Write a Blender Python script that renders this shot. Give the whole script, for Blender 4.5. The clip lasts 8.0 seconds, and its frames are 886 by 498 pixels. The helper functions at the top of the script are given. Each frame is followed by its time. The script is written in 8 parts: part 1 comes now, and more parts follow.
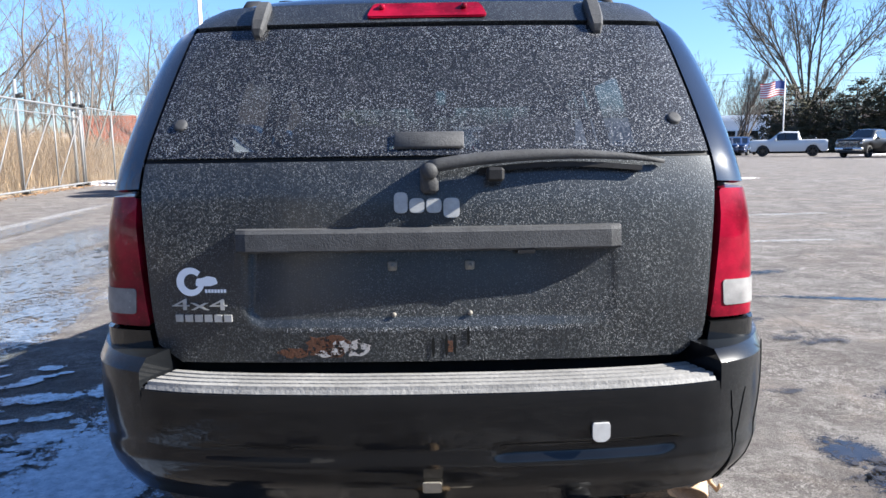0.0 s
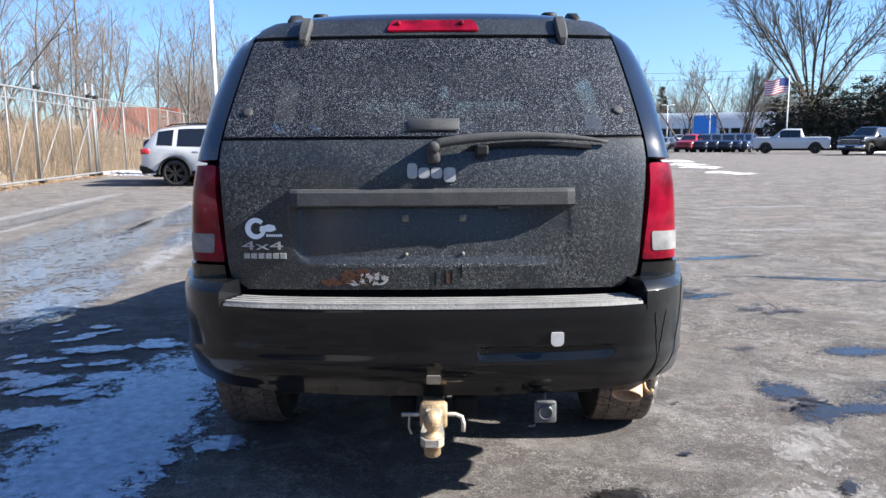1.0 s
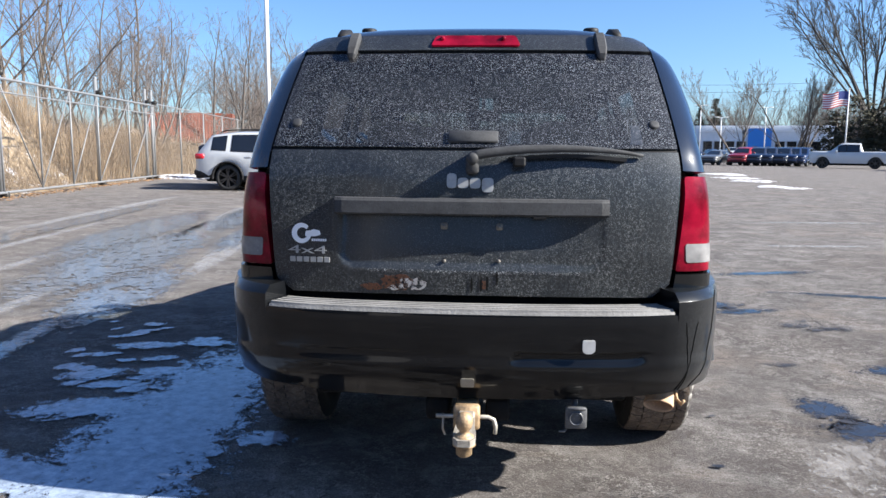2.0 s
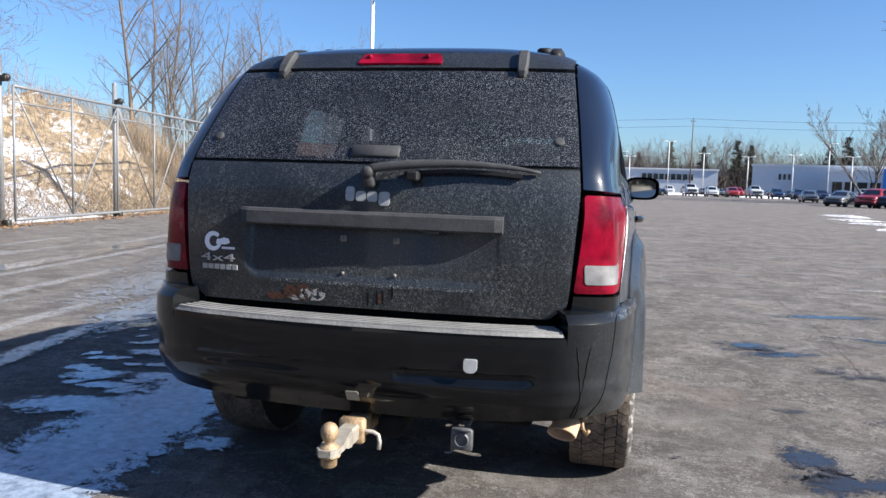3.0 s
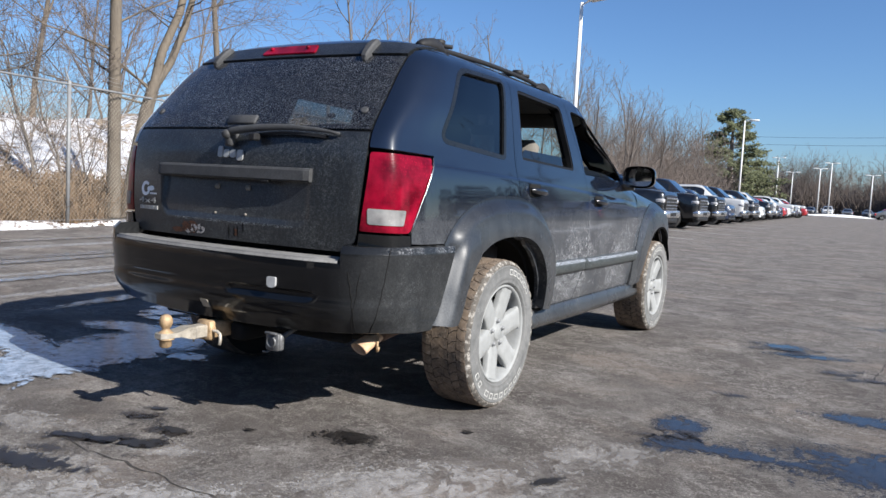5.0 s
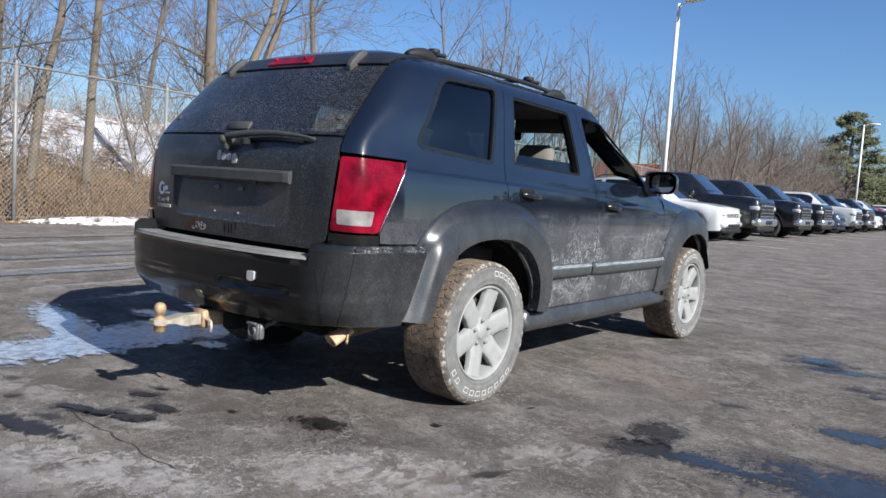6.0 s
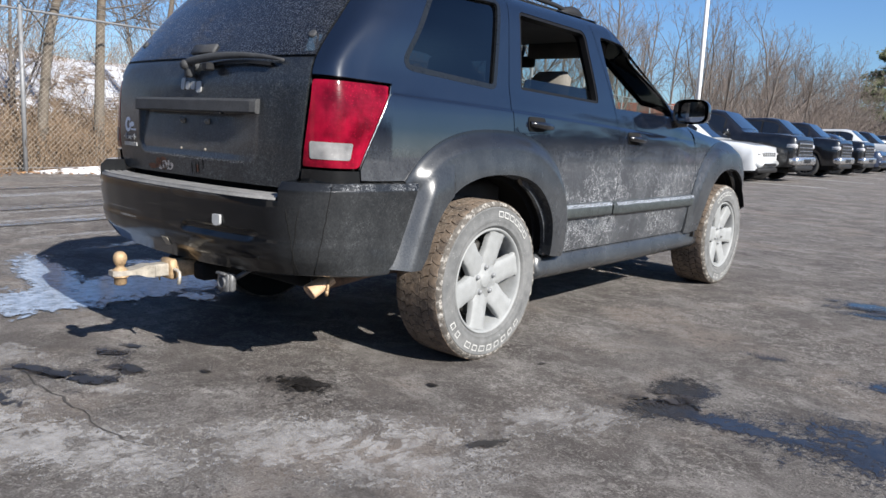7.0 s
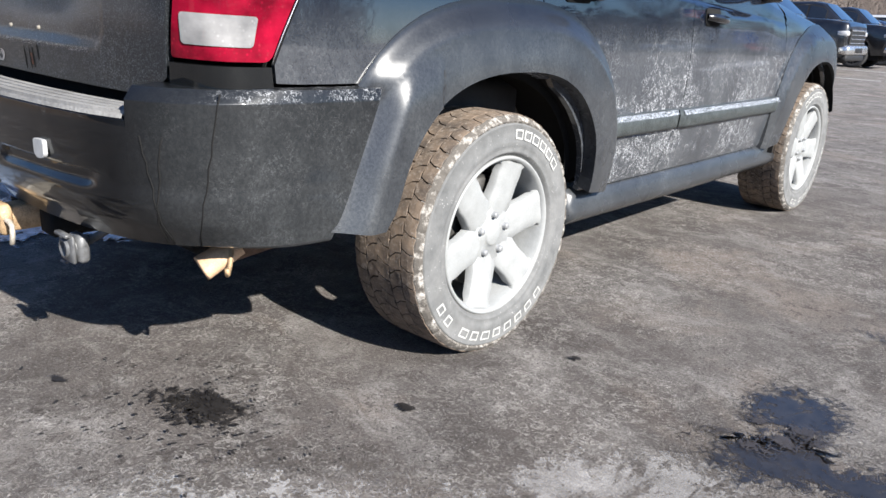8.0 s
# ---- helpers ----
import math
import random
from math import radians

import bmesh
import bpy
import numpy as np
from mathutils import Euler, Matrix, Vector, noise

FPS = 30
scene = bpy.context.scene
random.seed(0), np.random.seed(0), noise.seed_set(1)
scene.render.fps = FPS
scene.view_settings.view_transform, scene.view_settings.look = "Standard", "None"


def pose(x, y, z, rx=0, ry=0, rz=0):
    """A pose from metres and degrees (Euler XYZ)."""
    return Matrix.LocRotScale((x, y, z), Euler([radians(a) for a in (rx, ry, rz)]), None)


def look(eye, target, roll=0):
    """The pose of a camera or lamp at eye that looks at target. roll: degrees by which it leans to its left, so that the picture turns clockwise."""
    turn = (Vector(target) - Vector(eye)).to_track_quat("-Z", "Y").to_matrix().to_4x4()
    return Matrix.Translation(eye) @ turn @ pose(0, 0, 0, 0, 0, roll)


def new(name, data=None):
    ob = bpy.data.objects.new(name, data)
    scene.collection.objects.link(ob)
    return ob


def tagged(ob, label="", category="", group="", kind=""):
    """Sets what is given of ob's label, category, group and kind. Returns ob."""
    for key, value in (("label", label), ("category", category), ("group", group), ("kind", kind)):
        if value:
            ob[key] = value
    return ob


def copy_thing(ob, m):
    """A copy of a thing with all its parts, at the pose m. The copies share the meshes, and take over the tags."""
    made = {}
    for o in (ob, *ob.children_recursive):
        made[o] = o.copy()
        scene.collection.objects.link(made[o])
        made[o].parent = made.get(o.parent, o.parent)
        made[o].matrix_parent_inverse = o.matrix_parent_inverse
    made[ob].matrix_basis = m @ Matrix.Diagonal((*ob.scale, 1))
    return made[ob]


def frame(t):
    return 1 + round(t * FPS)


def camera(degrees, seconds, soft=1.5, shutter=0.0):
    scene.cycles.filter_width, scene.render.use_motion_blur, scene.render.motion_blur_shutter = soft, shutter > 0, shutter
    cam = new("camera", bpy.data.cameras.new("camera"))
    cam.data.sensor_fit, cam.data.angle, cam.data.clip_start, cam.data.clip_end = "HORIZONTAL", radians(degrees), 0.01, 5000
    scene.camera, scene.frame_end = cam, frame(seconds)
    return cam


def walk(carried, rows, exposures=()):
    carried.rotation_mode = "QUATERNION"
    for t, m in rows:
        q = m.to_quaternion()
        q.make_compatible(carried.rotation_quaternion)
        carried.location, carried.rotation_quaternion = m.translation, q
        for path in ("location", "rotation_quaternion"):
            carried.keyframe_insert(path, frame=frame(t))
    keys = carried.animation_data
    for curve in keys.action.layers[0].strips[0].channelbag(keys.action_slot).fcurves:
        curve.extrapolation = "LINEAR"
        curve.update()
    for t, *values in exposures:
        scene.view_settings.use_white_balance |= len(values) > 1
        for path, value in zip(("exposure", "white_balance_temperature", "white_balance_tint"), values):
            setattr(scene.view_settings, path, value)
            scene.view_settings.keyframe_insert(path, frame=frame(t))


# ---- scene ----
cam = camera(61.1, 8.0)
PATH = [
    (0, (0.0337, -1.5691, 1.2704), (0.0337, 0.3970, 1.0014), -0.9),
    (0.5, (0.0764, -1.9393, 1.2406), (0.0695, 0.0268, 0.9637), -0.7),
    (1, (0.0457, -2.1954, 1.2347), (0.0347, -0.2313, 0.9518), -0.4),
    (1.5, (0.0258, -2.2937, 1.2496), (-0.0199, -0.3285, 0.9727), 0.1),
    (1.7, (0.0218, -2.2966, 1.2466), (-0.0506, -0.3315, 0.9746), 0.2),
    (2.8, (0.5985, -2.1904, 1.2118), (0.2352, -0.2491, 1.0133), 1.6),
    (3, (0.7712, -2.1835, 1.1930), (0.3474, -0.2531, 1.0143), 1.8),
    (3.5, (1.2089, -2.1785, 1.1473), (0.6352, -0.2848, 0.9885), 2.2),
    (4, (1.6406, -2.1398, 1.0808), (0.9230, -0.2948, 0.9280), 2.5),
    (4.5, (2.0436, -2.1676, 1.0332), (1.1880, -0.3831, 0.8724), 2.7),
    (5.8, (2.9100, -2.0187, 1.0501), (1.7190, -0.4387, 0.8923), 3.9),
    (6, (2.9715, -1.9602, 1.0679), (1.7518, -0.4039, 0.9022), 3.9),
    (6.5, (3.0073, -1.8103, 1.0451), (1.7478, -0.2918, 0.8268), 3.4),
    (7, (2.8266, -1.5463, 1.0034), (1.5632, -0.0466, 0.6938), 2.8),
    (7.5, (2.4753, -1.1414, 0.9786), (1.2228, 0.3345, 0.5379), 2.6),
    (8, (2.1498, -0.6134, 0.9657), (0.9062, 0.8168, 0.3732), 3.2),
]
walk(cam, [(t, look(eye, target, roll)) for t, eye, target, roll in PATH],
     exposures=[(0, 1.94), (1.0, 1.75), (1.7, 1.63), (2.8, 1.38), (3.5, 1.23), (4.5, 1.10), (6.0, 0.96), (6.8, 1.00), (8, 1.50)])

# ---- sky and sun ----
SUN = Vector((1.0, -0.16, 0.63)).normalized()
world = bpy.data.worlds.new("world")
scene.world = world
world.use_nodes = True
wn = world.node_tree
wn.nodes.clear()
sky = wn.nodes.new("ShaderNodeTexSky")
sky.sky_type = "NISHITA"
sky.sun_disc = False
sky.sun_elevation = math.asin(SUN.z)
sky.sun_rotation = math.atan2(SUN.x, SUN.y)
sky.air_density, sky.dust_density, sky.ozone_density = 1.0, 0.6, 3.0
background = wn.nodes.new("ShaderNodeBackground")
background.inputs["Strength"].default_value = 0.055
wout = wn.nodes.new("ShaderNodeOutputWorld")
tint = wn.nodes.new("ShaderNodeMix")
tint.data_type, tint.blend_type = "RGBA", "MULTIPLY"
tint.inputs[0].default_value = 1.0
tint.inputs[7].default_value = (0.735, 0.962, 1.26, 1)
wn.links.new(sky.outputs[0], tint.inputs[6])
wn.links.new(tint.outputs[2], background.inputs[0])
wn.links.new(background.outputs[0], wout.inputs[0])
sun = new("sun", bpy.data.lights.new("sun", "SUN"))
sun.data.energy, sun.data.angle, sun.data.color = 5.0, radians(0.6), (1.0, 0.96, 0.90)
sun.matrix_world = Matrix.Translation((30, -4, 20)) @ SUN.to_track_quat("Z", "Y").to_matrix().to_4x4()

# ---- materials ----
class Nodes:
    """Short names for building a node material."""

    def __init__(self, name):
        self.mat = bpy.data.materials.new(name)
        self.mat.use_nodes = True
        self.t = self.mat.node_tree
        self.b = self.t.nodes["Principled BSDF"]
        self.co = self.t.nodes.new("ShaderNodeTexCoord")

    def put(self, socket, value):
        if isinstance(value, bpy.types.NodeSocket):
            self.t.links.new(value, socket)
        elif isinstance(value, (tuple, list)) and len(value) == 3 and socket.type == "RGBA":
            socket.default_value = (*value, 1)
        else:
            socket.default_value = value

    def set(self, **kw):
        for k, v in kw.items():
            self.put(self.b.inputs[k.replace("_", " ")], v)
        return self

    def noise(self, scale, detail=4, rough=0.55, vec=None, stretch=None, space="Object", twist=0.0):
        n = self.t.nodes.new("ShaderNodeTexNoise")
        n.inputs["Distortion"].default_value = twist
        n.inputs["Scale"].default_value, n.inputs["Detail"].default_value, n.inputs["Roughness"].default_value = scale, detail, rough
        v = vec or self.co.outputs[space]
        if stretch:
            m = self.t.nodes.new("ShaderNodeMapping")
            m.inputs["Scale"].default_value = stretch
            self.t.links.new(v, m.inputs[0])
            v = m.outputs[0]
        self.t.links.new(v, n.inputs["Vector"])
        return n.outputs["Fac"]

    def voronoi(self, scale, feature="F1", stretch=None, space="Object", vec=None):
        n = self.t.nodes.new("ShaderNodeTexVoronoi")
        n.feature = feature
        n.inputs["Scale"].default_value = scale
        v = vec or self.co.outputs[space]
        if stretch:
            m = self.t.nodes.new("ShaderNodeMapping")
            m.inputs["Scale"].default_value = stretch
            self.t.links.new(v, m.inputs[0])
            v = m.outputs[0]
        self.t.links.new(v, n.inputs["Vector"])
        return n.outputs["Distance"]

    def ramp(self, fac, *stops):
        n = self.t.nodes.new("ShaderNodeValToRGB")
        e = n.color_ramp.elements
        while len(e) < len(stops):
            e.new(0.5)
        for el, (p, c) in zip(e, stops):
            el.position = p
            el.color = (c, c, c, 1) if not isinstance(c, tuple) else (*c, 1)
        self.t.links.new(fac, n.inputs[0])
        return n.outputs[0]

    def math(self, op, a, b=0.0, clamp=False):
        n = self.t.nodes.new("ShaderNodeMath")
        n.operation, n.use_clamp = op, clamp
        self.put(n.inputs[0], a)
        self.put(n.inputs[1], b)
        return n.outputs[0]

    def mix(self, fac, a, b):
        n = self.t.nodes.new("ShaderNodeMix")
        n.data_type = "RGBA"
        self.put(n.inputs[0], fac)
        self.put(n.inputs[6], a)
        self.put(n.inputs[7], b)
        return n.outputs[2]

    def mixv(self, fac, a, b):
        n = self.t.nodes.new("ShaderNodeMix")
        self.put(n.inputs[0], fac)
        self.put(n.inputs[2], a)
        self.put(n.inputs[3], b)
        return n.outputs[0]

    def axis(self, which, space="Object"):
        n = self.t.nodes.new("ShaderNodeSeparateXYZ")
        self.t.links.new(self.co.outputs[space], n.inputs[0])
        return n.outputs[which]

    def bump(self, height, strength=0.3, distance=0.01):
        n = self.t.nodes.new("ShaderNodeBump")
        n.inputs["Strength"].default_value, n.inputs["Distance"].default_value = strength, distance
        self.t.links.new(height, n.inputs["Height"])
        self.t.links.new(n.outputs[0], self.b.inputs["Normal"])
        return self


def simple(name, color, rough=0.5, metal=0.0, vary=0.25, scale=8.0, bump=0.0, bump_scale=60.0, coat=0.0):
    """A material whose colour wanders at two scales, with a fine relief."""
    m = Nodes(name)
    lo = tuple(c * (1 - vary) for c in color)
    hi = tuple(min(1, c * (1 + vary)) for c in color)
    f = m.math("ADD", m.math("MULTIPLY", m.noise(scale), 0.6), m.math("MULTIPLY", m.noise(scale * 9), 0.4))
    m.set(Base_Color=m.mix(m.ramp(f, (0.3, 0.0), (0.7, 1.0)), lo, hi), Metallic=metal, Coat_Weight=coat,
          Roughness=m.mixv(m.noise(scale * 4), max(0, rough - 0.12), min(1, rough + 0.12)))
    if bump:
        m.bump(m.noise(bump_scale), bump)
    return m.mat


def glass_material(name, tint, gloss_rough=0.02, frost=0.0, mirror=0.06):
    """A thin pane: it lets light through by its tint, and mirrors more at a slant; frost lays dried drops on it."""
    m = Nodes(name)
    t = m.t
    t.nodes.remove(m.b)
    out = t.nodes["Material Output"]
    tr = t.nodes.new("ShaderNodeBsdfTransparent")
    tr.inputs[0].default_value = (*tint, 1)
    gl = t.nodes.new("ShaderNodeBsdfGlossy")
    gl.inputs["Roughness"].default_value = gloss_rough
    fr = t.nodes.new("ShaderNodeLayerWeight")
    fr.inputs[0].default_value = 0.5
    slant = m.math("ADD", m.math("MULTIPLY", m.math("POWER", fr.outputs["Facing"], 4.0), 0.92), mirror, True)
    mx = t.nodes.new("ShaderNodeMixShader")
    t.links.new(slant, mx.inputs[0])
    t.links.new(tr.outputs[0], mx.inputs[1])
    t.links.new(gl.outputs[0], mx.inputs[2])
    last = mx.outputs[0]
    if frost:
        d = t.nodes.new("ShaderNodeBsdfGlossy")
        d.inputs["Color"].default_value = (0.50, 0.52, 0.56, 1)
        d.inputs["Roughness"].default_value = 0.62
        wob = t.nodes.new("ShaderNodeTexNoise")
        wob.inputs["Scale"].default_value = 170
        bent = t.nodes.new("ShaderNodeMix")
        bent.data_type, bent.blend_type = "RGBA", "LINEAR_LIGHT"
        bent.inputs[0].default_value = 0.003
        t.links.new(m.co.outputs["Object"], wob.inputs["Vector"])
        t.links.new(m.co.outputs["Object"], bent.inputs[6])
        t.links.new(wob.outputs["Color"], bent.inputs[7])
        size = m.ramp(m.noise(70, 3, 0.6), (0.34, 0.30), (0.56, 1.0))
        spots = m.math("MULTIPLY", m.ramp(m.voronoi(310, vec=bent.outputs[2]), (0.20, 0.9), (0.34, 0.0)), 0.6)
        spots2 = m.math("MULTIPLY", m.ramp(m.voronoi(185, vec=bent.outputs[2]), (0.24, 1.0), (0.38, 0.0)), size)
        dust = m.ramp(m.noise(4, 6, 0.62), (0.3, 0.55), (0.75, 1.0))
        bead = t.nodes.new("ShaderNodeBump")
        bead.inputs["Strength"].default_value, bead.inputs["Distance"].default_value = 1.0, 0.0020
        t.links.new(m.math("MAXIMUM", spots, spots2), bead.inputs["Height"])
        t.links.new(bead.outputs[0], d.inputs["Normal"])
        fac = m.math("MULTIPLY", m.math("MAXIMUM", spots, spots2), m.math("MULTIPLY", dust, frost), True)
        fac = m.math("ADD", fac, m.math("MULTIPLY", dust, 0.12 * frost), True)
        m2 = t.nodes.new("ShaderNodeMixShader")
        t.links.new(fac, m2.inputs[0])
        t.links.new(last, m2.inputs[1])
        t.links.new(d.outputs[0], m2.inputs[2])
        last = m2.outputs[0]
    t.links.new(last, out.inputs[0])
    return m.mat


def car_paint(name, color, drops=0.0, salt=0.0, film=0.06, dust=0.0, corner=False, smeared=0.46, gloss=1.0, ior=1.55, haze=0.08, drop_scale=215):
    """Clear-coated dark paint under road film: dried drops, runs, a salty haze low down and flecks of salt crust."""
    m = Nodes(name)
    veil = m.ramp(m.noise(2.4, 7, 0.64), (0.38, 0.0), (0.74, 1.0))
    dirt = m.math("ADD", m.math("MULTIPLY", veil, film), film * 0.35)
    relief = m.math("MULTIPLY", m.noise(1.6, 2), 0.20)
    if drops:
        bent = m.t.nodes.new("ShaderNodeMix")
        bent.data_type, bent.blend_type = "RGBA", "LINEAR_LIGHT"
        bent.inputs[0].default_value = 0.003
        m.t.links.new(m.co.outputs["Object"], bent.inputs[6])
        wob = m.t.nodes.new("ShaderNodeTexNoise")
        wob.inputs["Scale"].default_value = 160
        m.t.links.new(m.co.outputs["Object"], wob.inputs["Vector"])
        m.t.links.new(wob.outputs["Color"], bent.inputs[7])
        speck = m.ramp(m.voronoi(drop_scale, vec=bent.outputs[2]), (0.22, 1.0), (0.38, 0.0))
        fleck = m.ramp(m.voronoi(drop_scale * 2.0, vec=bent.outputs[2]), (0.18, 1.0), (0.34, 0.0))
        few = m.math("MULTIPLY", m.ramp(m.noise(4.5, 5, 0.6), (0.34, 0.35), (0.62, 1.0)), m.ramp(m.noise(75, 3, 0.6), (0.34, 0.3), (0.58, 1.0)))
        beads = m.math("MULTIPLY", m.math("MAXIMUM", speck, m.math("MULTIPLY", fleck, 0.6)), few)
        dirt = m.math("ADD", dirt, m.math("MULTIPLY", beads, drops), True)
        runs = m.ramp(m.noise(6, 5, 0.62, stretch=(16, 16, 0.5)), (0.54, 0.0), (0.70, 1.0))
        dirt = m.math("ADD", dirt, m.math("MULTIPLY", runs, 0.16 * drops), True)
        relief = m.math("ADD", relief, m.math("MULTIPLY", beads, 0.9))
        # the plate's recess is coloured paler, so that its sunlit part stands out
        recess_lift = m.math("MULTIPLY", m.ramp(m.axis(2), (0.835, 0.0), (0.85, 1.0), (1.0, 0.8), (1.05, 0.0)), m.ramp(m.math("ABSOLUTE", m.axis(0)), (0.42, 1.0), (0.455, 0.0)))
        recess_lift = m.math("MULTIPLY", recess_lift, m.ramp(m.noise(40, 5, 0.7), (0.35, 0.6), (0.65, 1.0)))
        dirt = m.math("ADD", dirt, m.math("MULTIPLY", recess_lift, 0.025), True)
    if salt:
        z = m.axis(2)
        low = m.ramp(z, (0.40, 0.0), (0.44, 1.0), (0.64, 1.0), (0.80, 0.60), (0.98, 0.0))
        if corner:
            low = m.math("MULTIPLY", low, m.ramp(m.math("ABSOLUTE", m.axis(0)), (0.62, 0.0), (0.84, 1.0)))
        lumps = m.ramp(m.noise(140, 4, 0.72, twist=1.2), (0.53, 0.0), (0.58, 1.0))
        lumps = m.math("MULTIPLY", lumps, m.ramp(m.noise(30, 4, 0.7), (0.42, 0.0), (0.54, 1.0)))
        patch_of = m.ramp(m.noise(4.0, 6, 0.66, stretch=(1.0, 0.8, 1.3)), (0.44, 0.0), (0.58, 1.0))
        if not corner:
            patch_of = m.math("MULTIPLY", patch_of, m.ramp(m.math("MULTIPLY", m.axis(1), 0.25), (0.36, 0.12), (0.42, 1.0)))
            # a crust that has run down beside the doors' seam
            beside = m.ramp(m.math("ABSOLUTE", m.math("SUBTRACT", m.axis(1), 2.19)), (0.02, 1.0), (0.07, 0.0))
            beside = m.math("MULTIPLY", beside, m.ramp(z, (0.40, 0.6), (0.80, 1.0), (0.98, 0.0)))
            patch_of = m.math("MAXIMUM", patch_of, beside)
            low = m.math("MAXIMUM", low, beside)
        crust = m.math("MULTIPLY", lumps, m.math("MULTIPLY", low, patch_of), True)
        if corner:
            # salt stays on the ledge along the top of the bumper's corner
            ledge = m.math("MULTIPLY", m.ramp(z, (0.768, 0.0), (0.774, 1.0)), m.ramp(m.math("ABSOLUTE", m.axis(0)), (0.78, 0.0), (0.83, 1.0)))
            crust = m.math("MAXIMUM", m.math("MULTIPLY", crust, 0.12), m.math("MULTIPLY", lumps, ledge))
        film_low = low if corner else m.ramp(z, (0.34, 1.0), (0.62, 1.0), (0.88, 0.85), (1.06, 0.0))
        smear = m.math("MULTIPLY", film_low, m.ramp(m.noise(3.2, 7, 0.66, stretch=(1.0, 1.3, 0.8)), (0.32, 0.25), (0.70, 0.75)))
        smear = m.math("MULTIPLY", smear, m.ramp(m.noise(130, 5, 0.72, stretch=(1, 1, 0.8), twist=0.8), (0.40, 0.62), (0.62, 1.15)))
        dirt = m.math("ADD", dirt, m.math("MULTIPLY", smear, smeared), True)
        white = m.math("MULTIPLY", crust, salt, True)
        relief = m.math("ADD", relief, white)
    else:
        white = m.math("MULTIPLY", veil, 0.0)
    base = m.mix(white, m.mix(dirt, color, (0.23, 0.26, 0.295) if drops else (0.245, 0.26, 0.266)), (0.60, 0.61, 0.63))
    m.set(Sheen_Weight=dust, Sheen_Roughness=0.25, Sheen_Tint=(0.92, 0.96, 1.0))
    m.set(Base_Color=base, Roughness=m.mixv(dirt, 0.30, 0.75), Coat_IOR=ior,
          Coat_Weight=m.mixv(m.math("ADD", m.math("MULTIPLY", dirt, 0.9), white, True), gloss, 0.05), Coat_Roughness=m.mixv(veil, 0.16 if drops else (0.025 if haze < 0.2 else haze * 0.7), 0.30 if drops else haze), Specular_IOR_Level=m.mixv(dirt, 0.06, 0.35))
    if drops:
        m.set(Specular_IOR_Level=m.mixv(beads, 0.40, 1.0), Roughness=m.mixv(beads, 0.55, 0.52), Specular_Tint=(0.86, 0.94, 1.0))
    m.bump(relief, 1.0 if drops else 0.3, 0.0016 if drops else 0.0009)
    return m.mat


PAINT = car_paint("black_blue_paint", (0.003, 0.004, 0.007), drops=0.0, salt=0.0, film=0.02, dust=0.02)
PAINT_SIDE = car_paint("black_blue_paint_salted", (0.003, 0.005, 0.011), drops=0.0, salt=0.8, film=0.010, dust=0.10, smeared=0.36, ior=1.95)
PAINT_FLARE = car_paint("satin_dark_flare_paint_with_dust", (0.004, 0.005, 0.008), salt=0.10, film=0.02, dust=0.0, smeared=0.24, gloss=0.70, ior=1.65, haze=0.34)
FILLER = car_paint("glossy_black_filler", (0.003, 0.0035, 0.004), film=0.01, gloss=0.9)
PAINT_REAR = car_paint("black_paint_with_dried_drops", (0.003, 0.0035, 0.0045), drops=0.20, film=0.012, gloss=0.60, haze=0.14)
PLASTIC = simple("black_textured_plastic", (0.018, 0.018, 0.019), 0.55, vary=0.3, bump=0.15, bump_scale=300)
PLASTIC_DUSTY = simple("dusty_grey_black_plastic", (0.050, 0.051, 0.053), 0.62, vary=0.4, scale=14, bump=0.2, bump_scale=260)
STEP_PAD = simple("weathered_grey_step_rubber", (0.19, 0.186, 0.178), 0.8, vary=0.35, scale=10, bump=0.3, bump_scale=120)
DARK = simple("dark_underbody", (0.008, 0.008, 0.008), 0.9)
RUBBER_SEAL = simple("black_rubber_seal", (0.006, 0.006, 0.0065), 0.5)
CABIN = simple("dark_grey_cabin_trim", (0.035, 0.034, 0.033), 0.85, bump=0.1)
CLOTH = simple("grey_seat_cloth", (0.14, 0.13, 0.115), 0.9, bump=0.2, bump_scale=200)
GLASS_DARK = glass_material("privacy_glass", (0.035, 0.04, 0.045), mirror=0.09)
GLASS_REAR = glass_material("dirty_privacy_glass", (0.12, 0.135, 0.14), frost=0.36)
GLASS_CLEAR = glass_material("clear_glass", (0.72, 0.80, 0.78))
STEEL_DARK = simple("dark_steel", (0.05, 0.048, 0.045), 0.5, metal=0.6)
SILVER = simple("dusty_silver_wheel_paint", (0.228, 0.234, 0.232), 0.62, metal=0.0, vary=0.16, scale=22)
CHROME = simple("dull_chrome", (0.62, 0.62, 0.62), 0.25, metal=0.9, vary=0.1)
GALVANISED = simple("galvanised_steel", (0.19, 0.195, 0.20), 0.55, metal=0.2, vary=0.2, scale=12)
for dull in (PLASTIC, PLASTIC_DUSTY, RUBBER_SEAL, DARK):
    dull.node_tree.nodes["Principled BSDF"].inputs["Specular IOR Level"].default_value = 0.2

# ---- mesh tools ----
def part(name, data, material, parent=None, label="", smooth=True):
    """Links a bmesh or mesh as one object, under its thing if one is given."""
    if isinstance(data, bmesh.types.BMesh):
        me = bpy.data.meshes.new(name)
        data.to_mesh(me)
        data.free()
    else:
        me = data
    mats = material if isinstance(material, (list, tuple)) else [material]
    for m in mats:
        me.materials.append(m)
    if smooth and len(me.polygons):
        me.polygons.foreach_set("use_smooth", [True] * len(me.polygons))
    ob = new(name, me)
    if parent:
        ob.parent = parent
    if label:
        tagged(ob, label)
    return ob


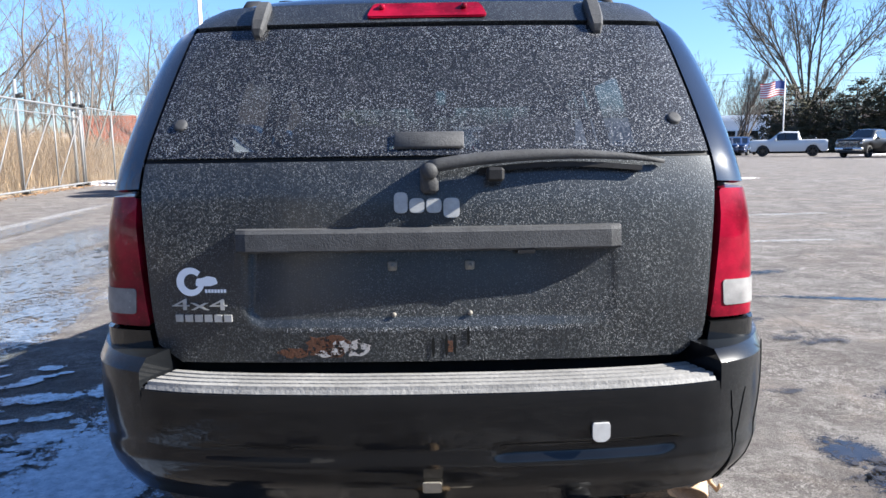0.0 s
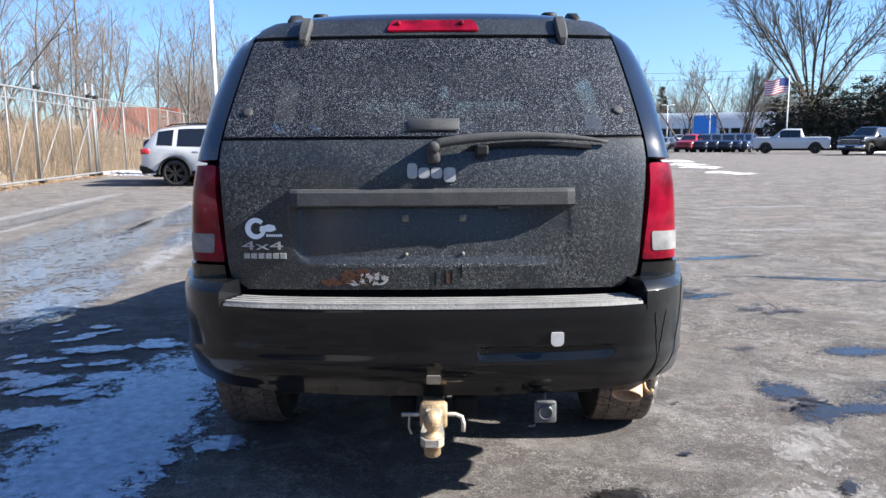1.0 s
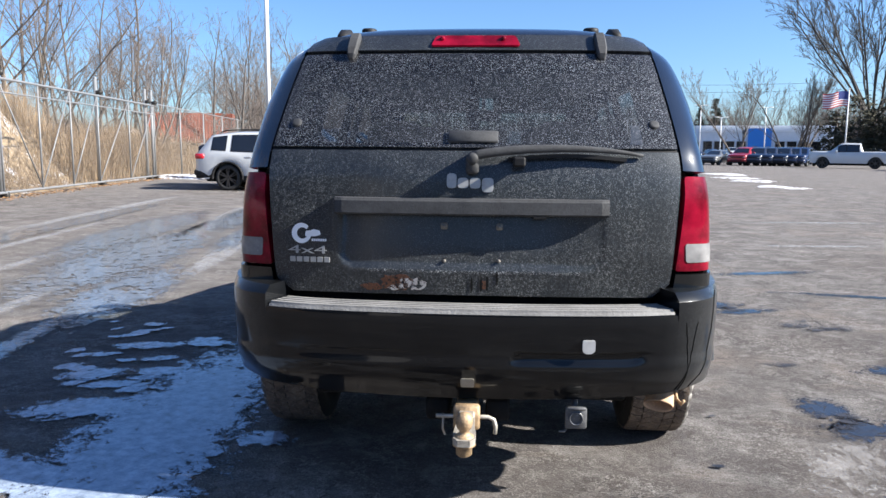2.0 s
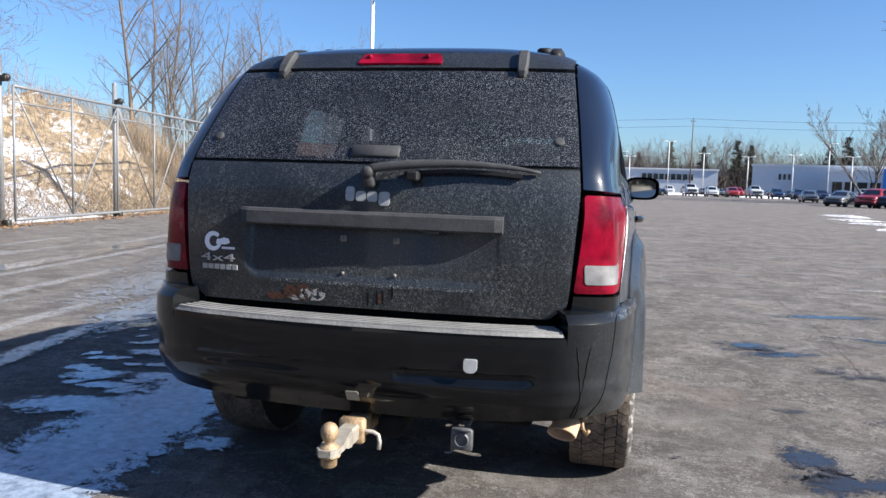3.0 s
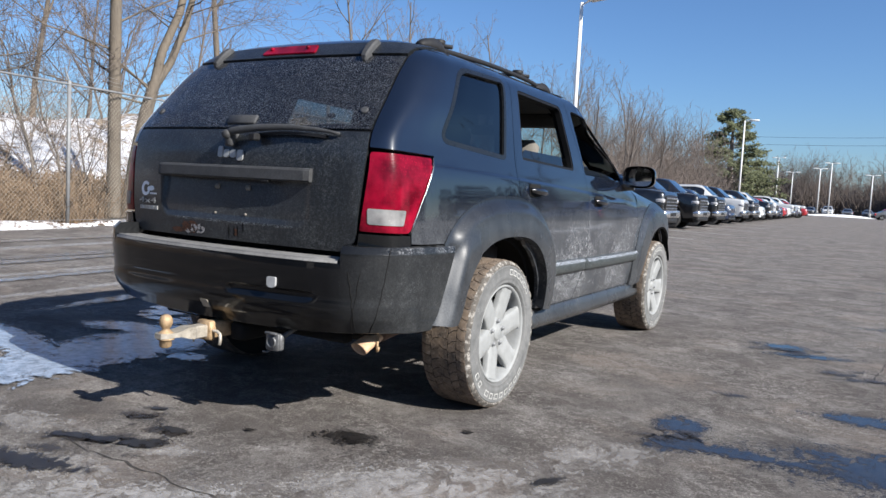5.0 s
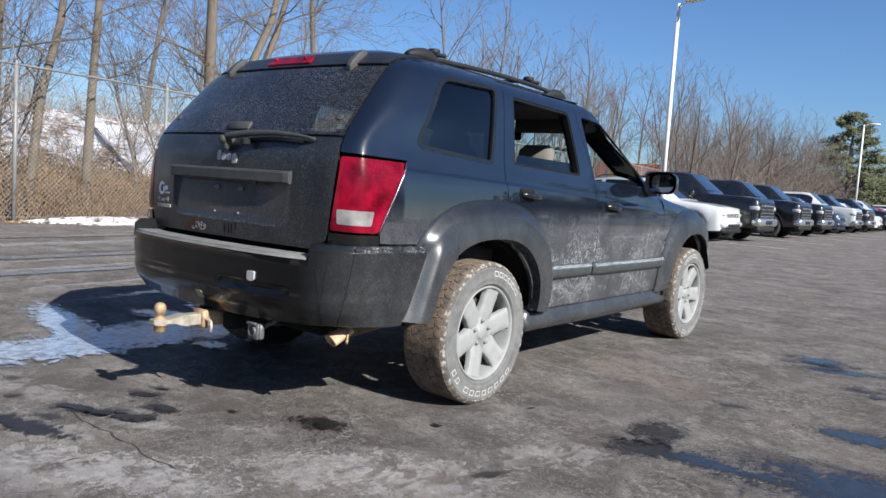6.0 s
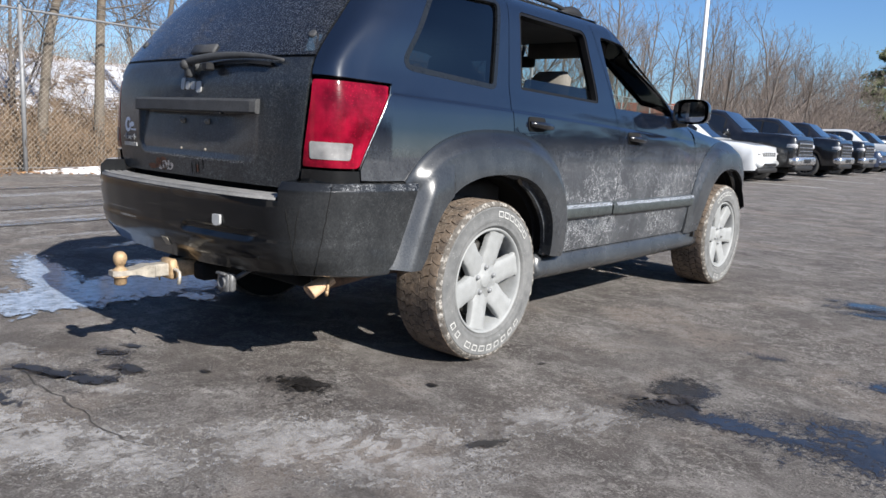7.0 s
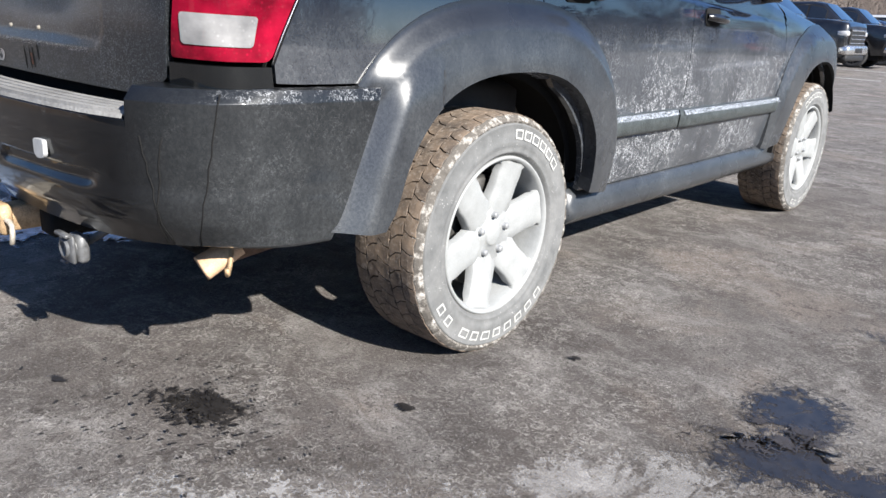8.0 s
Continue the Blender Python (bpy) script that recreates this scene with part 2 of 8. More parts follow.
def thing(name, at, label, category, group="", kind="", turn=0.0):
    ob = new(name)
    ob.empty_display_size = 0.2
    ob.matrix_basis = pose(*at, 0, 0, turn)
    return tagged(ob, label, category, group, kind)


class Mesh:
    """Collects vertices and faces for one mesh."""

    def __init__(self):
        self.v, self.f, self.m = [], [], []

    def face(self, *ix, m=0):
        self.f.append(ix)
        self.m.append(m)

    def box(self, x0, y0, z0, x1, y1, z1, m=0, bevel=0.0, turn=None):
        if bevel:
            b = bevel
            rings = [(z0, b), (z0 + b, 0), (z1 - b, 0), (z1, b)]
            start = len(self.v)
            for z, i in rings:
                for x, y in ((x0 + i + b * (i == 0), y0 + i), (x1 - i - b * (i == 0), y0 + i), (x1 - i, y0 + i + b * (i == 0)), (x1 - i, y1 - i - b * (i == 0)),
                             (x1 - i - b * (i == 0), y1 - i), (x0 + i + b * (i == 0), y1 - i), (x0 + i, y1 - i - b * (i == 0)), (x0 + i, y0 + i + b * (i == 0))):
                    self.v.append((x, y, z))
            for r in range(3):
                for k in range(8):
                    a, c = start + r * 8 + k, start + r * 8 + (k + 1) % 8
                    self.face(a, c, c + 8, a + 8, m=m)
            self.face(*[start + k for k in range(7, -1, -1)], m=m)
            self.face(*[start + 24 + k for k in range(8)], m=m)
        else:
            start = len(self.v)
            self.v += [(x, y, z) for z in (z0, z1) for x, y in ((x0, y0), (x1, y0), (x1, y1), (x0, y1))]
            for q in ((3, 2, 1, 0), (4, 5, 6, 7), (0, 1, 5, 4), (1, 2, 6, 5), (2, 3, 7, 6), (3, 0, 4, 7)):
                self.face(*[start + k for k in q], m=m)
        if turn is not None:
            for k in range(start, len(self.v)):
                self.v[k] = tuple(turn @ Vector(self.v[k]))
        return self

    def tube(self, points, radii, n=8, caps=True, m=0):
        pts = [Vector(p) for p in points]
        if not isinstance(radii, (list, tuple)):
            radii = [radii] * len(pts)
        start = len(self.v)
        side = None
        for i, p in enumerate(pts):
            d = (pts[min(i + 1, len(pts) - 1)] - pts[max(i - 1, 0)]).normalized()
            if side is None:
                side = d.orthogonal().normalized()
            side = (side - d * side.dot(d)).normalized()
            up = d.cross(side)
            for k in range(n):
                a = 2 * math.pi * k / n
                self.v.append(tuple(p + (side * math.cos(a) + up * math.sin(a)) * radii[i]))
        for i in range(len(pts) - 1):
            for k in range(n):
                a, b = start + i * n + k, start + i * n + (k + 1) % n
                self.face(a, b, b + n, a + n, m=m)
        if caps:
            self.face(*[start + k for k in range(n - 1, -1, -1)], m=m)
            self.face(*[start + (len(pts) - 1) * n + k for k in range(n)], m=m)
        return self

    def lathe(self, profile, n=32, axis="x", centre=(0, 0, 0), m=0, closed=False):
        """Turns (distance from the axis, place along the axis) round an axis."""
        start = len(self.v)
        c = Vector(centre)
        for r, h in profile:
            for k in range(n):
                a = 2 * math.pi * k / n
                p = {"x": (h, r * math.cos(a), r * math.sin(a)), "y": (r * math.cos(a), h, r * math.sin(a)), "z": (r * math.cos(a), r * math.sin(a), h)}[axis]
                self.v.append(tuple(c + Vector(p)))
        rows = len(profile)
        for i in range(rows if closed else rows - 1):
            for k in range(n):
                a, b = start + i * n + k, start + i * n + (k + 1) % n
                j = ((i + 1) % rows - i) * n
                self.face(a, b, b + j, a + j, m=m)
        return self

    def prism(self, outline, depth, to, m=0):
        """An outline in two dimensions, given depth; to(u, v, d) places each point."""
        start, n = len(self.v), len(outline)
        for d in (0, depth):
            self.v += [tuple(to(u, v, d)) for u, v in outline]
        self.face(*[start + k for k in range(n)], m=m)
        self.face(*[start + n + k for k in range(n - 1, -1, -1)], m=m)
        for k in range(n):
            a, b = start + k, start + (k + 1) % n
            self.face(b, a, a + n, b + n, m=m)
        return self

    def grid(self, rows, m=0, flip=False):
        start, n = len(self.v), len(rows[0])
        for row in rows:
            self.v += [tuple(p) for p in row]
        for i in range(len(rows) - 1):
            for k in range(n - 1):
                a = start + i * n + k
                q = (a, a + 1, a + n + 1, a + n)
                self.face(*(q[::-1] if flip else q), m=m)
        return self

    def mesh(self, name):
        me = bpy.data.meshes.new(name)
        me.from_pydata(self.v, [], self.f)
        if any(self.m):
            me.polygons.foreach_set("material_index", self.m)
        bm = bmesh.new()
        bm.from_mesh(me)
        bmesh.ops.recalc_face_normals(bm, faces=bm.faces)
        bm.to_mesh(me)
        bm.free()
        return me

    def raw(self, name):
        me = bpy.data.meshes.new(name)
        me.from_pydata(self.v, [], self.f)
        if any(self.m):
            me.polygons.foreach_set("material_index", self.m)
        return me


def smooth_curve(xs, ys, sigma):
    """A function through the points, its corners rounded over about sigma."""
    lo, hi = xs[0], xs[-1]
    n = 2400
    pad = 5 * sigma
    g = np.linspace(lo - pad, hi + pad, n)
    y = np.interp(g, xs, ys)
    left, right = g < lo, g > hi
    y[left] = ys[0] + (g[left] - lo) * (ys[1] - ys[0]) / (xs[1] - xs[0])
    y[right] = ys[-1] + (g[right] - hi) * (ys[-1] - ys[-2]) / (xs[-1] - xs[-2])
    h = (hi - lo + 2 * pad) / (n - 1)
    k = np.arange(-int(4 * sigma / h) - 1, int(4 * sigma / h) + 2) * h
    w = np.exp(-0.5 * (k / sigma) ** 2)
    y = np.convolve(np.pad(y, len(k) // 2, mode="edge"), w / w.sum(), mode="valid")[:n]
    return lambda x: float(np.interp(x, g, y))


def step01(a, b, x):
    t = min(1.0, max(0.0, (x - a) / (b - a)))
    return t * t * (3 - 2 * t)


def dense(points, gap=0.03, closed=True):
    out = []
    n = len(points)
    for i in range(n if closed else n - 1):
        (x0, y0), (x1, y1) = points[i], points[(i + 1) % n]
        k = max(1, int(math.hypot(x1 - x0, y1 - y0) / gap))
        out += [(x0 + (x1 - x0) * j / k, y0 + (y1 - y0) * j / k) for j in range(k)]
    return out if closed else out + [points[-1]]


def rounded(points, r, steps=5):
    """A closed outline with its corners rounded; r is one radius or one for each corner."""
    out, n = [], len(points)
    for i in range(n):
        p, a, b = Vector(points[i]), Vector(points[i - 1]), Vector(points[(i + 1) % n])
        rr = r[i] if isinstance(r, (list, tuple)) else r
        if rr <= 0:
            out.append(tuple(p))
            continue
        da, db = (a - p), (b - p)
        t = min(rr, da.length * 0.48, db.length * 0.48)
        q0, q1 = p + da.normalized() * t, p + db.normalized() * t
        for k in range(steps + 1):
            u = k / steps
            out.append(tuple(q0 * (1 - u) ** 2 + p * 2 * u * (1 - u) + q1 * u * u))
    return out


def inset(points, d):
    """Moves a closed outline inwards by d."""
    n = len(points)
    area = sum(points[i][0] * points[(i + 1) % n][1] - points[(i + 1) % n][0] * points[i][1] for i in range(n))
    s = 1 if area > 0 else -1
    out = []
    for i in range(n):
        (x0, y0), (x, y), (x1, y1) = points[i - 1], points[i], points[(i + 1) % n]
        n0, n1 = Vector((-(y - y0), x - x0)), Vector((-(y1 - y), x1 - x))
        if n0.length < 1e-9 or n1.length < 1e-9:
            out.append((x, y))
            continue
        n0.normalize(), n1.normalize()
        m = n0 + n1
        m = m / max(0.5, m.length_squared / 2)
        out.append((x + s * d * m.x, y + s * d * m.y))
    return out

# ---- ground ----
# stains on the asphalt: middle x, y, half-axes, turn in degrees
ICE = [(-1.36, 0.75, 0.34, 1.55, 3), (-1.95, 0.35, 0.75, 0.16, -12), (-2.08, 2.18, 0.20, 0.09, 10), (-1.73, 1.66, 0.16, 0.09, 20), (-1.72, 2.27, 0.15, 0.08, 0), (-2.09, 1.56, 0.18, 0.10, 20), (-1.83, 1.05, 0.32, 0.14, 15),
       (-0.90, 0.74, 0.14, 0.09, 0), (-3.1, 3.9, 0.36, 1.3, 8), (-4.1, 6.0, 0.60, 2.5, 8), (-5.2, 8.6, 0.50, 3.2, 8), (-4.5, 11.4, 0.40, 2.8, 8), (-3.5, 8.8, 0.30, 2.2, 6),
       (-6.2, 5.4, 0.20, 3.4, 7), (-6.9, 10.2, 0.28, 4.0, 7), (-5.5, 2.2, 0.15, 2.6, 5), (-7.7, 3.4, 0.13, 3.2, 6), (-4.3, 1.6, 0.10, 2.0, 4), (-2.9, 2.0, 0.10, 0.9, 10)]
# streaks of dried salt that the traffic has drawn out along the fence
STREAK = [(-3.7, 3.2, 0.10, 2.6, 6), (-4.8, 3.6, 0.11, 4.2, 6), (-5.9, 5.6, 0.10, 5.2, 7), (-7.0, 3.6, 0.16, 5.2, 7), (-8.1, 5.6, 0.11, 5.4, 7), (-5.1, 0.8, 0.05, 2.6, 5), (-6.5, 0.4, 0.05, 3.2, 5),
          (-7.6, 12.5, 0.20, 5.0, 7), (-3.2, 6.8, 0.16, 2.4, 8), (-5.0, 12.6, 0.22, 3.6, 8), (-4.3, 8.4, 0.14, 3.0, 9), (2.6, 9.0, 0.25, 0.10, 8), (4.4, 8.0, 0.9, 0.10, 4), (5.8, 11.5, 1.4, 0.14, 6)]
WET = [(2.43, 2.06, 0.20, 0.10, 5), (1.78, 2.14, 0.11, 0.05, 0), (2.66, 1.28, 0.55, 0.27, 10), (1.74, 1.08, 0.15, 0.10, 30), (1.70, 1.36, 0.11, 0.15, 10), (2.02, 1.13, 0.34, 0.07, 5), (1.87, 3.90, 0.16, 0.13, 0), (2.05, 3.65, 0.25, 0.08, 20),
       (2.9, 5.6, 0.5, 0.10, 15), (3.4, 4.35, 0.7, 0.06, -12)]
OIL = [(0.64, 0.25, 0.130, 0.064, 15), (-0.20, -0.41, 0.08, 0.035, 25), (-0.07, -0.36, 0.07, 0.035, 25), (0.06, -0.31, 0.10, 0.05, 25), (0.05, -0.13, 0.07, 0.03, 10), (-0.23, 0.02, 0.07, 0.025, 30), (0.27, 0.06, 0.030, 0.014, 20),
       (-0.08, -0.66, 0.22, 0.06, 15), (1.47, 0.33, 0.07, 0.03, 60), (0.98, 0.62, 0.022, 0.013, 0), (1.12, 1.2, 0.02, 0.01, 0)]


# broken wet blots on the asphalt: middle and reach
BLOTS = [(-0.15, -0.40, 0.14), (0.04, -0.31, 0.09), (-0.65, -0.60, 0.26), (-0.25, -0.68, 0.18), (0.03, -0.15, 0.08), (-0.20, -0.10, 0.10), (0.63, 0.26, 0.10), (1.72, 1.20, 0.16), (2.35, 3.1, 0.30), (1.9, 3.8, 0.25), (-1.9, 1.4, 0.40), (-2.15, 1.9, 0.35), (-2.3, 2.6, 0.4)]
SALT_FILM = [(0.55, -0.62, 0.5, 0.16, 20), (0.16, -0.30, 0.16, 0.07, 25), (0.0, -0.62, 0.3, 0.12, 10), (1.30, 0.10, 0.35, 0.25, 30), (0.35, -0.80, 0.55, 0.22, 40), (1.06, -0.05, 0.40, 0.20, 45), (1.52, 0.70, 0.35, 0.13, 55), (-0.95, -0.5, 0.7, 0.12, 12), (-3.1, -0.3, 0.9, 0.14, 10)]


def ground_material():
    m = Nodes("worn_asphalt")
    tone = m.ramp(m.noise(0.55, 6, 0.62), (0.36, 0.0), (0.64, 1.0))
    mid = m.noise(2.6, 7, 0.68, twist=0.6)
    dry = m.mix(tone, (0.126, 0.110, 0.100), (0.168, 0.158, 0.150))
    dry = m.mix(m.ramp(mid, (0.40, 0.85), (0.58, 0.0)), dry, (0.076, 0.067, 0.062))
    # brown dried mud, then salt in smears, swirls and flecks
    dry = m.mix(m.math("MULTIPLY", m.ramp(m.noise(1.3, 6, 0.66, twist=0.8), (0.52, 0.0), (0.66, 1.0)), 0.70), dry, (0.218, 0.182, 0.156))
    smear = m.ramp(m.noise(3.2, 9, 0.74, stretch=(1.0, 1.3, 1.0), twist=0.8), (0.50, 0.0), (0.68, 0.70))
    dry = m.mix(smear, dry, (0.315, 0.298, 0.282))
    where = m.ramp(m.noise(1.7, 5, 0.6), (0.42, 0.15), (0.62, 1.0))
    swirl = m.math("MULTIPLY", m.ramp(m.noise(26, 9, 0.74, twist=1.6), (0.515, 0.0), (0.60, 1.0)), where)
    dry = m.mix(m.math("MULTIPLY", swirl, 0.60), dry, (0.45, 0.425, 0.395))
    # thin crackled lines of dried salt
    net = m.math("MULTIPLY", m.ramp(m.noise(26, 2, 0.5, twist=2.2), (0.445, 0.0), (0.485, 1.0), (0.525, 0.0)), m.math("MULTIPLY", m.ramp(m.noise(15, 4, 0.65), (0.50, 0.0), (0.57, 1.0)), where))
    dry = m.mix(m.math("MULTIPLY", net, 0.80), dry, (0.50, 0.475, 0.445))
    dark_net = m.math("MULTIPLY", m.ramp(m.noise(20, 2, 0.5, twist=2.0), (0.455, 0.0), (0.49, 1.0), (0.525, 0.0)), m.ramp(m.noise(9, 4, 0.65, twist=0.5), (0.50, 0.0), (0.58, 0.7)))
    dry = m.mix(dark_net, dry, (0.050, 0.043, 0.040))
    blot = m.math("MULTIPLY", m.ramp(m.noise(17, 8, 0.76, twist=0.9), (0.55, 0.0), (0.62, 0.8)), m.ramp(m.noise(2.1, 4), (0.38, 0.2), (0.6, 1.0)))
    dry = m.mix(blot, dry, (0.055, 0.046, 0.042))
    fine = m.noise(120, 5, 0.82)
    dry = m.mix(m.ramp(fine, (0.38, 0.60), (0.50, 0.0)), dry, (0.050, 0.043, 0.040))
    dry = m.mix(m.ramp(fine, (0.56, 0.0), (0.68, 0.42)), dry, (0.50, 0.47, 0.45))
    pits = m.math("MULTIPLY", m.ramp(m.voronoi(48), (0.12, 1.0), (0.20, 0.0)), m.ramp(m.noise(3.5, 4), (0.46, 0.0), (0.58, 0.9)))
    dry = m.mix(pits, dry, (0.030, 0.026, 0.024))
    flecks = m.math("MULTIPLY", m.ramp(m.voronoi(41), (0.05, 1.0), (0.09, 0.0)), m.ramp(m.noise(4, 4), (0.55, 0.0), (0.63, 0.9)))
    dry = m.mix(flecks, dry, (0.60, 0.57, 0.53))
    tracks = m.ramp(m.noise(0.8, 6, 0.66, stretch=(0.35, 2.4, 1.0)), (0.55, 0.0), (0.72, 0.45))
    dry = m.mix(tracks, dry, (0.105, 0.090, 0.082))
    m.set(Base_Color=dry, Roughness=m.mixv(mid, 0.70, 0.95), Specular_IOR_Level=0.16)
    h = m.math("ADD", m.math("MULTIPLY", fine, 1.2), m.math("ADD", m.noise(60, 5, 0.7), m.math("MULTIPLY", swirl, 0.5)))
    m.bump(h, 0.9, 0.009)
    return m.mat


def stain_material(name, color, color2, rough, edge_at, coarse, fine, strength=1.0, gaps=0.0, damp=0.0, crackle=0.0):
    """A stain with a ragged edge on a disc round its own unit circle; damp: how far a dull dark hem reaches past the gloss."""
    m = Nodes(name)
    geo = m.t.nodes.new("ShaderNodeNewGeometry")
    pos = geo.outputs["Position"]
    ragged = m.math("ADD", m.math("MULTIPLY", m.math("SUBTRACT", m.noise(11, 5, 0.66, vec=pos, twist=1.0), 0.5), coarse),
                    m.math("MULTIPLY", m.math("SUBTRACT", m.noise(45, 8, 0.78, vec=pos, twist=1.0), 0.5), fine))
    l = m.t.nodes.new("ShaderNodeVectorMath")
    l.operation = "LENGTH"
    m.t.links.new(m.co.outputs["Object"], l.inputs[0])
    d = m.math("MULTIPLY", m.math("ADD", ragged, l.outputs["Value"]), 0.5)
    core = m.ramp(d, (edge_at * 0.5 - 0.015, strength), (edge_at * 0.5 + 0.015, 0.0))
    if gaps:
        core = m.math("MULTIPLY", core, m.ramp(m.noise(9, 8, 0.72, vec=pos, stretch=(0.9, 0.5, 1), twist=1.2), (gaps - 0.03, 0.0), (gaps + 0.03, 1.0)))
    if crackle:
        # the wet keeps to a net of fine cracks at its edge
        net = m.ramp(m.voronoi(38, "DISTANCE_TO_EDGE", vec=pos), (0.03, 1.0), (0.07, 0.0))
        far = m.ramp(d, (edge_at * 0.5 + crackle * 0.3, 1.0), (edge_at * 0.5 + crackle * 0.5, 0.0))
        core = m.math("MAXIMUM", core, m.math("MULTIPLY", m.math("MULTIPLY", net, far), 0.8))
    fac, ro = core, rough
    col = m.mix(m.ramp(m.noise(20, 7, 0.7, vec=pos), (0.35, 0.0), (0.65, 1.0)), color, color2)
    if damp:
        hem = m.ramp(d, ((edge_at + damp) * 0.5 - 0.05, 0.72), ((edge_at + damp) * 0.5 + 0.02, 0.0))
        col = m.mix(core, (0.040, 0.034, 0.031), col)
        ro = m.mixv(core, 0.5, rough)
        fac = m.math("MAXIMUM", core, hem)
    rim = m.ramp(m.math("MULTIPLY", l.outputs["Value"], 0.5), (0.76, 1.0), (0.83, 0.0))
    m.set(Base_Color=col, Roughness=ro, Alpha=m.math("MULTIPLY", fac, rim))
    m.bump(m.noise(70, 5, 0.65, vec=pos), 0.06, 0.01)
    return m.mat


ASPHALT = ground_material()


def fence_x(y):
    """The fence's line beside the car park."""
    return -10.0 - 0.135 * (y - 2)


g = Mesh()
g.grid([[(-1500 + 3000 * i / 12, -1500 + 3000 * j / 12, 0) for i in range(13)] for j in range(13)])
ground = tagged(part("ground", g.mesh("ground"), ASPHALT), "worn grey asphalt of a car park with ice, puddles and salt", "ground", kind="structure")


STAINS = {
    # One ice in two colours: darker for sunlit ground, paler for the car's shadow.
    "glaze": (stain_material("darker_ice_for_sun", (0.050, 0.062, 0.078), (0.25, 0.295, 0.36), 0.06, 0.90, 2.0, 2.8, 0.9, 0.43), "ice_patch", "thin ice on the asphalt, coloured darker for the sun", "ice"),
    "ice": (stain_material("paler_ice_for_shadow", (0.15, 0.19, 0.25), (0.38, 0.455, 0.57), 0.06, 0.92, 2.0, 2.2, 0.95, 0.345), "ice_patch", "patch of thin ice, coloured paler and bluer for the car's shadow", "ice"),
    "puddle": (stain_material("puddle_water", (0.014, 0.014, 0.016), (0.030, 0.028, 0.028), 0.04, 0.72, 2.4, 2.8, 1.0, 0.38, 0.16, 0.6), "puddle", "shallow puddle on the asphalt mirroring the sky", "puddle"),
    "damp": (stain_material("damp_asphalt", (0.030, 0.026, 0.025), (0.055, 0.048, 0.045), 0.42, 0.70, 2.6, 3.6, 0.80, 0.46, 0.0, 0.6), "damp_patch", "dark damp patch on the asphalt", "stain"),
    "oil": (stain_material("oil_drips", (0.010, 0.009, 0.009), (0.024, 0.022, 0.021), 0.38, 0.80, 2.4, 3.6, 0.95, 0.36, 0.0, 0.4), "oil_stain", "black oil stain on the asphalt", "stain"),
    "streak": (stain_material("drawn_out_salt", (0.30, 0.30, 0.30), (0.50, 0.50, 0.51), 0.80, 0.85, 1.6, 2.6, 0.42, 0.45), "salt_film", "pale streak of dried salt on the asphalt", "stain"),
    "salt": (stain_material("dried_road_salt", (0.36, 0.345, 0.33), (0.60, 0.585, 0.57), 0.92, 0.85, 2.2, 4.4, 0.26, 0.47), "salt_film", "whitish film of dried road salt on asphalt", "stain"),
}
disc = Mesh().lathe([(0.0, 0.0), (0.6, 0.0), (1.2, 0.0), (1.7, 0.0)], 24, "z").mesh("stain_disc")
disc_count = 0


def stain(kind, x, y, rx, ry, turn):
    global disc_count
    mat, name, label, category = STAINS[kind]
    ob = part(name, disc.copy(), mat)
    ob.data.name = name
    ob.matrix_basis = Matrix.Translation((x, y, 0.0015 + 0.00006 * disc_count)) @ Matrix.Rotation(radians(turn), 4, "Z") @ Matrix.Diagonal((rx, ry, 1, 1))
    disc_count += 1
    return tagged(ob, label, category, name.replace("_", " ") + " group", "structure")


for x, y, rx, ry, a in SALT_FILM:
    stain("salt", x, y, rx, ry, a)
for x, y, rx, ry, a in STREAK:
    stain("streak", x, y, rx, ry, a)
for x, y, rx, ry, a in WET:
    stain("puddle" if rx * ry > 0.010 else "damp", x, y, rx, ry, a)
blot_rnd = random.Random(61)
for x, y, reach in BLOTS:
    for _ in range(7 if reach < 0.2 else 10):
        r = blot_rnd.uniform(0.010, 0.040) * (1 if reach < 0.2 else 1.5)
        kind_of = "ice" if x < -1.5 else ("oil" if 0.2 < x < 0.8 else "damp")
        stain(kind_of, x + blot_rnd.gauss(0, reach * 0.55), y + blot_rnd.gauss(0, reach * 0.35), r * blot_rnd.uniform(1.0, 2.2), r, blot_rnd.uniform(0, 60))
for x, y, rx, ry, a in OIL:
    stain("oil", x, y, rx, ry, a)
# ice beyond the car's shadow takes the darker, sunlit copy
for x, y, rx, ry, a in ICE:
    stain("ice" if x > -2.5 else "glaze", x, y, rx, ry, a)


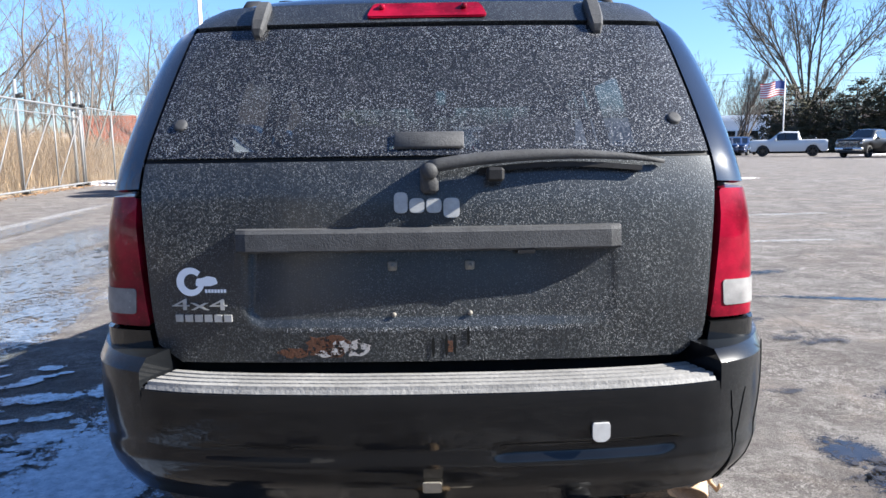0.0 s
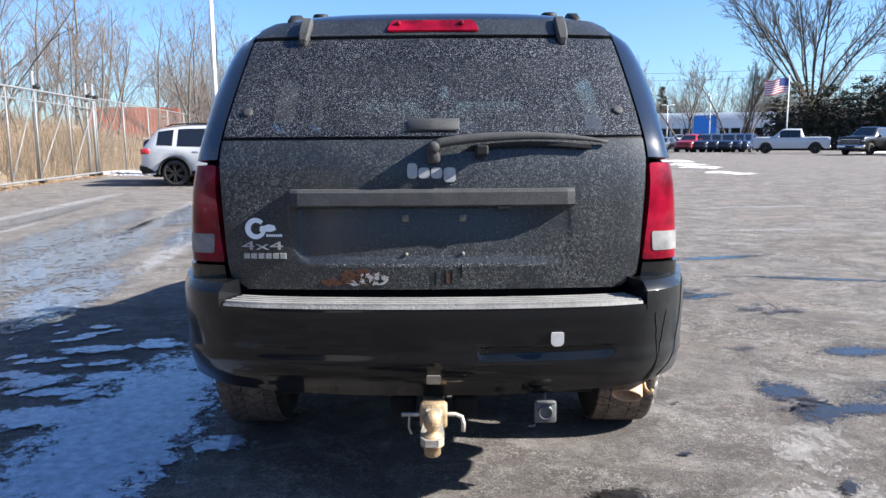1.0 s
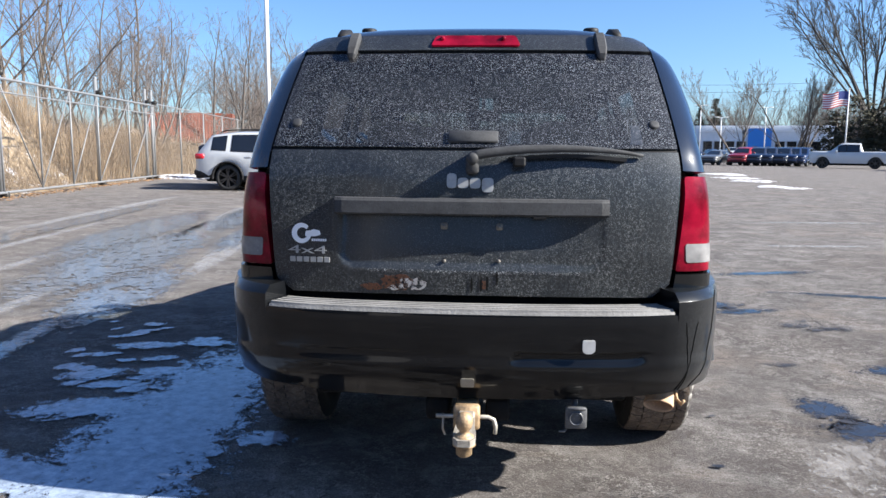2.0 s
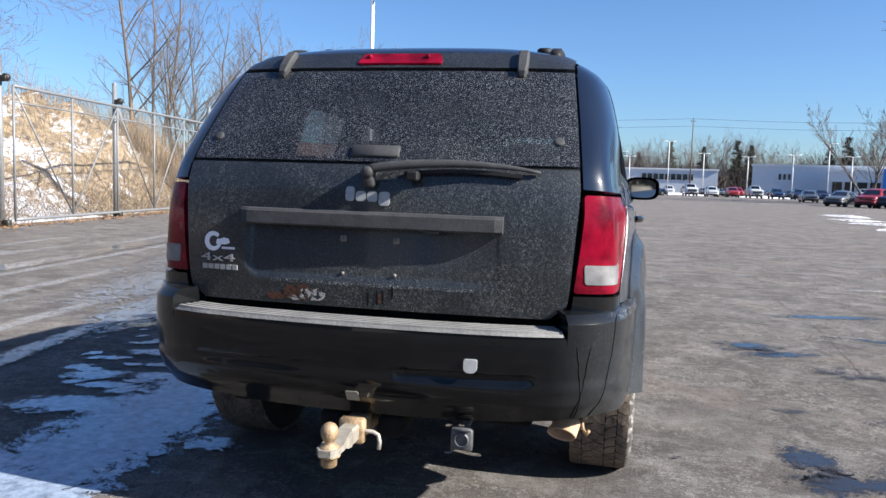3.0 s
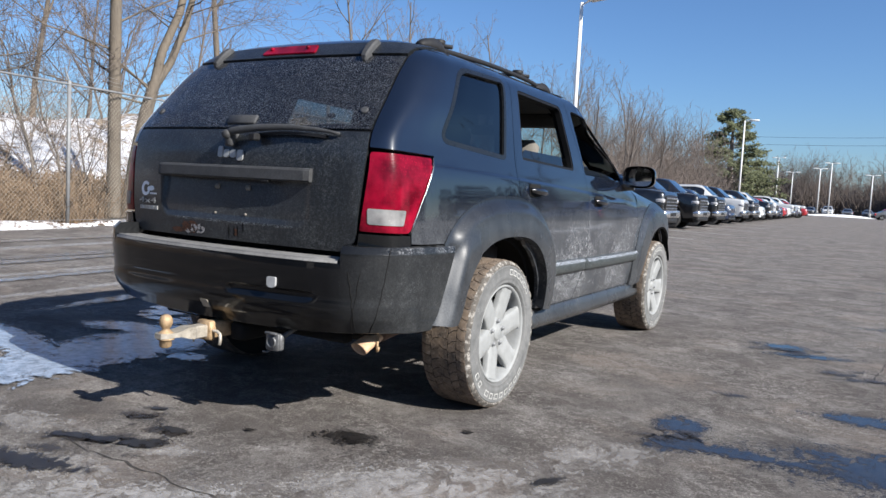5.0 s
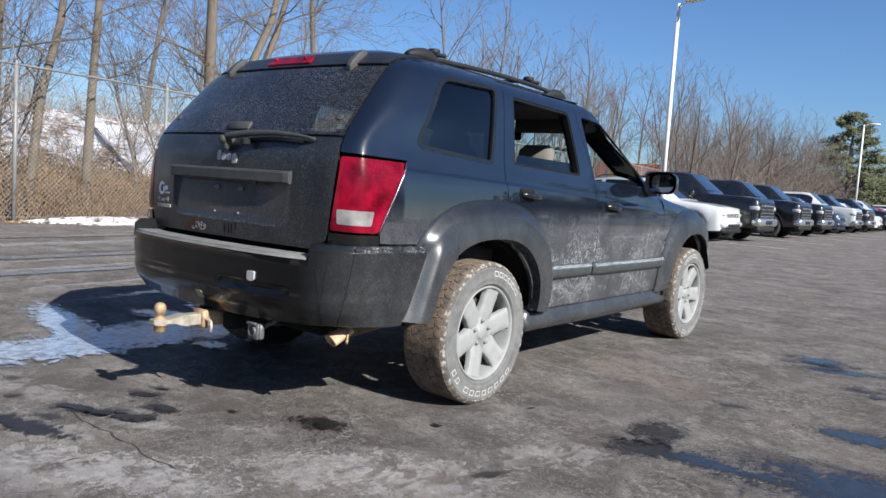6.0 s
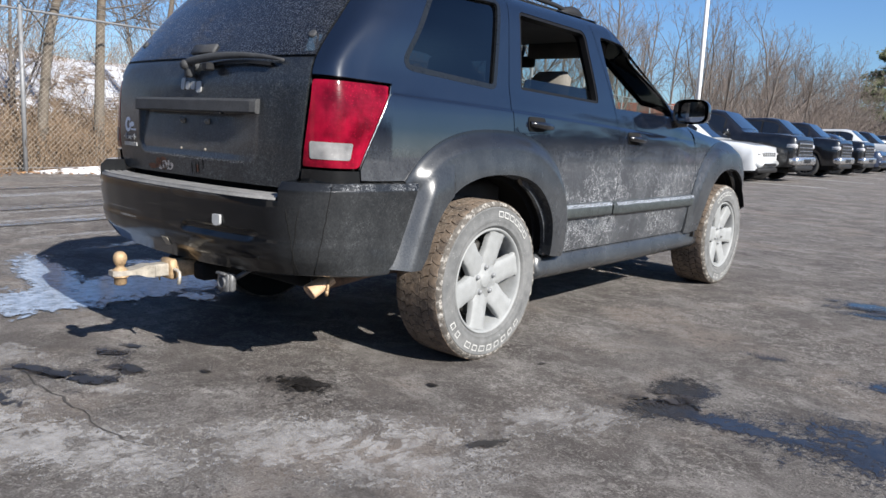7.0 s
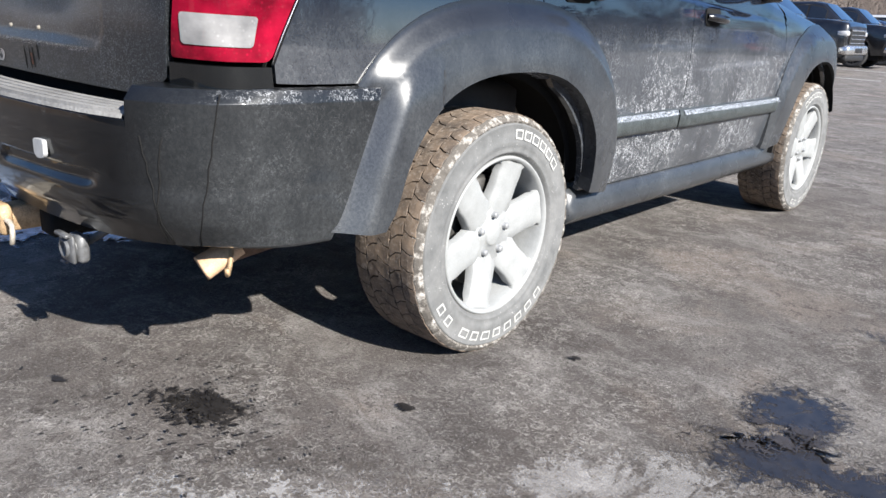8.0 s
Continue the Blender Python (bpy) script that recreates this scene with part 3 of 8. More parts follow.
def bank_material():
    m = Nodes("snow_and_dead_grass")
    snow = m.math("ADD", m.math("MULTIPLY", m.noise(0.9, 6, 0.62), 0.5), m.math("MULTIPLY", m.noise(7, 7, 0.75), 0.5))
    straw = m.mix(m.noise(30, 5, 0.7), (0.20, 0.14, 0.08), (0.42, 0.32, 0.20))
    straw = m.mix(m.ramp(m.noise(5, 4), (0.45, 0.0), (0.62, 0.8)), straw, (0.065, 0.045, 0.033))
    brush = m.mix(m.noise(22, 6, 0.75), (0.060, 0.038, 0.024), (0.235, 0.150, 0.085))
    straw = m.mix(m.ramp(m.math("MULTIPLY", m.axis(1), 0.05), (0.52, 1.0), (0.72, 0.0)), straw, brush)
    high = m.math("MULTIPLY", m.math("SUBTRACT", m.axis(2), 1.25), 0.14)
    drift = m.ramp(m.math("MULTIPLY", m.axis(1), 0.04), (0.30, 0.0), (0.38, 0.055), (0.58, 0.055), (0.70, 0.0))
    snow = m.math("ADD", snow, m.math("MAXIMUM", m.math("MULTIPLY", m.math("MINIMUM", high, 0.052), m.ramp(m.math("MULTIPLY", m.axis(1), 0.04), (0.50, 1.0), (0.64, 0.05))), drift))
    snow = m.math("SUBTRACT", snow, m.ramp(m.math("MULTIPLY", m.axis(1), 0.04), (0.54, 0.0), (0.62, 0.050), (0.90, 0.045), (1.0, 0.0)))
    near = m.math("MULTIPLY", m.ramp(m.axis(2), (0.75, 1.0), (1.0, 0.0)), m.ramp(m.math("MULTIPLY", m.axis(1), 0.05), (0.50, 1.0), (0.58, 0.0)))
    snow = m.math("SUBTRACT", snow, m.math("MULTIPLY", near, 0.055))
    m.set(Base_Color=m.mix(m.ramp(snow, (0.49, 0.0), (0.535, 1.0)), straw, (0.58, 0.59, 0.62)), Roughness=0.9)
    m.bump(m.noise(18, 6, 0.7), 0.5, 0.05)
    return m.mat


BANK = bank_material()


def bank_height(x, y):
    d = fence_x(y) - 0.15 - x
    if d < 0:
        return -0.05
    n = noise.noise((x * 0.35, y * 0.35, 0.0)) * 0.35 + noise.noise((x * 1.3, y * 1.3, 3.0)) * 0.12
    rise = 2.55 * step01(0.3, 10.5, d) + 0.7 * step01(3.0, 20.0, d)
    rise *= 0.85 + 0.3 * noise.noise((0.0, y * 0.06, 7.0))
    # a mound behind the sliding gate
    mound = 2.3 * math.exp(-((x + 17.0) ** 2 + (y - 19.3) ** 2) / 20.0) * step01(0.3, 2.6, d) * (1 + 0.5 * noise.noise((x * 0.8, y * 0.8, 5.0)))
    return -0.02 + 0.08 * step01(0.0, 0.5, d) + rise + mound + n * step01(0.3, 3.0, d)


rows = []
for y in np.concatenate([np.arange(-40, -6, 2.0), np.arange(-6, 36, 0.6), np.arange(36, 180, 4.0)]):
    rows.append([(fence_x(y) - 0.15 - d, y, bank_height(fence_x(y) - 0.15 - d, y)) for d in (-0.4, 0.0, 0.2, 0.45, 0.8, 1.2, 1.7, 2.3, 3.0, 3.8, 4.7, 5.7, 6.8, 8.0, 9.5, 11, 13, 16, 20, 26, 40, 70)])
tagged(part("bank", Mesh().grid(rows).mesh("bank"), BANK), "bank of dead grass and patchy snow behind the fence", "bank", kind="structure")

# litter of leaves along the foot of the fence
LEAF = simple("fallen_leaves", (0.30, 0.17, 0.08), 0.9, vary=0.5, scale=20)
random.seed(21)
m = Mesh()
for i in range(2600):
    y = random.uniform(-4, 30)
    x = fence_x(y) + abs(random.gauss(0, 0.28)) + 0.02
    a, r = random.uniform(0, 6.28), random.uniform(0.02, 0.05)
    st = len(m.v)
    for k in range(4):
        m.v.append((x + r * math.cos(a + k * 1.57) * (1 if k % 2 else 0.5), y + r * math.sin(a + k * 1.57) * (1 if k % 2 else 0.5), 0.008 + random.uniform(0, 0.03)))
    m.face(st, st + 1, st + 2, st + 3)
tagged(part("leaf_litter", m.raw("leaf_litter"), LEAF, smooth=False), "brown fallen leaves along the fence foot", "leaves", kind="stuff")

# dead reeds and grass behind the fence
STRAW = simple("dead_reed_straw", (0.31, 0.225, 0.14), 0.95, vary=0.6, scale=1.6)
random.seed(22)
m = Mesh()
for i in range(30000):
    y = random.choice((random.uniform(17, 44), random.uniform(-4, 44), random.uniform(20, 40)))
    d = random.uniform(0.2, 7.0)
    if y < 21 and i % (5 if y < 11 else 2):
        continue
    x = fence_x(y) - d
    tall = (0.48 if y < 21 else 1.35) * random.uniform(0.4, 1.15) * (0.5 + 0.9 * max(0, 0.5 + noise.noise((x * 0.4, y * 0.4, 9))))
    z = bank_height(x, y) - 0.05
    a, lean, w = random.uniform(0, 6.28), random.uniform(0.05, 0.5), random.uniform(0.003, 0.008)
    dx, dy = math.cos(a), math.sin(a)
    st = len(m.v)
    mx, my, mz = x + dx * lean * tall * 0.35, y + dy * lean * tall * 0.35, z + tall * 0.6
    m.v += [(x - dy * w, y + dx * w, z), (x + dy * w, y - dx * w, z), (mx + dy * w * 0.8, my - dx * w * 0.8, mz), (mx - dy * w * 0.8, my + dx * w * 0.8, mz), (x + dx * lean * tall, y + dy * lean * tall, z + tall * 0.95)]
    m.face(st, st + 1, st + 2, st + 3)
    m.face(st + 3, st + 2, st + 4)
tagged(part("dead_grass", m.raw("dead_grass"), STRAW, smooth=False), "tall straw-coloured dead grass on the bank", "grass", kind="stuff")

# painted bay lines and snow left on the asphalt
LINE = simple("worn_white_line_paint", (0.42, 0.42, 0.41), 0.8, vary=0.35, scale=9)
for y in (19.7, 25.2, 30.6, 36.0, 41.5):
    m = Mesh().box(-7.6, y - 0.05, 0.002, -2.2, y + 0.05, 0.006)
    tagged(part("bay_line", m.mesh("bay_line"), LINE, smooth=False), "worn white painted bay line on the asphalt", "line", "bay lines", "structure")
SNOW = simple("old_snow", (0.82, 0.83, 0.86), 0.85, vary=0.08, scale=5, bump=0.6, bump_scale=14)


def thin_snow():
    m = Nodes("thin_dirty_snow")
    f = m.math("ADD", m.math("MULTIPLY", m.noise(6, 7, 0.7), 0.6), m.math("MULTIPLY", m.noise(30, 5, 0.7), 0.4))
    m.set(Base_Color=m.mix(m.ramp(f, (0.44, 0.0), (0.52, 1.0)), (0.16, 0.11, 0.07), (0.74, 0.75, 0.78)), Roughness=0.9, Alpha=m.ramp(f, (0.40, 0.0), (0.43, 1.0)))
    m.bump(m.noise(25, 6, 0.7), 0.9, 0.04)
    return m.mat


THIN_SNOW = thin_snow()


def snow_patch(cx, cy, rx, ry, h, seed):
    random.seed(seed)
    rows = []
    ph = [random.uniform(0, 6.28) for _ in range(4)]
    for k in (1.0, 0.8, 0.55, 0.3, 0.02):
        row = []
        for i in range(29):
            a = 2 * math.pi * i / 28
            r = k * (1 + 0.28 * math.sin(3 * a + ph[0]) + 0.18 * math.sin(7 * a + ph[1]) + 0.10 * math.sin(13 * a + ph[2]))
            row.append((cx + rx * r * math.cos(a), cy + ry * r * math.sin(a), h * (1 - k ** 2) + (0.004 if k > 0.9 else 0.006)))
        rows.append(row)
    return tagged(part("snow_patch", Mesh().grid(rows).mesh("snow_patch"), THIN_SNOW if cy < 62 else SNOW), "patch of old grey snow lying on the asphalt", "snow", "snow patches")


for i, (cx, cy, rx, ry, h) in enumerate(((11.6, 34.6, 0.9, 1.2, 0.06), (10.2, 25.8, 0.55, 0.9, 0.05), (10.5, 24.6, 0.5, 0.4, 0.04), (12.9, 40.5, 0.9, 1.8, 0.08), (11.2, 30.8, 0.8, 0.9, 0.06), (-12.6, 27.6, 1.6, 0.7, 0.16), (-10.9, 27.9, 1.5, 0.5, 0.12),
                                          (-9.9, 4.8, 0.30, 1.3, 0.12), (-10.2, 7.4, 0.3, 1.1, 0.10), (-9.75, 1.2, 0.25, 0.9, 0.08), (36.2, 60, 1.8, 0.35, 0.15), (-4, 139, 5.0, 0.9, 0.4), (12, 143, 5.0, 0.8, 0.4), (26, 134, 4, 0.7, 0.4))):
    snow_patch(cx, cy, rx, ry, h, 100 + i)

# cracks
CRACK = simple("dusty_crack_shade", (0.040, 0.036, 0.033), 0.95, vary=0.5, scale=25)
random.seed(31)
for pts in (((-0.30, -0.44), (-0.04, -0.46), (0.33, -0.46), (0.56, -0.49), (0.76, -0.45)), ((2.49, 5.64), (2.84, 4.65), (3.69, 4.21)), ((2.62, 7.47), (2.61, 4.86), (2.46, 3.16)), ((2.3, 0.4), (2.9, 0.9), (3.6, 0.95))):
    m = Mesh()
    line = dense(list(pts), 0.05, closed=False)
    rows = []
    for x, y in line:
        jx, jy, w = random.uniform(-0.012, 0.012), random.uniform(-0.012, 0.012), random.uniform(0.0012, 0.0042)
        rows.append([(x + jx - w, y + jy - w, 0.003), (x + jx + w, y + jy + w, 0.003)])
    m.grid(rows)
    tagged(part("ground_crack", m.mesh("ground_crack"), CRACK, smooth=False), "thin dark crack in the asphalt", "crack", "cracks", "structure")

# dark spatter that has dripped round the oil stain
random.seed(32)
m = Mesh()
for i in range(260):
    a, d = random.uniform(0, 2 * math.pi), abs(random.gauss(0, 1)) * 0.19
    x, y, r = 0.64 + d * 1.35 * math.cos(a), 0.22 + d * 0.9 * math.sin(a), random.uniform(0.0013, 0.0042) * (1.0 if d > 0.16 else 1.4)
    stretch, turn = random.uniform(1.0, 2.2), random.uniform(-0.6, 1.2)
    ring = [(x + r * random.uniform(0.7, 1.2) * (stretch * math.cos(b) * math.cos(turn) - math.sin(b) * math.sin(turn)),
             y + r * random.uniform(0.7, 1.2) * (stretch * math.cos(b) * math.sin(turn) + math.sin(b) * math.cos(turn)), 0.014) for b in np.linspace(0, 2 * math.pi, 7, endpoint=False)]
    st = len(m.v)
    m.v += ring
    m.face(*range(st, st + 7))
tagged(part("oil_spatter", m.raw("oil_spatter"), simple("dark_oil_spatter", (0.016, 0.014, 0.013), 0.6), smooth=False), "dark drips of oil spattered on the asphalt", "stain", kind="stuff")

# specks of grit and pebbles
random.seed(33)
m = Mesh()
for i in range(700):
    x, y = random.uniform(-2.5, 4.5), random.uniform(-1.5, 7)
    r = random.uniform(0.002, 0.0055)
    st = len(m.v)
    for k in range(4):
        a = k * 1.57 + random.random()
        m.v.append((x + r * math.cos(a), y + r * math.sin(a), 0.001))
    m.v.append((x + random.uniform(-r, r) * 0.5, y + random.uniform(-r, r) * 0.5, r * 0.7))
    for k in range(4):
        m.face(st + k, st + (k + 1) % 4, st + 4)
tagged(part("grit", m.raw("grit"), simple("road_grit", (0.15, 0.135, 0.125), 0.9, vary=0.7, scale=3), smooth=False), "loose grit on the asphalt", "grit", kind="stuff")

# ---- the parked off-road estate car: its skin as one surface, cut into panels ----
HUB_Z, REAR_AXLE, FRONT_AXLE = 0.352, 1.08, 3.86
WIDTH = smooth_curve([0.30, 0.45, 0.60, 0.75, 0.90, 1.00, 1.10, 1.18, 1.30, 1.40, 1.50, 1.58, 1.62, 1.66],
                      [0.815, 0.858, 0.884, 0.892, 0.889, 0.885, 0.878, 0.857, 0.830, 0.808, 0.785, 0.758, 0.715, 0.640], 0.020)


def crease_z(y):
    """Height of the crease along the shoulder; it falls towards the nose."""
    return 1.145 - 0.030 * y - 0.0042 * y * y


REAR_Y = smooth_curve([0.30, 0.75, 0.90, 1.05, 1.16, 1.23, 1.30, 1.40, 1.50, 1.60, 1.66],
                      [0.190, 0.165, 0.155, 0.160, 0.168, 0.185, 0.232, 0.315, 0.398, 0.490, 0.560], 0.022)
NOSE_Y = smooth_curve([0.30, 0.80, 0.92, 0.99, 1.03, 1.06, 1.09, 1.13, 1.30, 1.45, 1.58, 1.66],
                      [4.60, 4.64, 4.58, 4.42, 4.15, 3.80, 3.48, 3.33, 2.98, 2.68, 2.42, 2.24], 0.012)
PLAN = [(0, 0), (0.20, 0.002), (0.40, 0.008), (0.60, 0.020), (0.74, 0.035), (0.81, 0.049), (0.855, 0.062), (0.895, 0.083), (0.928, 0.122), (0.955, 0.195), (0.976, 0.290),
        (0.989, 0.45), (0.997, 0.80), (1.0, 1.3), (1.0, 2.3), (0.99, 3.0), (0.975, 3.6), (0.94, 4.1), (0.88, 4.32), (0.76, 4.44), (0.5, 4.52), (0, 4.56)]


def plan_tables():
    px, py, ss = [], [], [0.0]
    for x, y in PLAN:
        px.append(x * 0.88)
        py.append(y)
    for i in range(1, len(px)):
        ss.append(ss[-1] + math.hypot(px[i] - px[i - 1], py[i] - py[i - 1]))
    return smooth_curve(ss, [p / 0.88 for p in px], 0.035), smooth_curve(ss, py, 0.035), ss[-1], ss


PLAN_X, PLAN_Y, SKIN_LENGTH, PLAN_S = plan_tables()


def skin(s, v, off=0.0):
    """The car's skin: s runs from the middle of the tail round the corner and along the side (negative: left side), v is the height."""
    a = abs(s)
    yo = PLAN_Y(a)
    # the lower corners are rounder than the pillars above them, and the cabin narrows forwards
    round_off = 0.034 * step01(0.05, 0.19, yo) * (1 - step01(0.35, 1.1, yo)) * (1 - step01(1.20, 1.42, v))
    round_off += 0.030 * step01(0.7, 2.0, yo) * step01(1.20, 1.55, v)
    x = max(0.0, PLAN_X(a)) * WIDTH(v) * (1 - round_off)
    b = 1 - step01(0.10, 1.5, yo)
    y = yo + 0.16 + (REAR_Y(v) - 0.16) * b
    if yo > 2.1:
        y = 0.16 + 2.1 + (yo - 2.1) * (NOSE_Y(v) - 2.26) / (4.56 - 2.1)
    if 0.2 < yo < 3.4:
        zc = crease_z(y)
        x += 0.010 * (0.5 - step01(zc - 0.005, zc + 0.005, v)) * step01(0.2, 0.34, yo) * (1 - step01(2.9, 3.4, yo))
    p = Vector((x if s >= 0 else -x, y, v))
    if off:
        p += skin_normal(s, v) * off
    return p


def skin_normal(s, v):
    e = 0.005
    du, dv = skin(s + e, v) - skin(s - e, v), skin(s, v + e) - skin(s, v - e)
    n = du.cross(dv)
    return n.normalized() if n.length > 1e-9 else Vector((0, -1, 0))


def s_side(y, v):
    lo, hi = 0.55, SKIN_LENGTH - 0.6
    for _ in range(30):
        mid = (lo + hi) / 2
        lo, hi = (mid, hi) if skin(mid, v).y < y else (lo, mid)
    return lo


def s_rear(x, v):
    lo, hi = 0.0, 1.4
    for _ in range(30):
        mid = (lo + hi) / 2
        lo, hi = (mid, hi) if skin(mid, v).x < abs(x) else (lo, mid)
    return lo if x >= 0 else -lo


def on_side(points, gap=0.03):
    return [(s_side(y, v), v) for y, v in dense(points, gap)]


def on_rear(points, gap=0.03):
    return [(s_rear(x, v), v) for x, v in dense(points, gap)]


def panel(name, outline, material, parent, holes=(), off=0.0, depth=0.02, gap=0.0025, step=0.045, bulge=None, label="", mirror=False):
    """A sheet cut out of the skin along an outline in (s, v), with its edges turned in by depth. bulge(s, v): how far it stands proud there."""
    loops = [inset(outline, gap) if gap else list(outline)] + [list(h) for h in holes]
    if mirror:
        loops = [[(-s, v) for s, v in lp] for lp in loops]
    bm = bmesh.new()
    for lp in loops:
        vs = [bm.verts.new((s, v, 0)) for s, v in lp]
        for i in range(len(vs)):
            bm.edges.new((vs[i - 1], vs[i]))
    bmesh.ops.triangle_fill(bm, edges=bm.edges[:], use_beauty=True, normal=(0, 0, 1))
    ss, vv = [v.co.x for v in bm.verts], [v.co.y for v in bm.verts]
    for axis, lo, hi in ((0, min(ss), max(ss)), (1, min(vv), max(vv))):
        k = max(1, int((hi - lo) / step))
        for i in range(1, k):
            c = lo + (hi - lo) * i / k
            co, no = ((c, 0, 0), (1, 0, 0)) if axis == 0 else ((0, c, 0), (0, 1, 0))
            bmesh.ops.bisect_plane(bm, geom=bm.verts[:] + bm.edges[:] + bm.faces[:], plane_co=co, plane_no=no, dist=1e-5)
    s0, s1 = (min(ss), max(ss)) if max(ss) > 0.9 else (max(ss), min(ss))
    z0, z1 = (crease_z(skin(q, 1.1).y) for q in (s0, s1))
    if abs(s1) > 1.1 and min(vv) < 1.0 and max(vv) > 1.13:
        # edges along the shoulder's crease
        no = (-(z1 - z0), s1 - s0, 0) if s1 > s0 else (z1 - z0, s0 - s1, 0)
        for d in (-0.010, -0.005, -0.002, 0.002, 0.005, 0.010):
            bmesh.ops.bisect_plane(bm, geom=bm.verts[:] + bm.edges[:] + bm.faces[:], plane_co=(s0, z0 + d, 0), plane_no=no, dist=1e-5)
    bmesh.ops.remove_doubles(bm, verts=bm.verts[:], dist=1e-4)
    for f in bm.faces:
        if f.normal.z < 0:
            f.normal_flip()
    bm.verts.index_update()
    flat = [(v.co.x, v.co.y) for v in bm.verts]
    faces = [[v.index for v in f.verts] for f in bm.faces]
    rim = [[l.vert.index for l in (e.link_loops[0], e.link_loops[0].link_loop_next)] for e in bm.edges if len(e.link_faces) == 1]
    bm.free()

    def place(s, v, extra):
        o = off + (bulge(s, v) if bulge else 0.0)
        return skin(s, v) + skin_normal(s, v) * (o + extra)

    verts = [tuple(place(s, v, 0)) for s, v in flat]
    if bulge:
        e = 0.004
        normals = [(place(s + e, v, 0) - place(s - e, v, 0)).cross(place(s, v + e, 0) - place(s, v - e, 0)).normalized() for s, v in flat]
    else:
        normals = [skin_normal(s, v) for s, v in flat]
    back = {}
    n_front = len(faces)
    for a, b in rim:
        for k in (a, b):
            if k not in back:
                back[k] = len(verts)
                verts.append(tuple(place(*flat[k], -depth)))
        faces.append([b, a, back[a], back[b]])
    me = bpy.data.meshes.new(name)
    me.from_pydata(verts, [], faces)
    me.polygons.foreach_set("use_smooth", [True] * len(faces))
    me.update()
    loop_normals = []
    for p in me.polygons:
        for li in p.loop_indices:
            loop_normals.append(tuple(normals[me.loops[li].vertex_index]) if p.index < n_front else tuple(p.normal))
    me.normals_split_custom_set(loop_normals)
    return part(name, me, material, parent, label)


car = thing("estate_car", (0, 0, 0), "black off-road estate car with salt-stained sides parked on asphalt", "car")

# outlines in (y, z) on the sides and (x, z) on the tail
SEAM = [(0.655, 0.775), (0.668, 0.85), (0.678, 1.0), (0.688, 1.17), (0.680, 1.25), (0.662, 1.40), (0.640, 1.55), (0.622, 1.655)]


def seam_x(z):
    return float(np.interp(z, [p[1] for p in SEAM], [p[0] for p in SEAM]))


def arch(cy, r, z_from_back, z_from_front, squash=1.0):
    """Points over a wheel from its back to its front, at radius r."""
    a0 = math.pi - math.asin(max(-1, min(1, (z_from_back - HUB_Z) / r)))
    a1 = math.asin(max(-1, min(1, (z_from_front - HUB_Z) / r)))
    return [(cy + r * math.cos(a0 + (a1 - a0) * k / 20), HUB_Z + r * math.sin(a0 + (a1 - a0) * k / 20)) for k in range(21)]


ARCH = 0.47
ROOF_V = 1.655
QUARTER_WINDOW = rounded([(0.580, 1.243), (1.096, 1.204), (1.206, 1.570), (0.792, 1.564)], [0.05, 0.02, 0.03, 0.07])
REAR_DOOR_WINDOW = rounded([(1.292, 1.201), (1.998, 1.178), (1.986, 1.547), (1.371, 1.559)], [0.02, 0.03, 0.05, 0.03])
FRONT_DOOR_WINDOW = rounded([(2.176, 1.163), (3.02, 1.148), (2.83, 1.335), (2.58, 1.485), (2.39, 1.528), (2.136, 1.541)], [0.02, 0.05, 0.2, 0.1, 0.05, 0.04])
REAR_SEAM = [(1.292, 1.635), (1.288, 1.58), (1.246, 1.40), (1.204, 1.207), (1.198, 1.10), (1.206, 1.02), (1.238, 0.90), (1.264, 0.80)]
MID_SEAM = [(2.050, 1.622), (2.069, 1.575), (2.120, 1.35), (2.169, 1.135), (2.182, 1.06), (2.195, 0.85), (2.185, 0.70), (2.150, 0.58), (2.085, 0.42)]
FRONT_SEAM = [(3.20, 1.115), (3.275, 0.95), (3.30, 0.75), (3.30, 0.62), (3.26, 0.42)]

# tail lamp in (s, z)
LAMP_TI, LAMP_BI = (s_rear(0.692, 1.165), 1.165), (s_rear(0.672, 0.85), 0.85)
LAMP_TO, LAMP_BO = (s_side(0.495, 1.158), 1.158), (s_side(0.345, 0.848), 0.848)
LAMP = [LAMP_BI, LAMP_BO, LAMP_TO, LAMP_TI]
LAMP_R = rounded(LAMP, [0.012, 0.02, 0.02, 0.015])

seam_up = [(s_rear(x, v), v) for x, v in dense([(seam_x(v), v) for v in np.linspace(1.178, ROOF_V, 14)], 0.03, closed=False)]
q_top = [(s_side(y, ROOF_V - 0.02), ROOF_V - 0.02) for y in np.linspace(0.66, 1.30, 18)]
q_seam = [(s_side(y, v), v) for y, v in dense(REAR_SEAM, 0.03, closed=False)]
q_arch = [(s_side(y, v), v) for y, v in arch(REAR_AXLE, ARCH, 0.803, 0.80)[::-1]]
q_low = [(s_side(0.50, 0.803), 0.803), (s_side(0.40, 0.803), 0.803), (s_side(0.352, 0.805), 0.805)]
q_lamp = [(LAMP_BO[0] + 0.004, 0.845), (LAMP_TO[0] + 0.006, LAMP_TO[1] + 0.006), (LAMP_TI[0] + 0.1, 1.173)]
q_lamp = dense(q_lamp, 0.03, closed=False)
QUARTER = seam_up + q_top + q_seam + q_arch + q_low + q_lamp
QUARTER = [p for i, p in enumerate(QUARTER) if i == 0 or math.hypot(p[0] - QUARTER[i - 1][0], p[1] - QUARTER[i - 1][1]) > 0.004]
hole_q = on_side(QUARTER_WINDOW, 0.04)
hole_r = on_side(REAR_DOOR_WINDOW, 0.04)
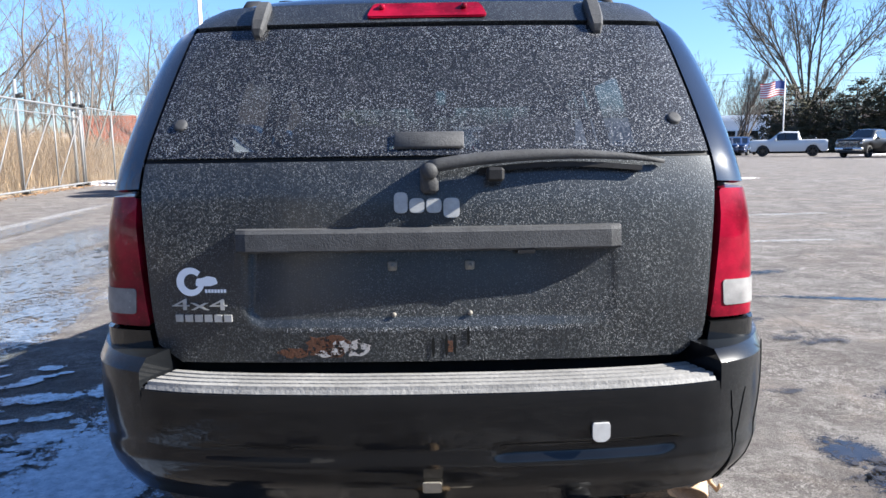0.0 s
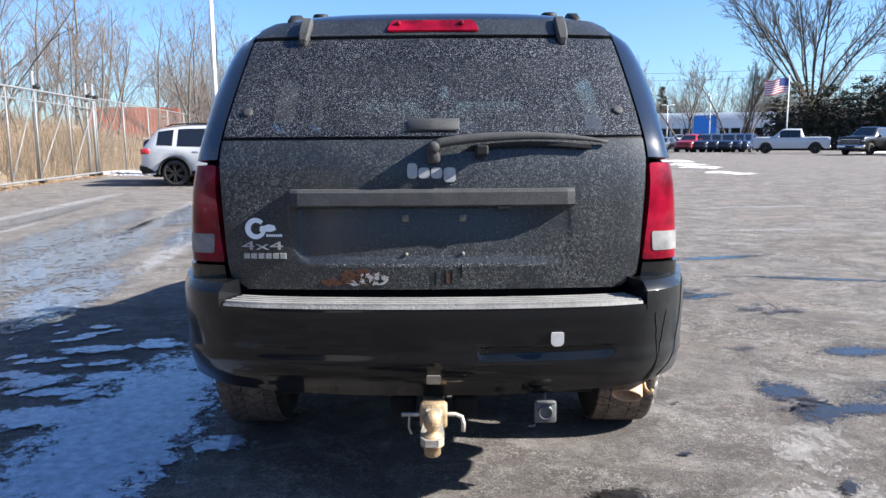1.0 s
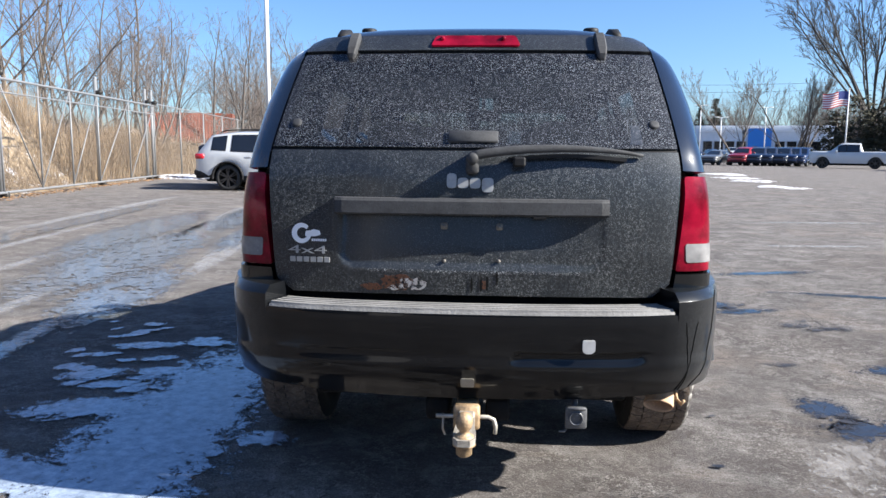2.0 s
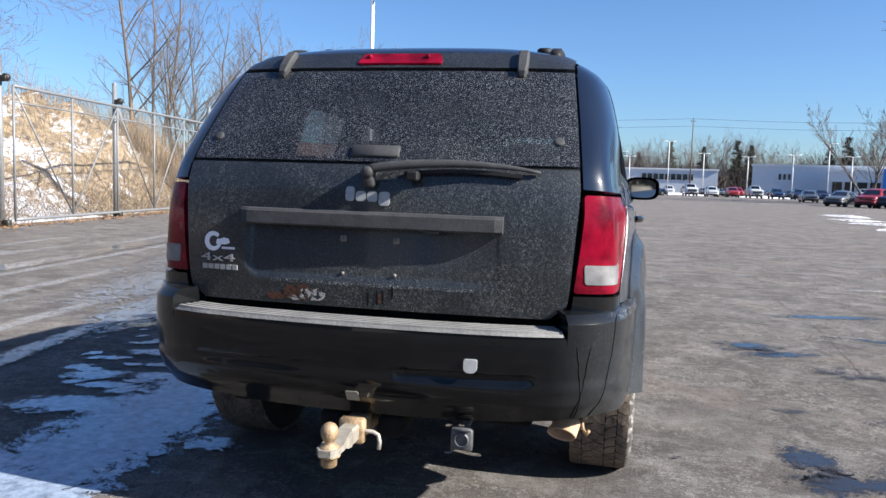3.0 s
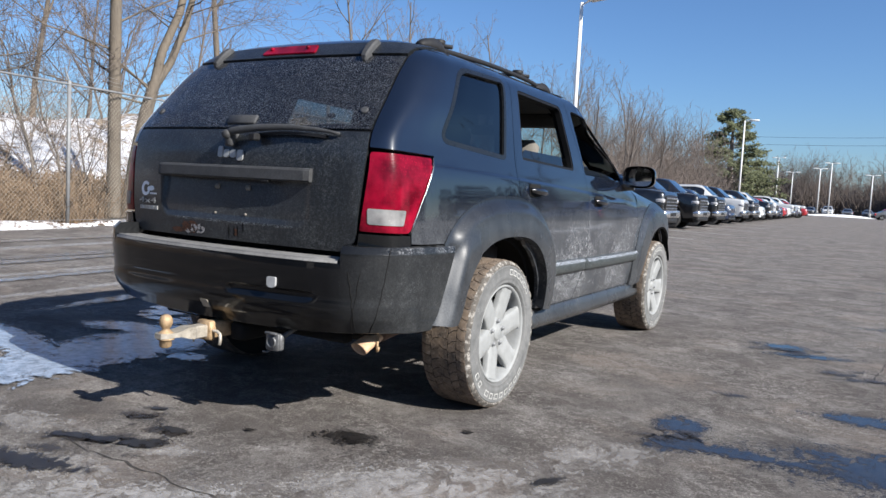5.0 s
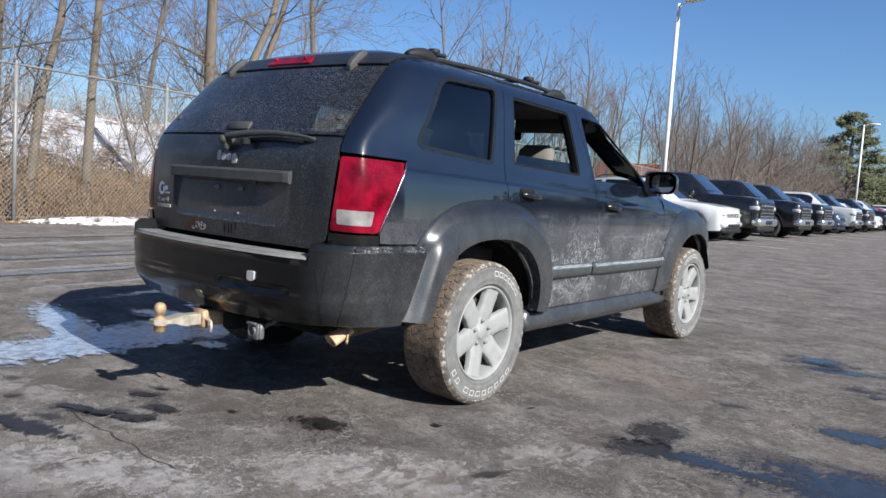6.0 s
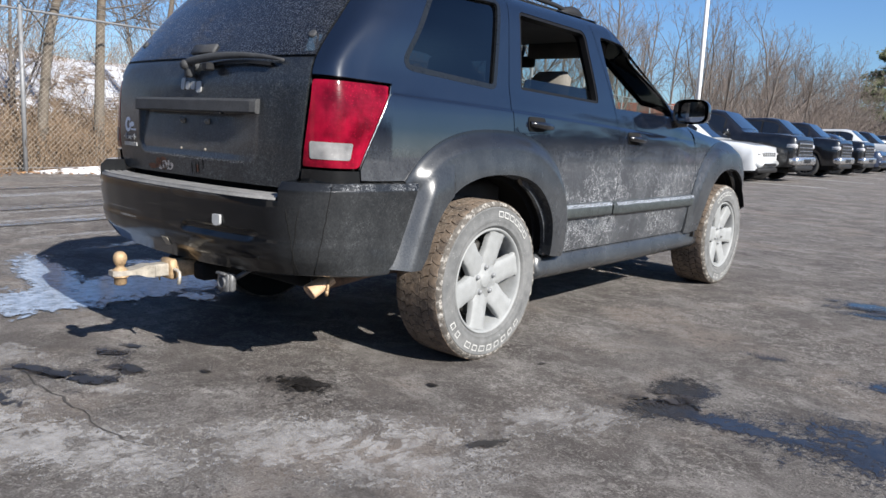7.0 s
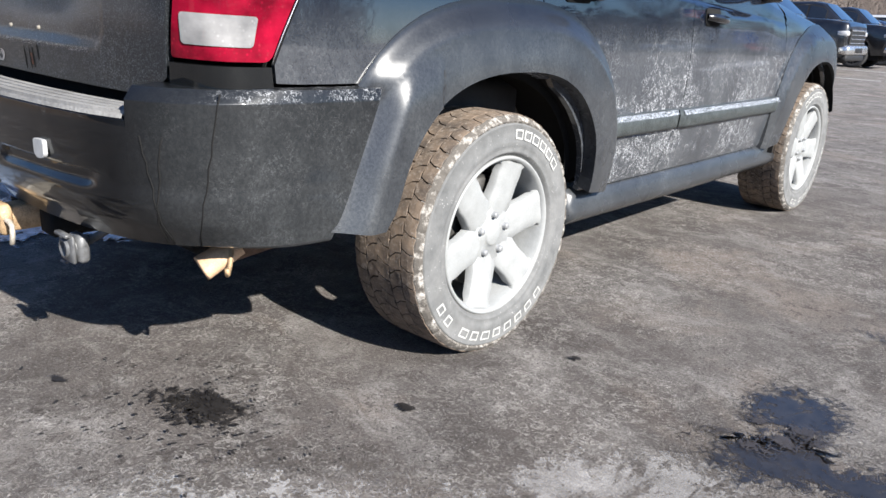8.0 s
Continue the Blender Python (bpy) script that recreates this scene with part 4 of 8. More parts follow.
hole_f = on_side(FRONT_DOOR_WINDOW, 0.04)

r_arch = [p for p in arch(REAR_AXLE, ARCH, 0.45, 0.42) if p[0] > 1.272 and p[1] < 0.795]
REAR_DOOR = REAR_SEAM + r_arch + MID_SEAM[::-1]
REAR_DOOR[0] = (1.292, 1.628)
FRONT_DOOR = MID_SEAM + FRONT_SEAM[::-1] + [(3.16, 1.16), (2.96, 1.345), (2.62, 1.535), (2.40, 1.608)]
FENDER = [(3.205, 1.110)] + FRONT_SEAM[1:] + [(3.36, 0.42)] + arch(FRONT_AXLE, ARCH, 0.42, 0.55) + [(4.34, 0.60), (4.36, 0.90), (4.22, 0.985), (3.9, 1.03), (3.55, 1.065)]


def arch_bulge(cy):
    """The wheel arch's flare: it stands proud at the opening and dies away up the panel."""
    def f(s, v):
        p = skin(s, v)
        dy, dz = (p.y - cy), (p.z - HUB_Z)
        d = (abs(dy) ** 2.6 + abs(dz) ** 2.6) ** (1 / 2.6)
        o = 0.003 + 0.034 * (1 - step01(0.585, 0.650, d)) + 0.010 * (1 - step01(0.48, 0.60, d))
        if dy < -0.3 and cy < 2:
            facet = step01(-0.014, 0.088, p.y - bumper_end_y(p.z))
            low = 1 - step01(0.74, 0.88, p.z)
            o = o + ((0.862 + 0.060 * facet - abs(p.x)) - o) * low
        return o
    return f


def bumper_end_y(z):
    """Where the bumper's side meets the slanted edge of the rear flare."""
    return 0.588 - (0.77 - z) * 0.38


def flare_outline(cy, z_back, z_front, back, front):
    inner = [(cy + 0.462 * math.copysign(abs(math.cos(a)) ** 0.82, math.cos(a)), HUB_Z + 0.475 * abs(math.sin(a)) ** 0.82)
             for a in np.linspace(math.pi - 0.05, 0.05, 41)]
    outer = [(cy + 0.640 * math.copysign(abs(math.cos(a)) ** 0.80, math.cos(a)), HUB_Z + 0.665 * abs(math.sin(a)) ** 0.80)
             for a in np.linspace(0.05, math.pi - 0.05, 41)]
    inner = [(y, z) for y, z in inner if z > (z_back if y < cy else z_front)]
    if cy < 2:
        # the rear opening's hind edge slants out towards its foot
        inner = [(min(y, 0.555 + (z - 0.42) * 0.75), z) if y < cy and z < 0.76 else (y, z) for y, z in inner]
    outer = [(min(front, max(back, y)), z) for y, z in outer if z > (z_back if y < cy else z_front)]
    return inner + outer


FLARE_REAR = flare_outline(REAR_AXLE, 0.468, 0.40, 0.30, 1.72)
FLARE_REAR = [(max(y, bumper_end_y(z)) if y < 0.9 and z < 0.80 else y, z) for y, z in FLARE_REAR]
TRIM_GREY = simple("dusty_dark_window_trim", (0.007, 0.008, 0.009), 0.30, vary=0.3, scale=20)
FLARE_FRONT = flare_outline(FRONT_AXLE, 0.40, 0.46, 3.24, 4.33)

for mirror in (False, True):
    panel("quarter_panel", QUARTER, PAINT_SIDE, car, [hole_q], step=0.032, mirror=mirror)
    panel("rear_door", on_side(REAR_DOOR), PAINT_SIDE, car, [hole_r], step=0.032, mirror=mirror)
    panel("front_door", on_side(FRONT_DOOR), PAINT_SIDE, car, [hole_f], step=0.032, mirror=mirror)
    panel("front_fender", on_side(FENDER), PAINT_SIDE, car, mirror=mirror)
    panel("wheel_arch_flare", on_side(FLARE_REAR), PAINT_FLARE, car, off=0.0, depth=0.05, gap=0, step=0.011, bulge=arch_bulge(REAR_AXLE), mirror=mirror)
    panel("wheel_arch_flare", on_side(FLARE_FRONT), PAINT_FLARE, car, off=0.0, depth=0.05, gap=0, step=0.03, bulge=arch_bulge(FRONT_AXLE), mirror=mirror)
    panel("quarter_glass", on_side(QUARTER_WINDOW, 0.04), GLASS_DARK, car, off=-0.012, depth=0.004, gap=0, mirror=mirror)
    panel("window_trim", on_side(inset(QUARTER_WINDOW, -0.018), 0.04), TRIM_GREY, car, [on_side(inset(QUARTER_WINDOW, 0.004), 0.04)], off=0.001, depth=0.012, gap=0, mirror=mirror)
    # door glass wound half down at the back, down at the front
    lowered = [(1.350, 1.195), (1.998, 1.175), (1.968, 1.258), (1.385, 1.264)]
    panel("door_glass", on_side(rounded(lowered, [0.01, 0.01, 0.02, 0.03]), 0.04), GLASS_DARK, car, off=-0.030, depth=0.004, gap=0, mirror=mirror)
    for outline in (REAR_DOOR_WINDOW, FRONT_DOOR_WINDOW):
        panel("window_seal", on_side(inset(outline, -0.010), 0.04), RUBBER_SEAL, car, [on_side(inset(outline, 0.014 if outline is REAR_DOOR_WINDOW else 0.003), 0.04)], off=-0.004, depth=0.03 if outline is REAR_DOOR_WINDOW else 0.010, gap=0, mirror=mirror)
    # shell behind the panel gaps
    panel("inner_shell", [(s, v) for s, v in dense([(0.0, 0.42), (SKIN_LENGTH - 0.9, 0.42), (SKIN_LENGTH - 0.9, 1.00), (s_side(3.3, 1.05), 1.05), (s_side(2.27, 1.12), 1.12), (s_side(2.15, 1.55), 1.55),
          (s_side(2.10, 1.64), 1.64), (0.0, 1.64)], 0.05)],
          DARK, car, [on_side(inset(QUARTER_WINDOW, -0.01), 0.04), on_side(inset(REAR_DOOR_WINDOW, -0.01), 0.04),
                      [(s_side(y, v), v) for y, v in arch(REAR_AXLE, ARCH - 0.01, 0.45, 0.45)] , [(s_side(y, v), v) for y, v in arch(FRONT_AXLE, ARCH - 0.01, 0.45, 0.45)],
                      on_rear([(0.02, 1.27), (0.62, 1.27), (0.57, 1.56), (0.02, 1.56)], 0.05)],
          off=-0.060, depth=0.002, gap=0, step=0.09, mirror=mirror)

# roof
rr = Mesh()
ring_s = np.linspace(-(SKIN_LENGTH - 0.001), SKIN_LENGTH - 0.001, 161)
base = [skin(s, ROOF_V - 0.018) for s in ring_s]
rows = []
for k in (1.0, 0.97, 0.94, 0.90, 0.85, 0.78, 0.68, 0.55, 0.40, 0.22, 0.0):
    rise = 0.062 * (1 - k ** 5) + 0.022 * (1 - k * k)
    rows.append([(p.x * k, 1.35 + (p.y - 1.35) * (1 - (1 - k) * 0.55), p.z + rise * (1 - 0.25 * max(0, (p.y - 1.3)))) for p in base])
rr.grid(rows)
part("roof", rr.mesh("roof"), PAINT, car)

# ---- tailgate, lamps and bumper ----
def lens_material(name, deep, bright, lit=0.0):
    m = Nodes(name)
    ribs = m.voronoi(60, stretch=(1, 1, 2.5))
    # bright cells painted into the lens colour for the reflector's glints
    painted_glints = m.ramp(m.voronoi(85), (0.10, 1.0), (0.30, 0.0))
    f = m.math("ADD", m.ramp(m.noise(9, 4), (0.36, 0.0), (0.64, 0.75)), m.math("MULTIPLY", painted_glints, m.ramp(m.noise(12, 4), (0.45, 0.0), (0.62, 0.55))), True)
    haze = m.ramp(m.noise(70, 5, 0.7), (0.60, 0.0), (0.85, 0.15))
    m.set(Base_Color=m.mix(haze, m.mix(f, deep, bright), (0.40, 0.20, 0.20)), Roughness=0.30, Coat_Weight=0.45, Coat_IOR=1.4, Coat_Roughness=0.03, Specular_IOR_Level=0.05)
    m.bump(ribs, 0.04, 0.01)
    return m.mat


LENS_RED = lens_material("red_lamp_lens", (0.070, 0.0010, 0.006), (0.290, 0.0045, 0.024))
LENS_WHITE = lens_material("white_lamp_lens", (0.11, 0.11, 0.112), (0.30, 0.295, 0.29))
def flaking(name, a, b, cut, scale=75):
    m = Nodes(name)
    f = m.noise(scale, 7, 0.72)
    m.set(Base_Color=m.mix(m.noise(140, 5), a, b), Roughness=0.85, Alpha=m.ramp(f, (cut, 0.0), (cut + 0.03, 1.0)))
    m.bump(m.noise(160, 4), 0.5, 0.003)
    return m.mat


RUST = flaking("rust", (0.030, 0.012, 0.006), (0.12, 0.044, 0.018), 0.42)
BARE = flaking("flaked_bare_metal_and_primer", (0.20, 0.17, 0.15), (0.52, 0.51, 0.50), 0.49)
WHITE_PRINT = simple("white_sticker_vinyl", (0.78, 0.79, 0.80), 0.45, vary=0.05)

GLASS_LOW, GLASS_TOP = 1.245, 1.588
gate_rows = [(seam_x(v) - 0.004, v) for v in np.linspace(0.775, GLASS_LOW - 0.003, 16)]
LOWER_GATE = [(-x, v) for x, v in gate_rows[::-1]][:-1] + [(-0.60, 0.762), (0.60, 0.762)] + gate_rows[1:]
gate_rows = [(seam_x(v) - 0.004, v) for v in np.linspace(GLASS_LOW + 0.003, GLASS_TOP, 12)]
REAR_GLASS = [(-x, v) for x, v in gate_rows[::-1]] + gate_rows
gate_rows = [(seam_x(v) - 0.004, v) for v in np.linspace(GLASS_TOP + 0.004, ROOF_V + 0.004, 5)]
GATE_CAP = [(-x, v) for x, v in gate_rows[::-1]] + gate_rows


def gate_form(s, v):
    """The number-plate recess: deepest under the bar, running out to a shelf at its foot; and a swage above."""
    x = abs(skin(s, v).x)
    qx, qv = max(0.0, x - 0.385), max(0.0, 0.905 - v)
    inside = 1 - step01(0.034, 0.062, math.hypot(qx, qv))
    top = 1 - step01(1.036, 1.052, v)
    rise = min(1.0, max(0.0, (v - 0.85) / 0.19))
    run_out = 1 - step01(0.20, 0.45, x) if s > 0 else 1.0
    return -(0.004 + (0.003 + 0.019 * rise) * run_out) * inside * top


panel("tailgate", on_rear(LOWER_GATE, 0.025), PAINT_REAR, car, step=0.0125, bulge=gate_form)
panel("rear_glass", on_rear(REAR_GLASS, 0.04), GLASS_REAR, car, off=0.0, depth=0.006)
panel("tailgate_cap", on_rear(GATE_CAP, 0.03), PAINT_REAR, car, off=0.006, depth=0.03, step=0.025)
panel("rear_glass_seal", on_rear(inset(REAR_GLASS, -0.004), 0.04), RUBBER_SEAL, car, [on_rear(inset(REAR_GLASS, 0.02), 0.04)], off=-0.007, depth=0.01, gap=0)

for mirror in (False, True):
    k = -1 if mirror else 1
    lamp = panel("tail_lamp", dense(LAMP_R, 0.02), LENS_RED, car, off=-0.002, depth=0.03, step=0.03, gap=0.002, mirror=mirror, label="red tail lamp lens")
    width = LAMP_BO[0] - LAMP_BI[0]
    white = [(LAMP_BI[0] + 0.15 * width, 0.881), (LAMP_BI[0] + 0.84 * width, 0.879), (LAMP_BI[0] + 0.90 * width, 0.940), (LAMP_BI[0] + 0.14 * width, 0.943)]
    panel("reversing_lens", dense(rounded(white, 0.01), 0.02), LENS_WHITE, lamp, off=0.0005, depth=0.008, step=0.03, gap=0, mirror=mirror, label="cloudy white reversing lens")
    # filler below the lamp
    low = [(s_rear(0.662, 0.79), 0.772), (s_side(0.35, 0.80), 0.772), (LAMP_BO[0], 0.843), (LAMP_BI[0], 0.845)]
    panel("lamp_filler", dense(low, 0.03), FILLER, car, off=0.004, depth=0.02, mirror=mirror)
    # chromed edge line of the lamp against the quarter panel
    line = Mesh()
    pts = [skin(k * (LAMP_BO[0] + 0.001 + (LAMP_TO[0] - LAMP_BO[0]) * t), 0.85 + 0.306 * t, 0.0020) for t in np.linspace(0, 1, 10)]
    line.tube(pts, 0.0014, 5)
    part("lamp_edge_strip", line.mesh("lamp_edge_strip"), CHROME, car)


def slab(points, to, depth, name, material, parent, bevel=0.0, label=""):
    m = Mesh()
    m.prism(points, depth, to)
    bm = bmesh.new()
    me = m.mesh(name)
    bm.from_mesh(me)
    if bevel:
        bmesh.ops.bevel(bm, geom=bm.edges[:], offset=bevel, segments=2, affect="EDGES", clamp_overlap=True)
    return part(name, bm, material, parent, label, smooth=False)


def on_gate(off=0.0):
    """Places (x, z, d) on the tailgate, d metres out of it."""
    def f(x, z, d):
        return skin(s_rear(x, z), z, off + d)
    return f


# high brake lamp
slab(rounded([(-0.163, 1.604), (0.163, 1.604), (0.145, 1.648), (-0.145, 1.648)], 0.012, 3), on_gate(0.006), 0.008, "high_brake_lamp", LENS_RED, car, 0.003, "faded red high brake lamp")
for x in (-0.12, 0.10):
    m = Mesh().lathe([(0.0, -0.006), (0.007, -0.006), (0.009, 0.0), (0.009, 0.01)], 12, "y", tuple(skin(s_rear(x, 1.63), 1.63, 0.0175)))
    part("lamp_screw", m.mesh("lamp_screw"), LENS_RED, car)

# hinges over the glass
for x in (-0.450, 0.452):
    p0, p1 = skin(s_rear(x * 0.985, 1.652), 1.652, 0.006), skin(s_rear(x, 1.525), 1.525, 0.006)
    d = (p1 - p0).normalized()
    right = Vector((1, 0, 0))
    up = right.cross(d).normalized()
    if up.y > 0:
        up = -up
    m = Mesh()
    prof = [(0.0, 0.016, 0.018), (0.012, 0.019, 0.026), (0.05, 0.020, 0.030), (0.10, 0.019, 0.028), (0.128, 0.014, 0.020), (0.138, 0.008, 0.006)]
    rows = []
    for t, w, h in prof:
        c = p0 + d * t
        rows.append([c + right * w - up * 0.02, c + right * w + up * (h * 0.7), c + right * w * 0.7 + up * h, c - right * w * 0.7 + up * h, c - right * w + up * (h * 0.7), c - right * w - up * 0.02])
    m.grid(rows)
    m.face(*range(len(m.v) - 6, len(m.v)))
    m.face(*range(5, -1, -1))
    part("glass_hinge", m.mesh("glass_hinge"), PLASTIC_DUSTY, car, smooth=False)

# bump stops on the glass
for x in (-0.603, 0.603):
    c = skin(s_rear(x, 1.330), 1.330, 0.0)
    n = skin_normal(s_rear(x, 1.330), 1.330)
    q = n.to_track_quat("Z", "Y").to_matrix().to_4x4()
    m = Mesh().lathe([(0.017, -0.004), (0.017, 0.004), (0.015, 0.006), (0.010, 0.007), (0.0, 0.007)], 20, "z")
    m.v = [tuple(c + (q @ Vector(v))) for v in m.v]
    part("glass_strut_cap", m.mesh("glass_strut_cap"), PLASTIC_DUSTY, car)

# salt caught on the shelf at the recess's foot
m = Mesh()
m.grid([[skin(s_rear(x, z), z, gate_form(s_rear(x, z), z) + 0.0012) for z in np.linspace(0.838, 0.849, 5)] for x in np.linspace(-0.34, 0.36, 60)])
part("salt_crust", m.raw("salt_crust"), flaking("frosty_salt", (0.22, 0.225, 0.23), (0.42, 0.43, 0.44), 0.56, 260), car, "frosty salt along the recess foot")
# bar over the plate recess
bar = Mesh()
rows = []
for x in np.linspace(-0.447, 0.447, 37):
    e = 1.0 if abs(x) < 0.44 else 0.75
    y0 = skin(s_rear(x, 1.06), 1.06).y
    rows.append([(x, y0 + 0.01, 1.030), (x, y0 - 0.024 * e, 1.032), (x, y0 - 0.029 * e, 1.037), (x, y0 - 0.027 * e, 1.076), (x, y0 - 0.020 * e, 1.085), (x, y0 + 0.01, 1.087)])
bar.grid(rows)
bar.face(*range(6))
bar.face(*range(len(bar.v) - 6, len(bar.v)))
part("light_bar", bar.mesh("light_bar"), PLASTIC_DUSTY, car, "", smooth=False)
slab(rounded([(0.205, 1.024), (0.245, 1.024), (0.245, 1.032), (0.205, 1.032)], 0.002, 2), lambda x, z, d: (x, 0.155 - d, z), 0.02, "plate_lamp", PLASTIC, car)

# plate screws
for x, z in ((-0.086, 0.993), (0.096, 0.993), (-0.084, 0.878), (0.096, 0.880)):
    y = skin(s_rear(x, z), z).y + 0.024
    m = Mesh().box(x - 0.011, y - 0.012, z - 0.011, x + 0.011, y + 0.004, z + 0.011, bevel=0.003)
    m.lathe([(0.0, -0.020), (0.005, -0.020), (0.006, -0.012)], 10, "y", (x, y, z))
    part("plate_clip", m.mesh("plate_clip"), simple("old_clip_plastic", (0.17, 0.155, 0.13), 0.7) if x == -0.086 and z > 0.9 else bpy.data.materials["old_clip_plastic"], car)

BADGE = simple("dull_silver_badge", (0.34, 0.345, 0.34), 0.45, metal=0.3, vary=0.2, scale=60)
# maker's badge as four plain metal shapes, drive badge and trim badge
for i, (x0, x1, lo, hi) in enumerate(((-0.078, -0.046, 1.118, 1.166), (-0.043, -0.007, 1.118, 1.152), (-0.004, 0.032, 1.118, 1.152), (0.036, 0.074, 1.106, 1.152))):
    slab(rounded([(x0, lo), (x1, lo), (x1, hi), (x0, hi)], 0.012, 3), on_gate(0.0), 0.006, "badge_shape", BADGE, car, 0.0015)


def lettering(text, size, at, material, parent, name, depth=0.0015, squeeze=1.0):
    cu = bpy.data.curves.new(name, "FONT")
    cu.body, cu.size, cu.extrude, cu.align_x = text, size, depth, "LEFT"
    ob = bpy.data.objects.new(name, cu)
    scene.collection.objects.link(ob)
    bpy.context.view_layer.update()
    me = bpy.data.meshes.new_from_object(ob.evaluated_get(bpy.context.evaluated_depsgraph_get()))
    bpy.data.objects.remove(ob)
    x, z = at
    for v in me.vertices:
        p = skin(s_rear(x + v.co.x * squeeze, z + v.co.y), z + v.co.y, 0.003 + v.co.z)
        v.co = p
    me.name = name
    return part(name, me, material, parent, smooth=False)


lettering("4x4", 0.038, (-0.612, 0.895), BADGE, car, "drive_badge", squeeze=2.4)
for i in range(6):
    x = -0.605 + i * 0.0237
    slab([(x, 0.866), (x + 0.0185, 0.866), (x + 0.0185, 0.883), (x, 0.883)], on_gate(0.0), 0.004, "trim_badge_shape", BADGE, car)

# dealer's sticker: a white open ring with a small plain shape and bars
ring_out = [(-0.565 + 0.034 * math.cos(a), 0.962 + 0.034 * math.sin(a)) for a in np.linspace(0.75, 2 * math.pi - 0.25, 26)]
ring_in = [(-0.562 + 0.019 * math.cos(a), 0.962 + 0.019 * math.sin(a)) for a in np.linspace(2 * math.pi - 0.25, 0.75, 26)]
slab(ring_out + ring_in, on_gate(0.0005), 0.0008, "dealer_sticker", WHITE_PRINT, car)
slab(rounded([(-0.553, 0.952), (-0.515, 0.952), (-0.498, 0.958), (-0.503, 0.972), (-0.523, 0.976), (-0.535, 0.971), (-0.550, 0.970)], 0.004, 2), on_gate(0.0005), 0.0008, "dealer_sticker", WHITE_PRINT, car)
for i in range(7):
    x = -0.530 + i * 0.0075
    slab([(x, 0.936), (x + 0.0058, 0.936), (x + 0.0058, 0.944), (x, 0.944)], on_gate(0.0005), 0.0008, "dealer_sticker", WHITE_PRINT, car)

# rust and flaked paint on the gate's lower edge
random.seed(5)


def blotch(cx, cz, w, h, n=22, rough=0.45):
    return [(cx + w * math.cos(a) * (1 + rough * (random.random() - 0.5)), cz + h * math.sin(a) * (1 + rough * (random.random() - 0.5))) for a in np.linspace(0, 2 * math.pi, n, endpoint=False)]


for cx, cz, w, h, mat in ((-0.325, 0.789, 0.036, 0.012, RUST), (-0.240, 0.806, 0.062, 0.027, RUST), (-0.190, 0.801, 0.050, 0.020, BARE), (-0.250, 0.786, 0.022, 0.008, BARE), (0.045, 0.800, 0.012, 0.016, RUST)):
    slab(blotch(cx, cz, w, h), on_gate(0.0008 if mat is RUST else 0.0020), 0.0006, "rust_patch" if mat is RUST else "flaked_patch", mat, car, label="rust on the lower edge" if mat is RUST else "flaked paint and bare metal")
for i in range(4):
    x = 0.01 + i * 0.027 + random.uniform(-0.006, 0.006)
    lo = 0.785 + random.uniform(-0.01, 0.012)
    slab(blotch(x, lo + 0.022 + random.uniform(-0.008, 0.008), 0.004, random.uniform(0.014, 0.028), 12), on_gate(0.0010), 0.0005, "wet_run", DARK, car)

# latch cover and wiper
c = skin(s_rear(0.0, 1.285), 1.285)
m = Mesh()
m.box(-0.082, -0.007, -0.022, 0.082, 0.02, 0.022, bevel=0.003)
tilt = Matrix.Rotation(radians(-34), 4, "X")
m.v = [tuple(c + Vector((0.005, -0.002, 0)) + (tilt @ Vector(v))) for v in m.v]
part("glass_latch_cover", m.mesh("glass_latch_cover"), PLASTIC_DUSTY, car)
wiper = Mesh()
py = skin(0.0, 1.21).y
wiper.lathe([(0.020, 0.01), (0.022, -0.02), (0.019, -0.058), (0.012, -0.066), (0.0, -0.066)], 18, "y", (0.005, py, 1.215))
wiper.box(-0.016, py - 0.045, 1.165, 0.026, py - 0.012, 1.215, bevel=0.008)
part("wiper_pivot", wiper.mesh("wiper_pivot"), PLASTIC_DUSTY, car)
arm = Mesh()
rows = []
for t in np.linspace(0, 1, 22):
    x = 0.0 + 0.555 * t
    z = 1.222 + 0.024 * math.sin(math.pi * min(1, t * 1.02)) ** 0.7 + 0.006 * t
    y = skin(s_rear(x, 1.24), 1.24).y - 0.056 + 0.036 * t
    h, w = 0.015 - 0.010 * t ** 2, 0.012 - 0.007 * t
    rows.append([(x, y + w, z - h), (x, y - w * 0.6, z - h), (x, y - w, z - h * 0.3), (x, y - w, z + h * 0.4), (x, y - w * 0.3, z + h), (x, y + w, z + h), (x, y + w, z - h)])
arm.grid(rows)
arm.face(*range(6))
arm.face(*range(len(arm.v) - 7, len(arm.v) - 1))
part("wiper_arm", arm.mesh("wiper_arm"), PLASTIC_DUSTY, car)
blade = Mesh()
for x0, x1, zc in ((0.12, 0.50, 1.216),):
    rows = []
    for t in np.linspace(0, 1, 20):
        x = x0 + (x1 - x0) * t
        y = skin(s_rear(x, 1.225), 1.225).y
        z = 1.214 + 0.012 * math.sin(math.pi * t)
        rows.append([(x, y - 0.022, z + 0.006), (x, y - 0.022, z - 0.006), (x, y - 0.004, z - 0.003), (x, y - 0.004, z + 0.003), (x, y - 0.022, z + 0.006)])
    blade.grid(rows)
blade.box(0.135, py - 0.056, 1.190, 0.175, py - 0.020, 1.222, bevel=0.006)
part("wiper_blade", blade.mesh("wiper_blade"), PLASTIC, car, smooth=False)

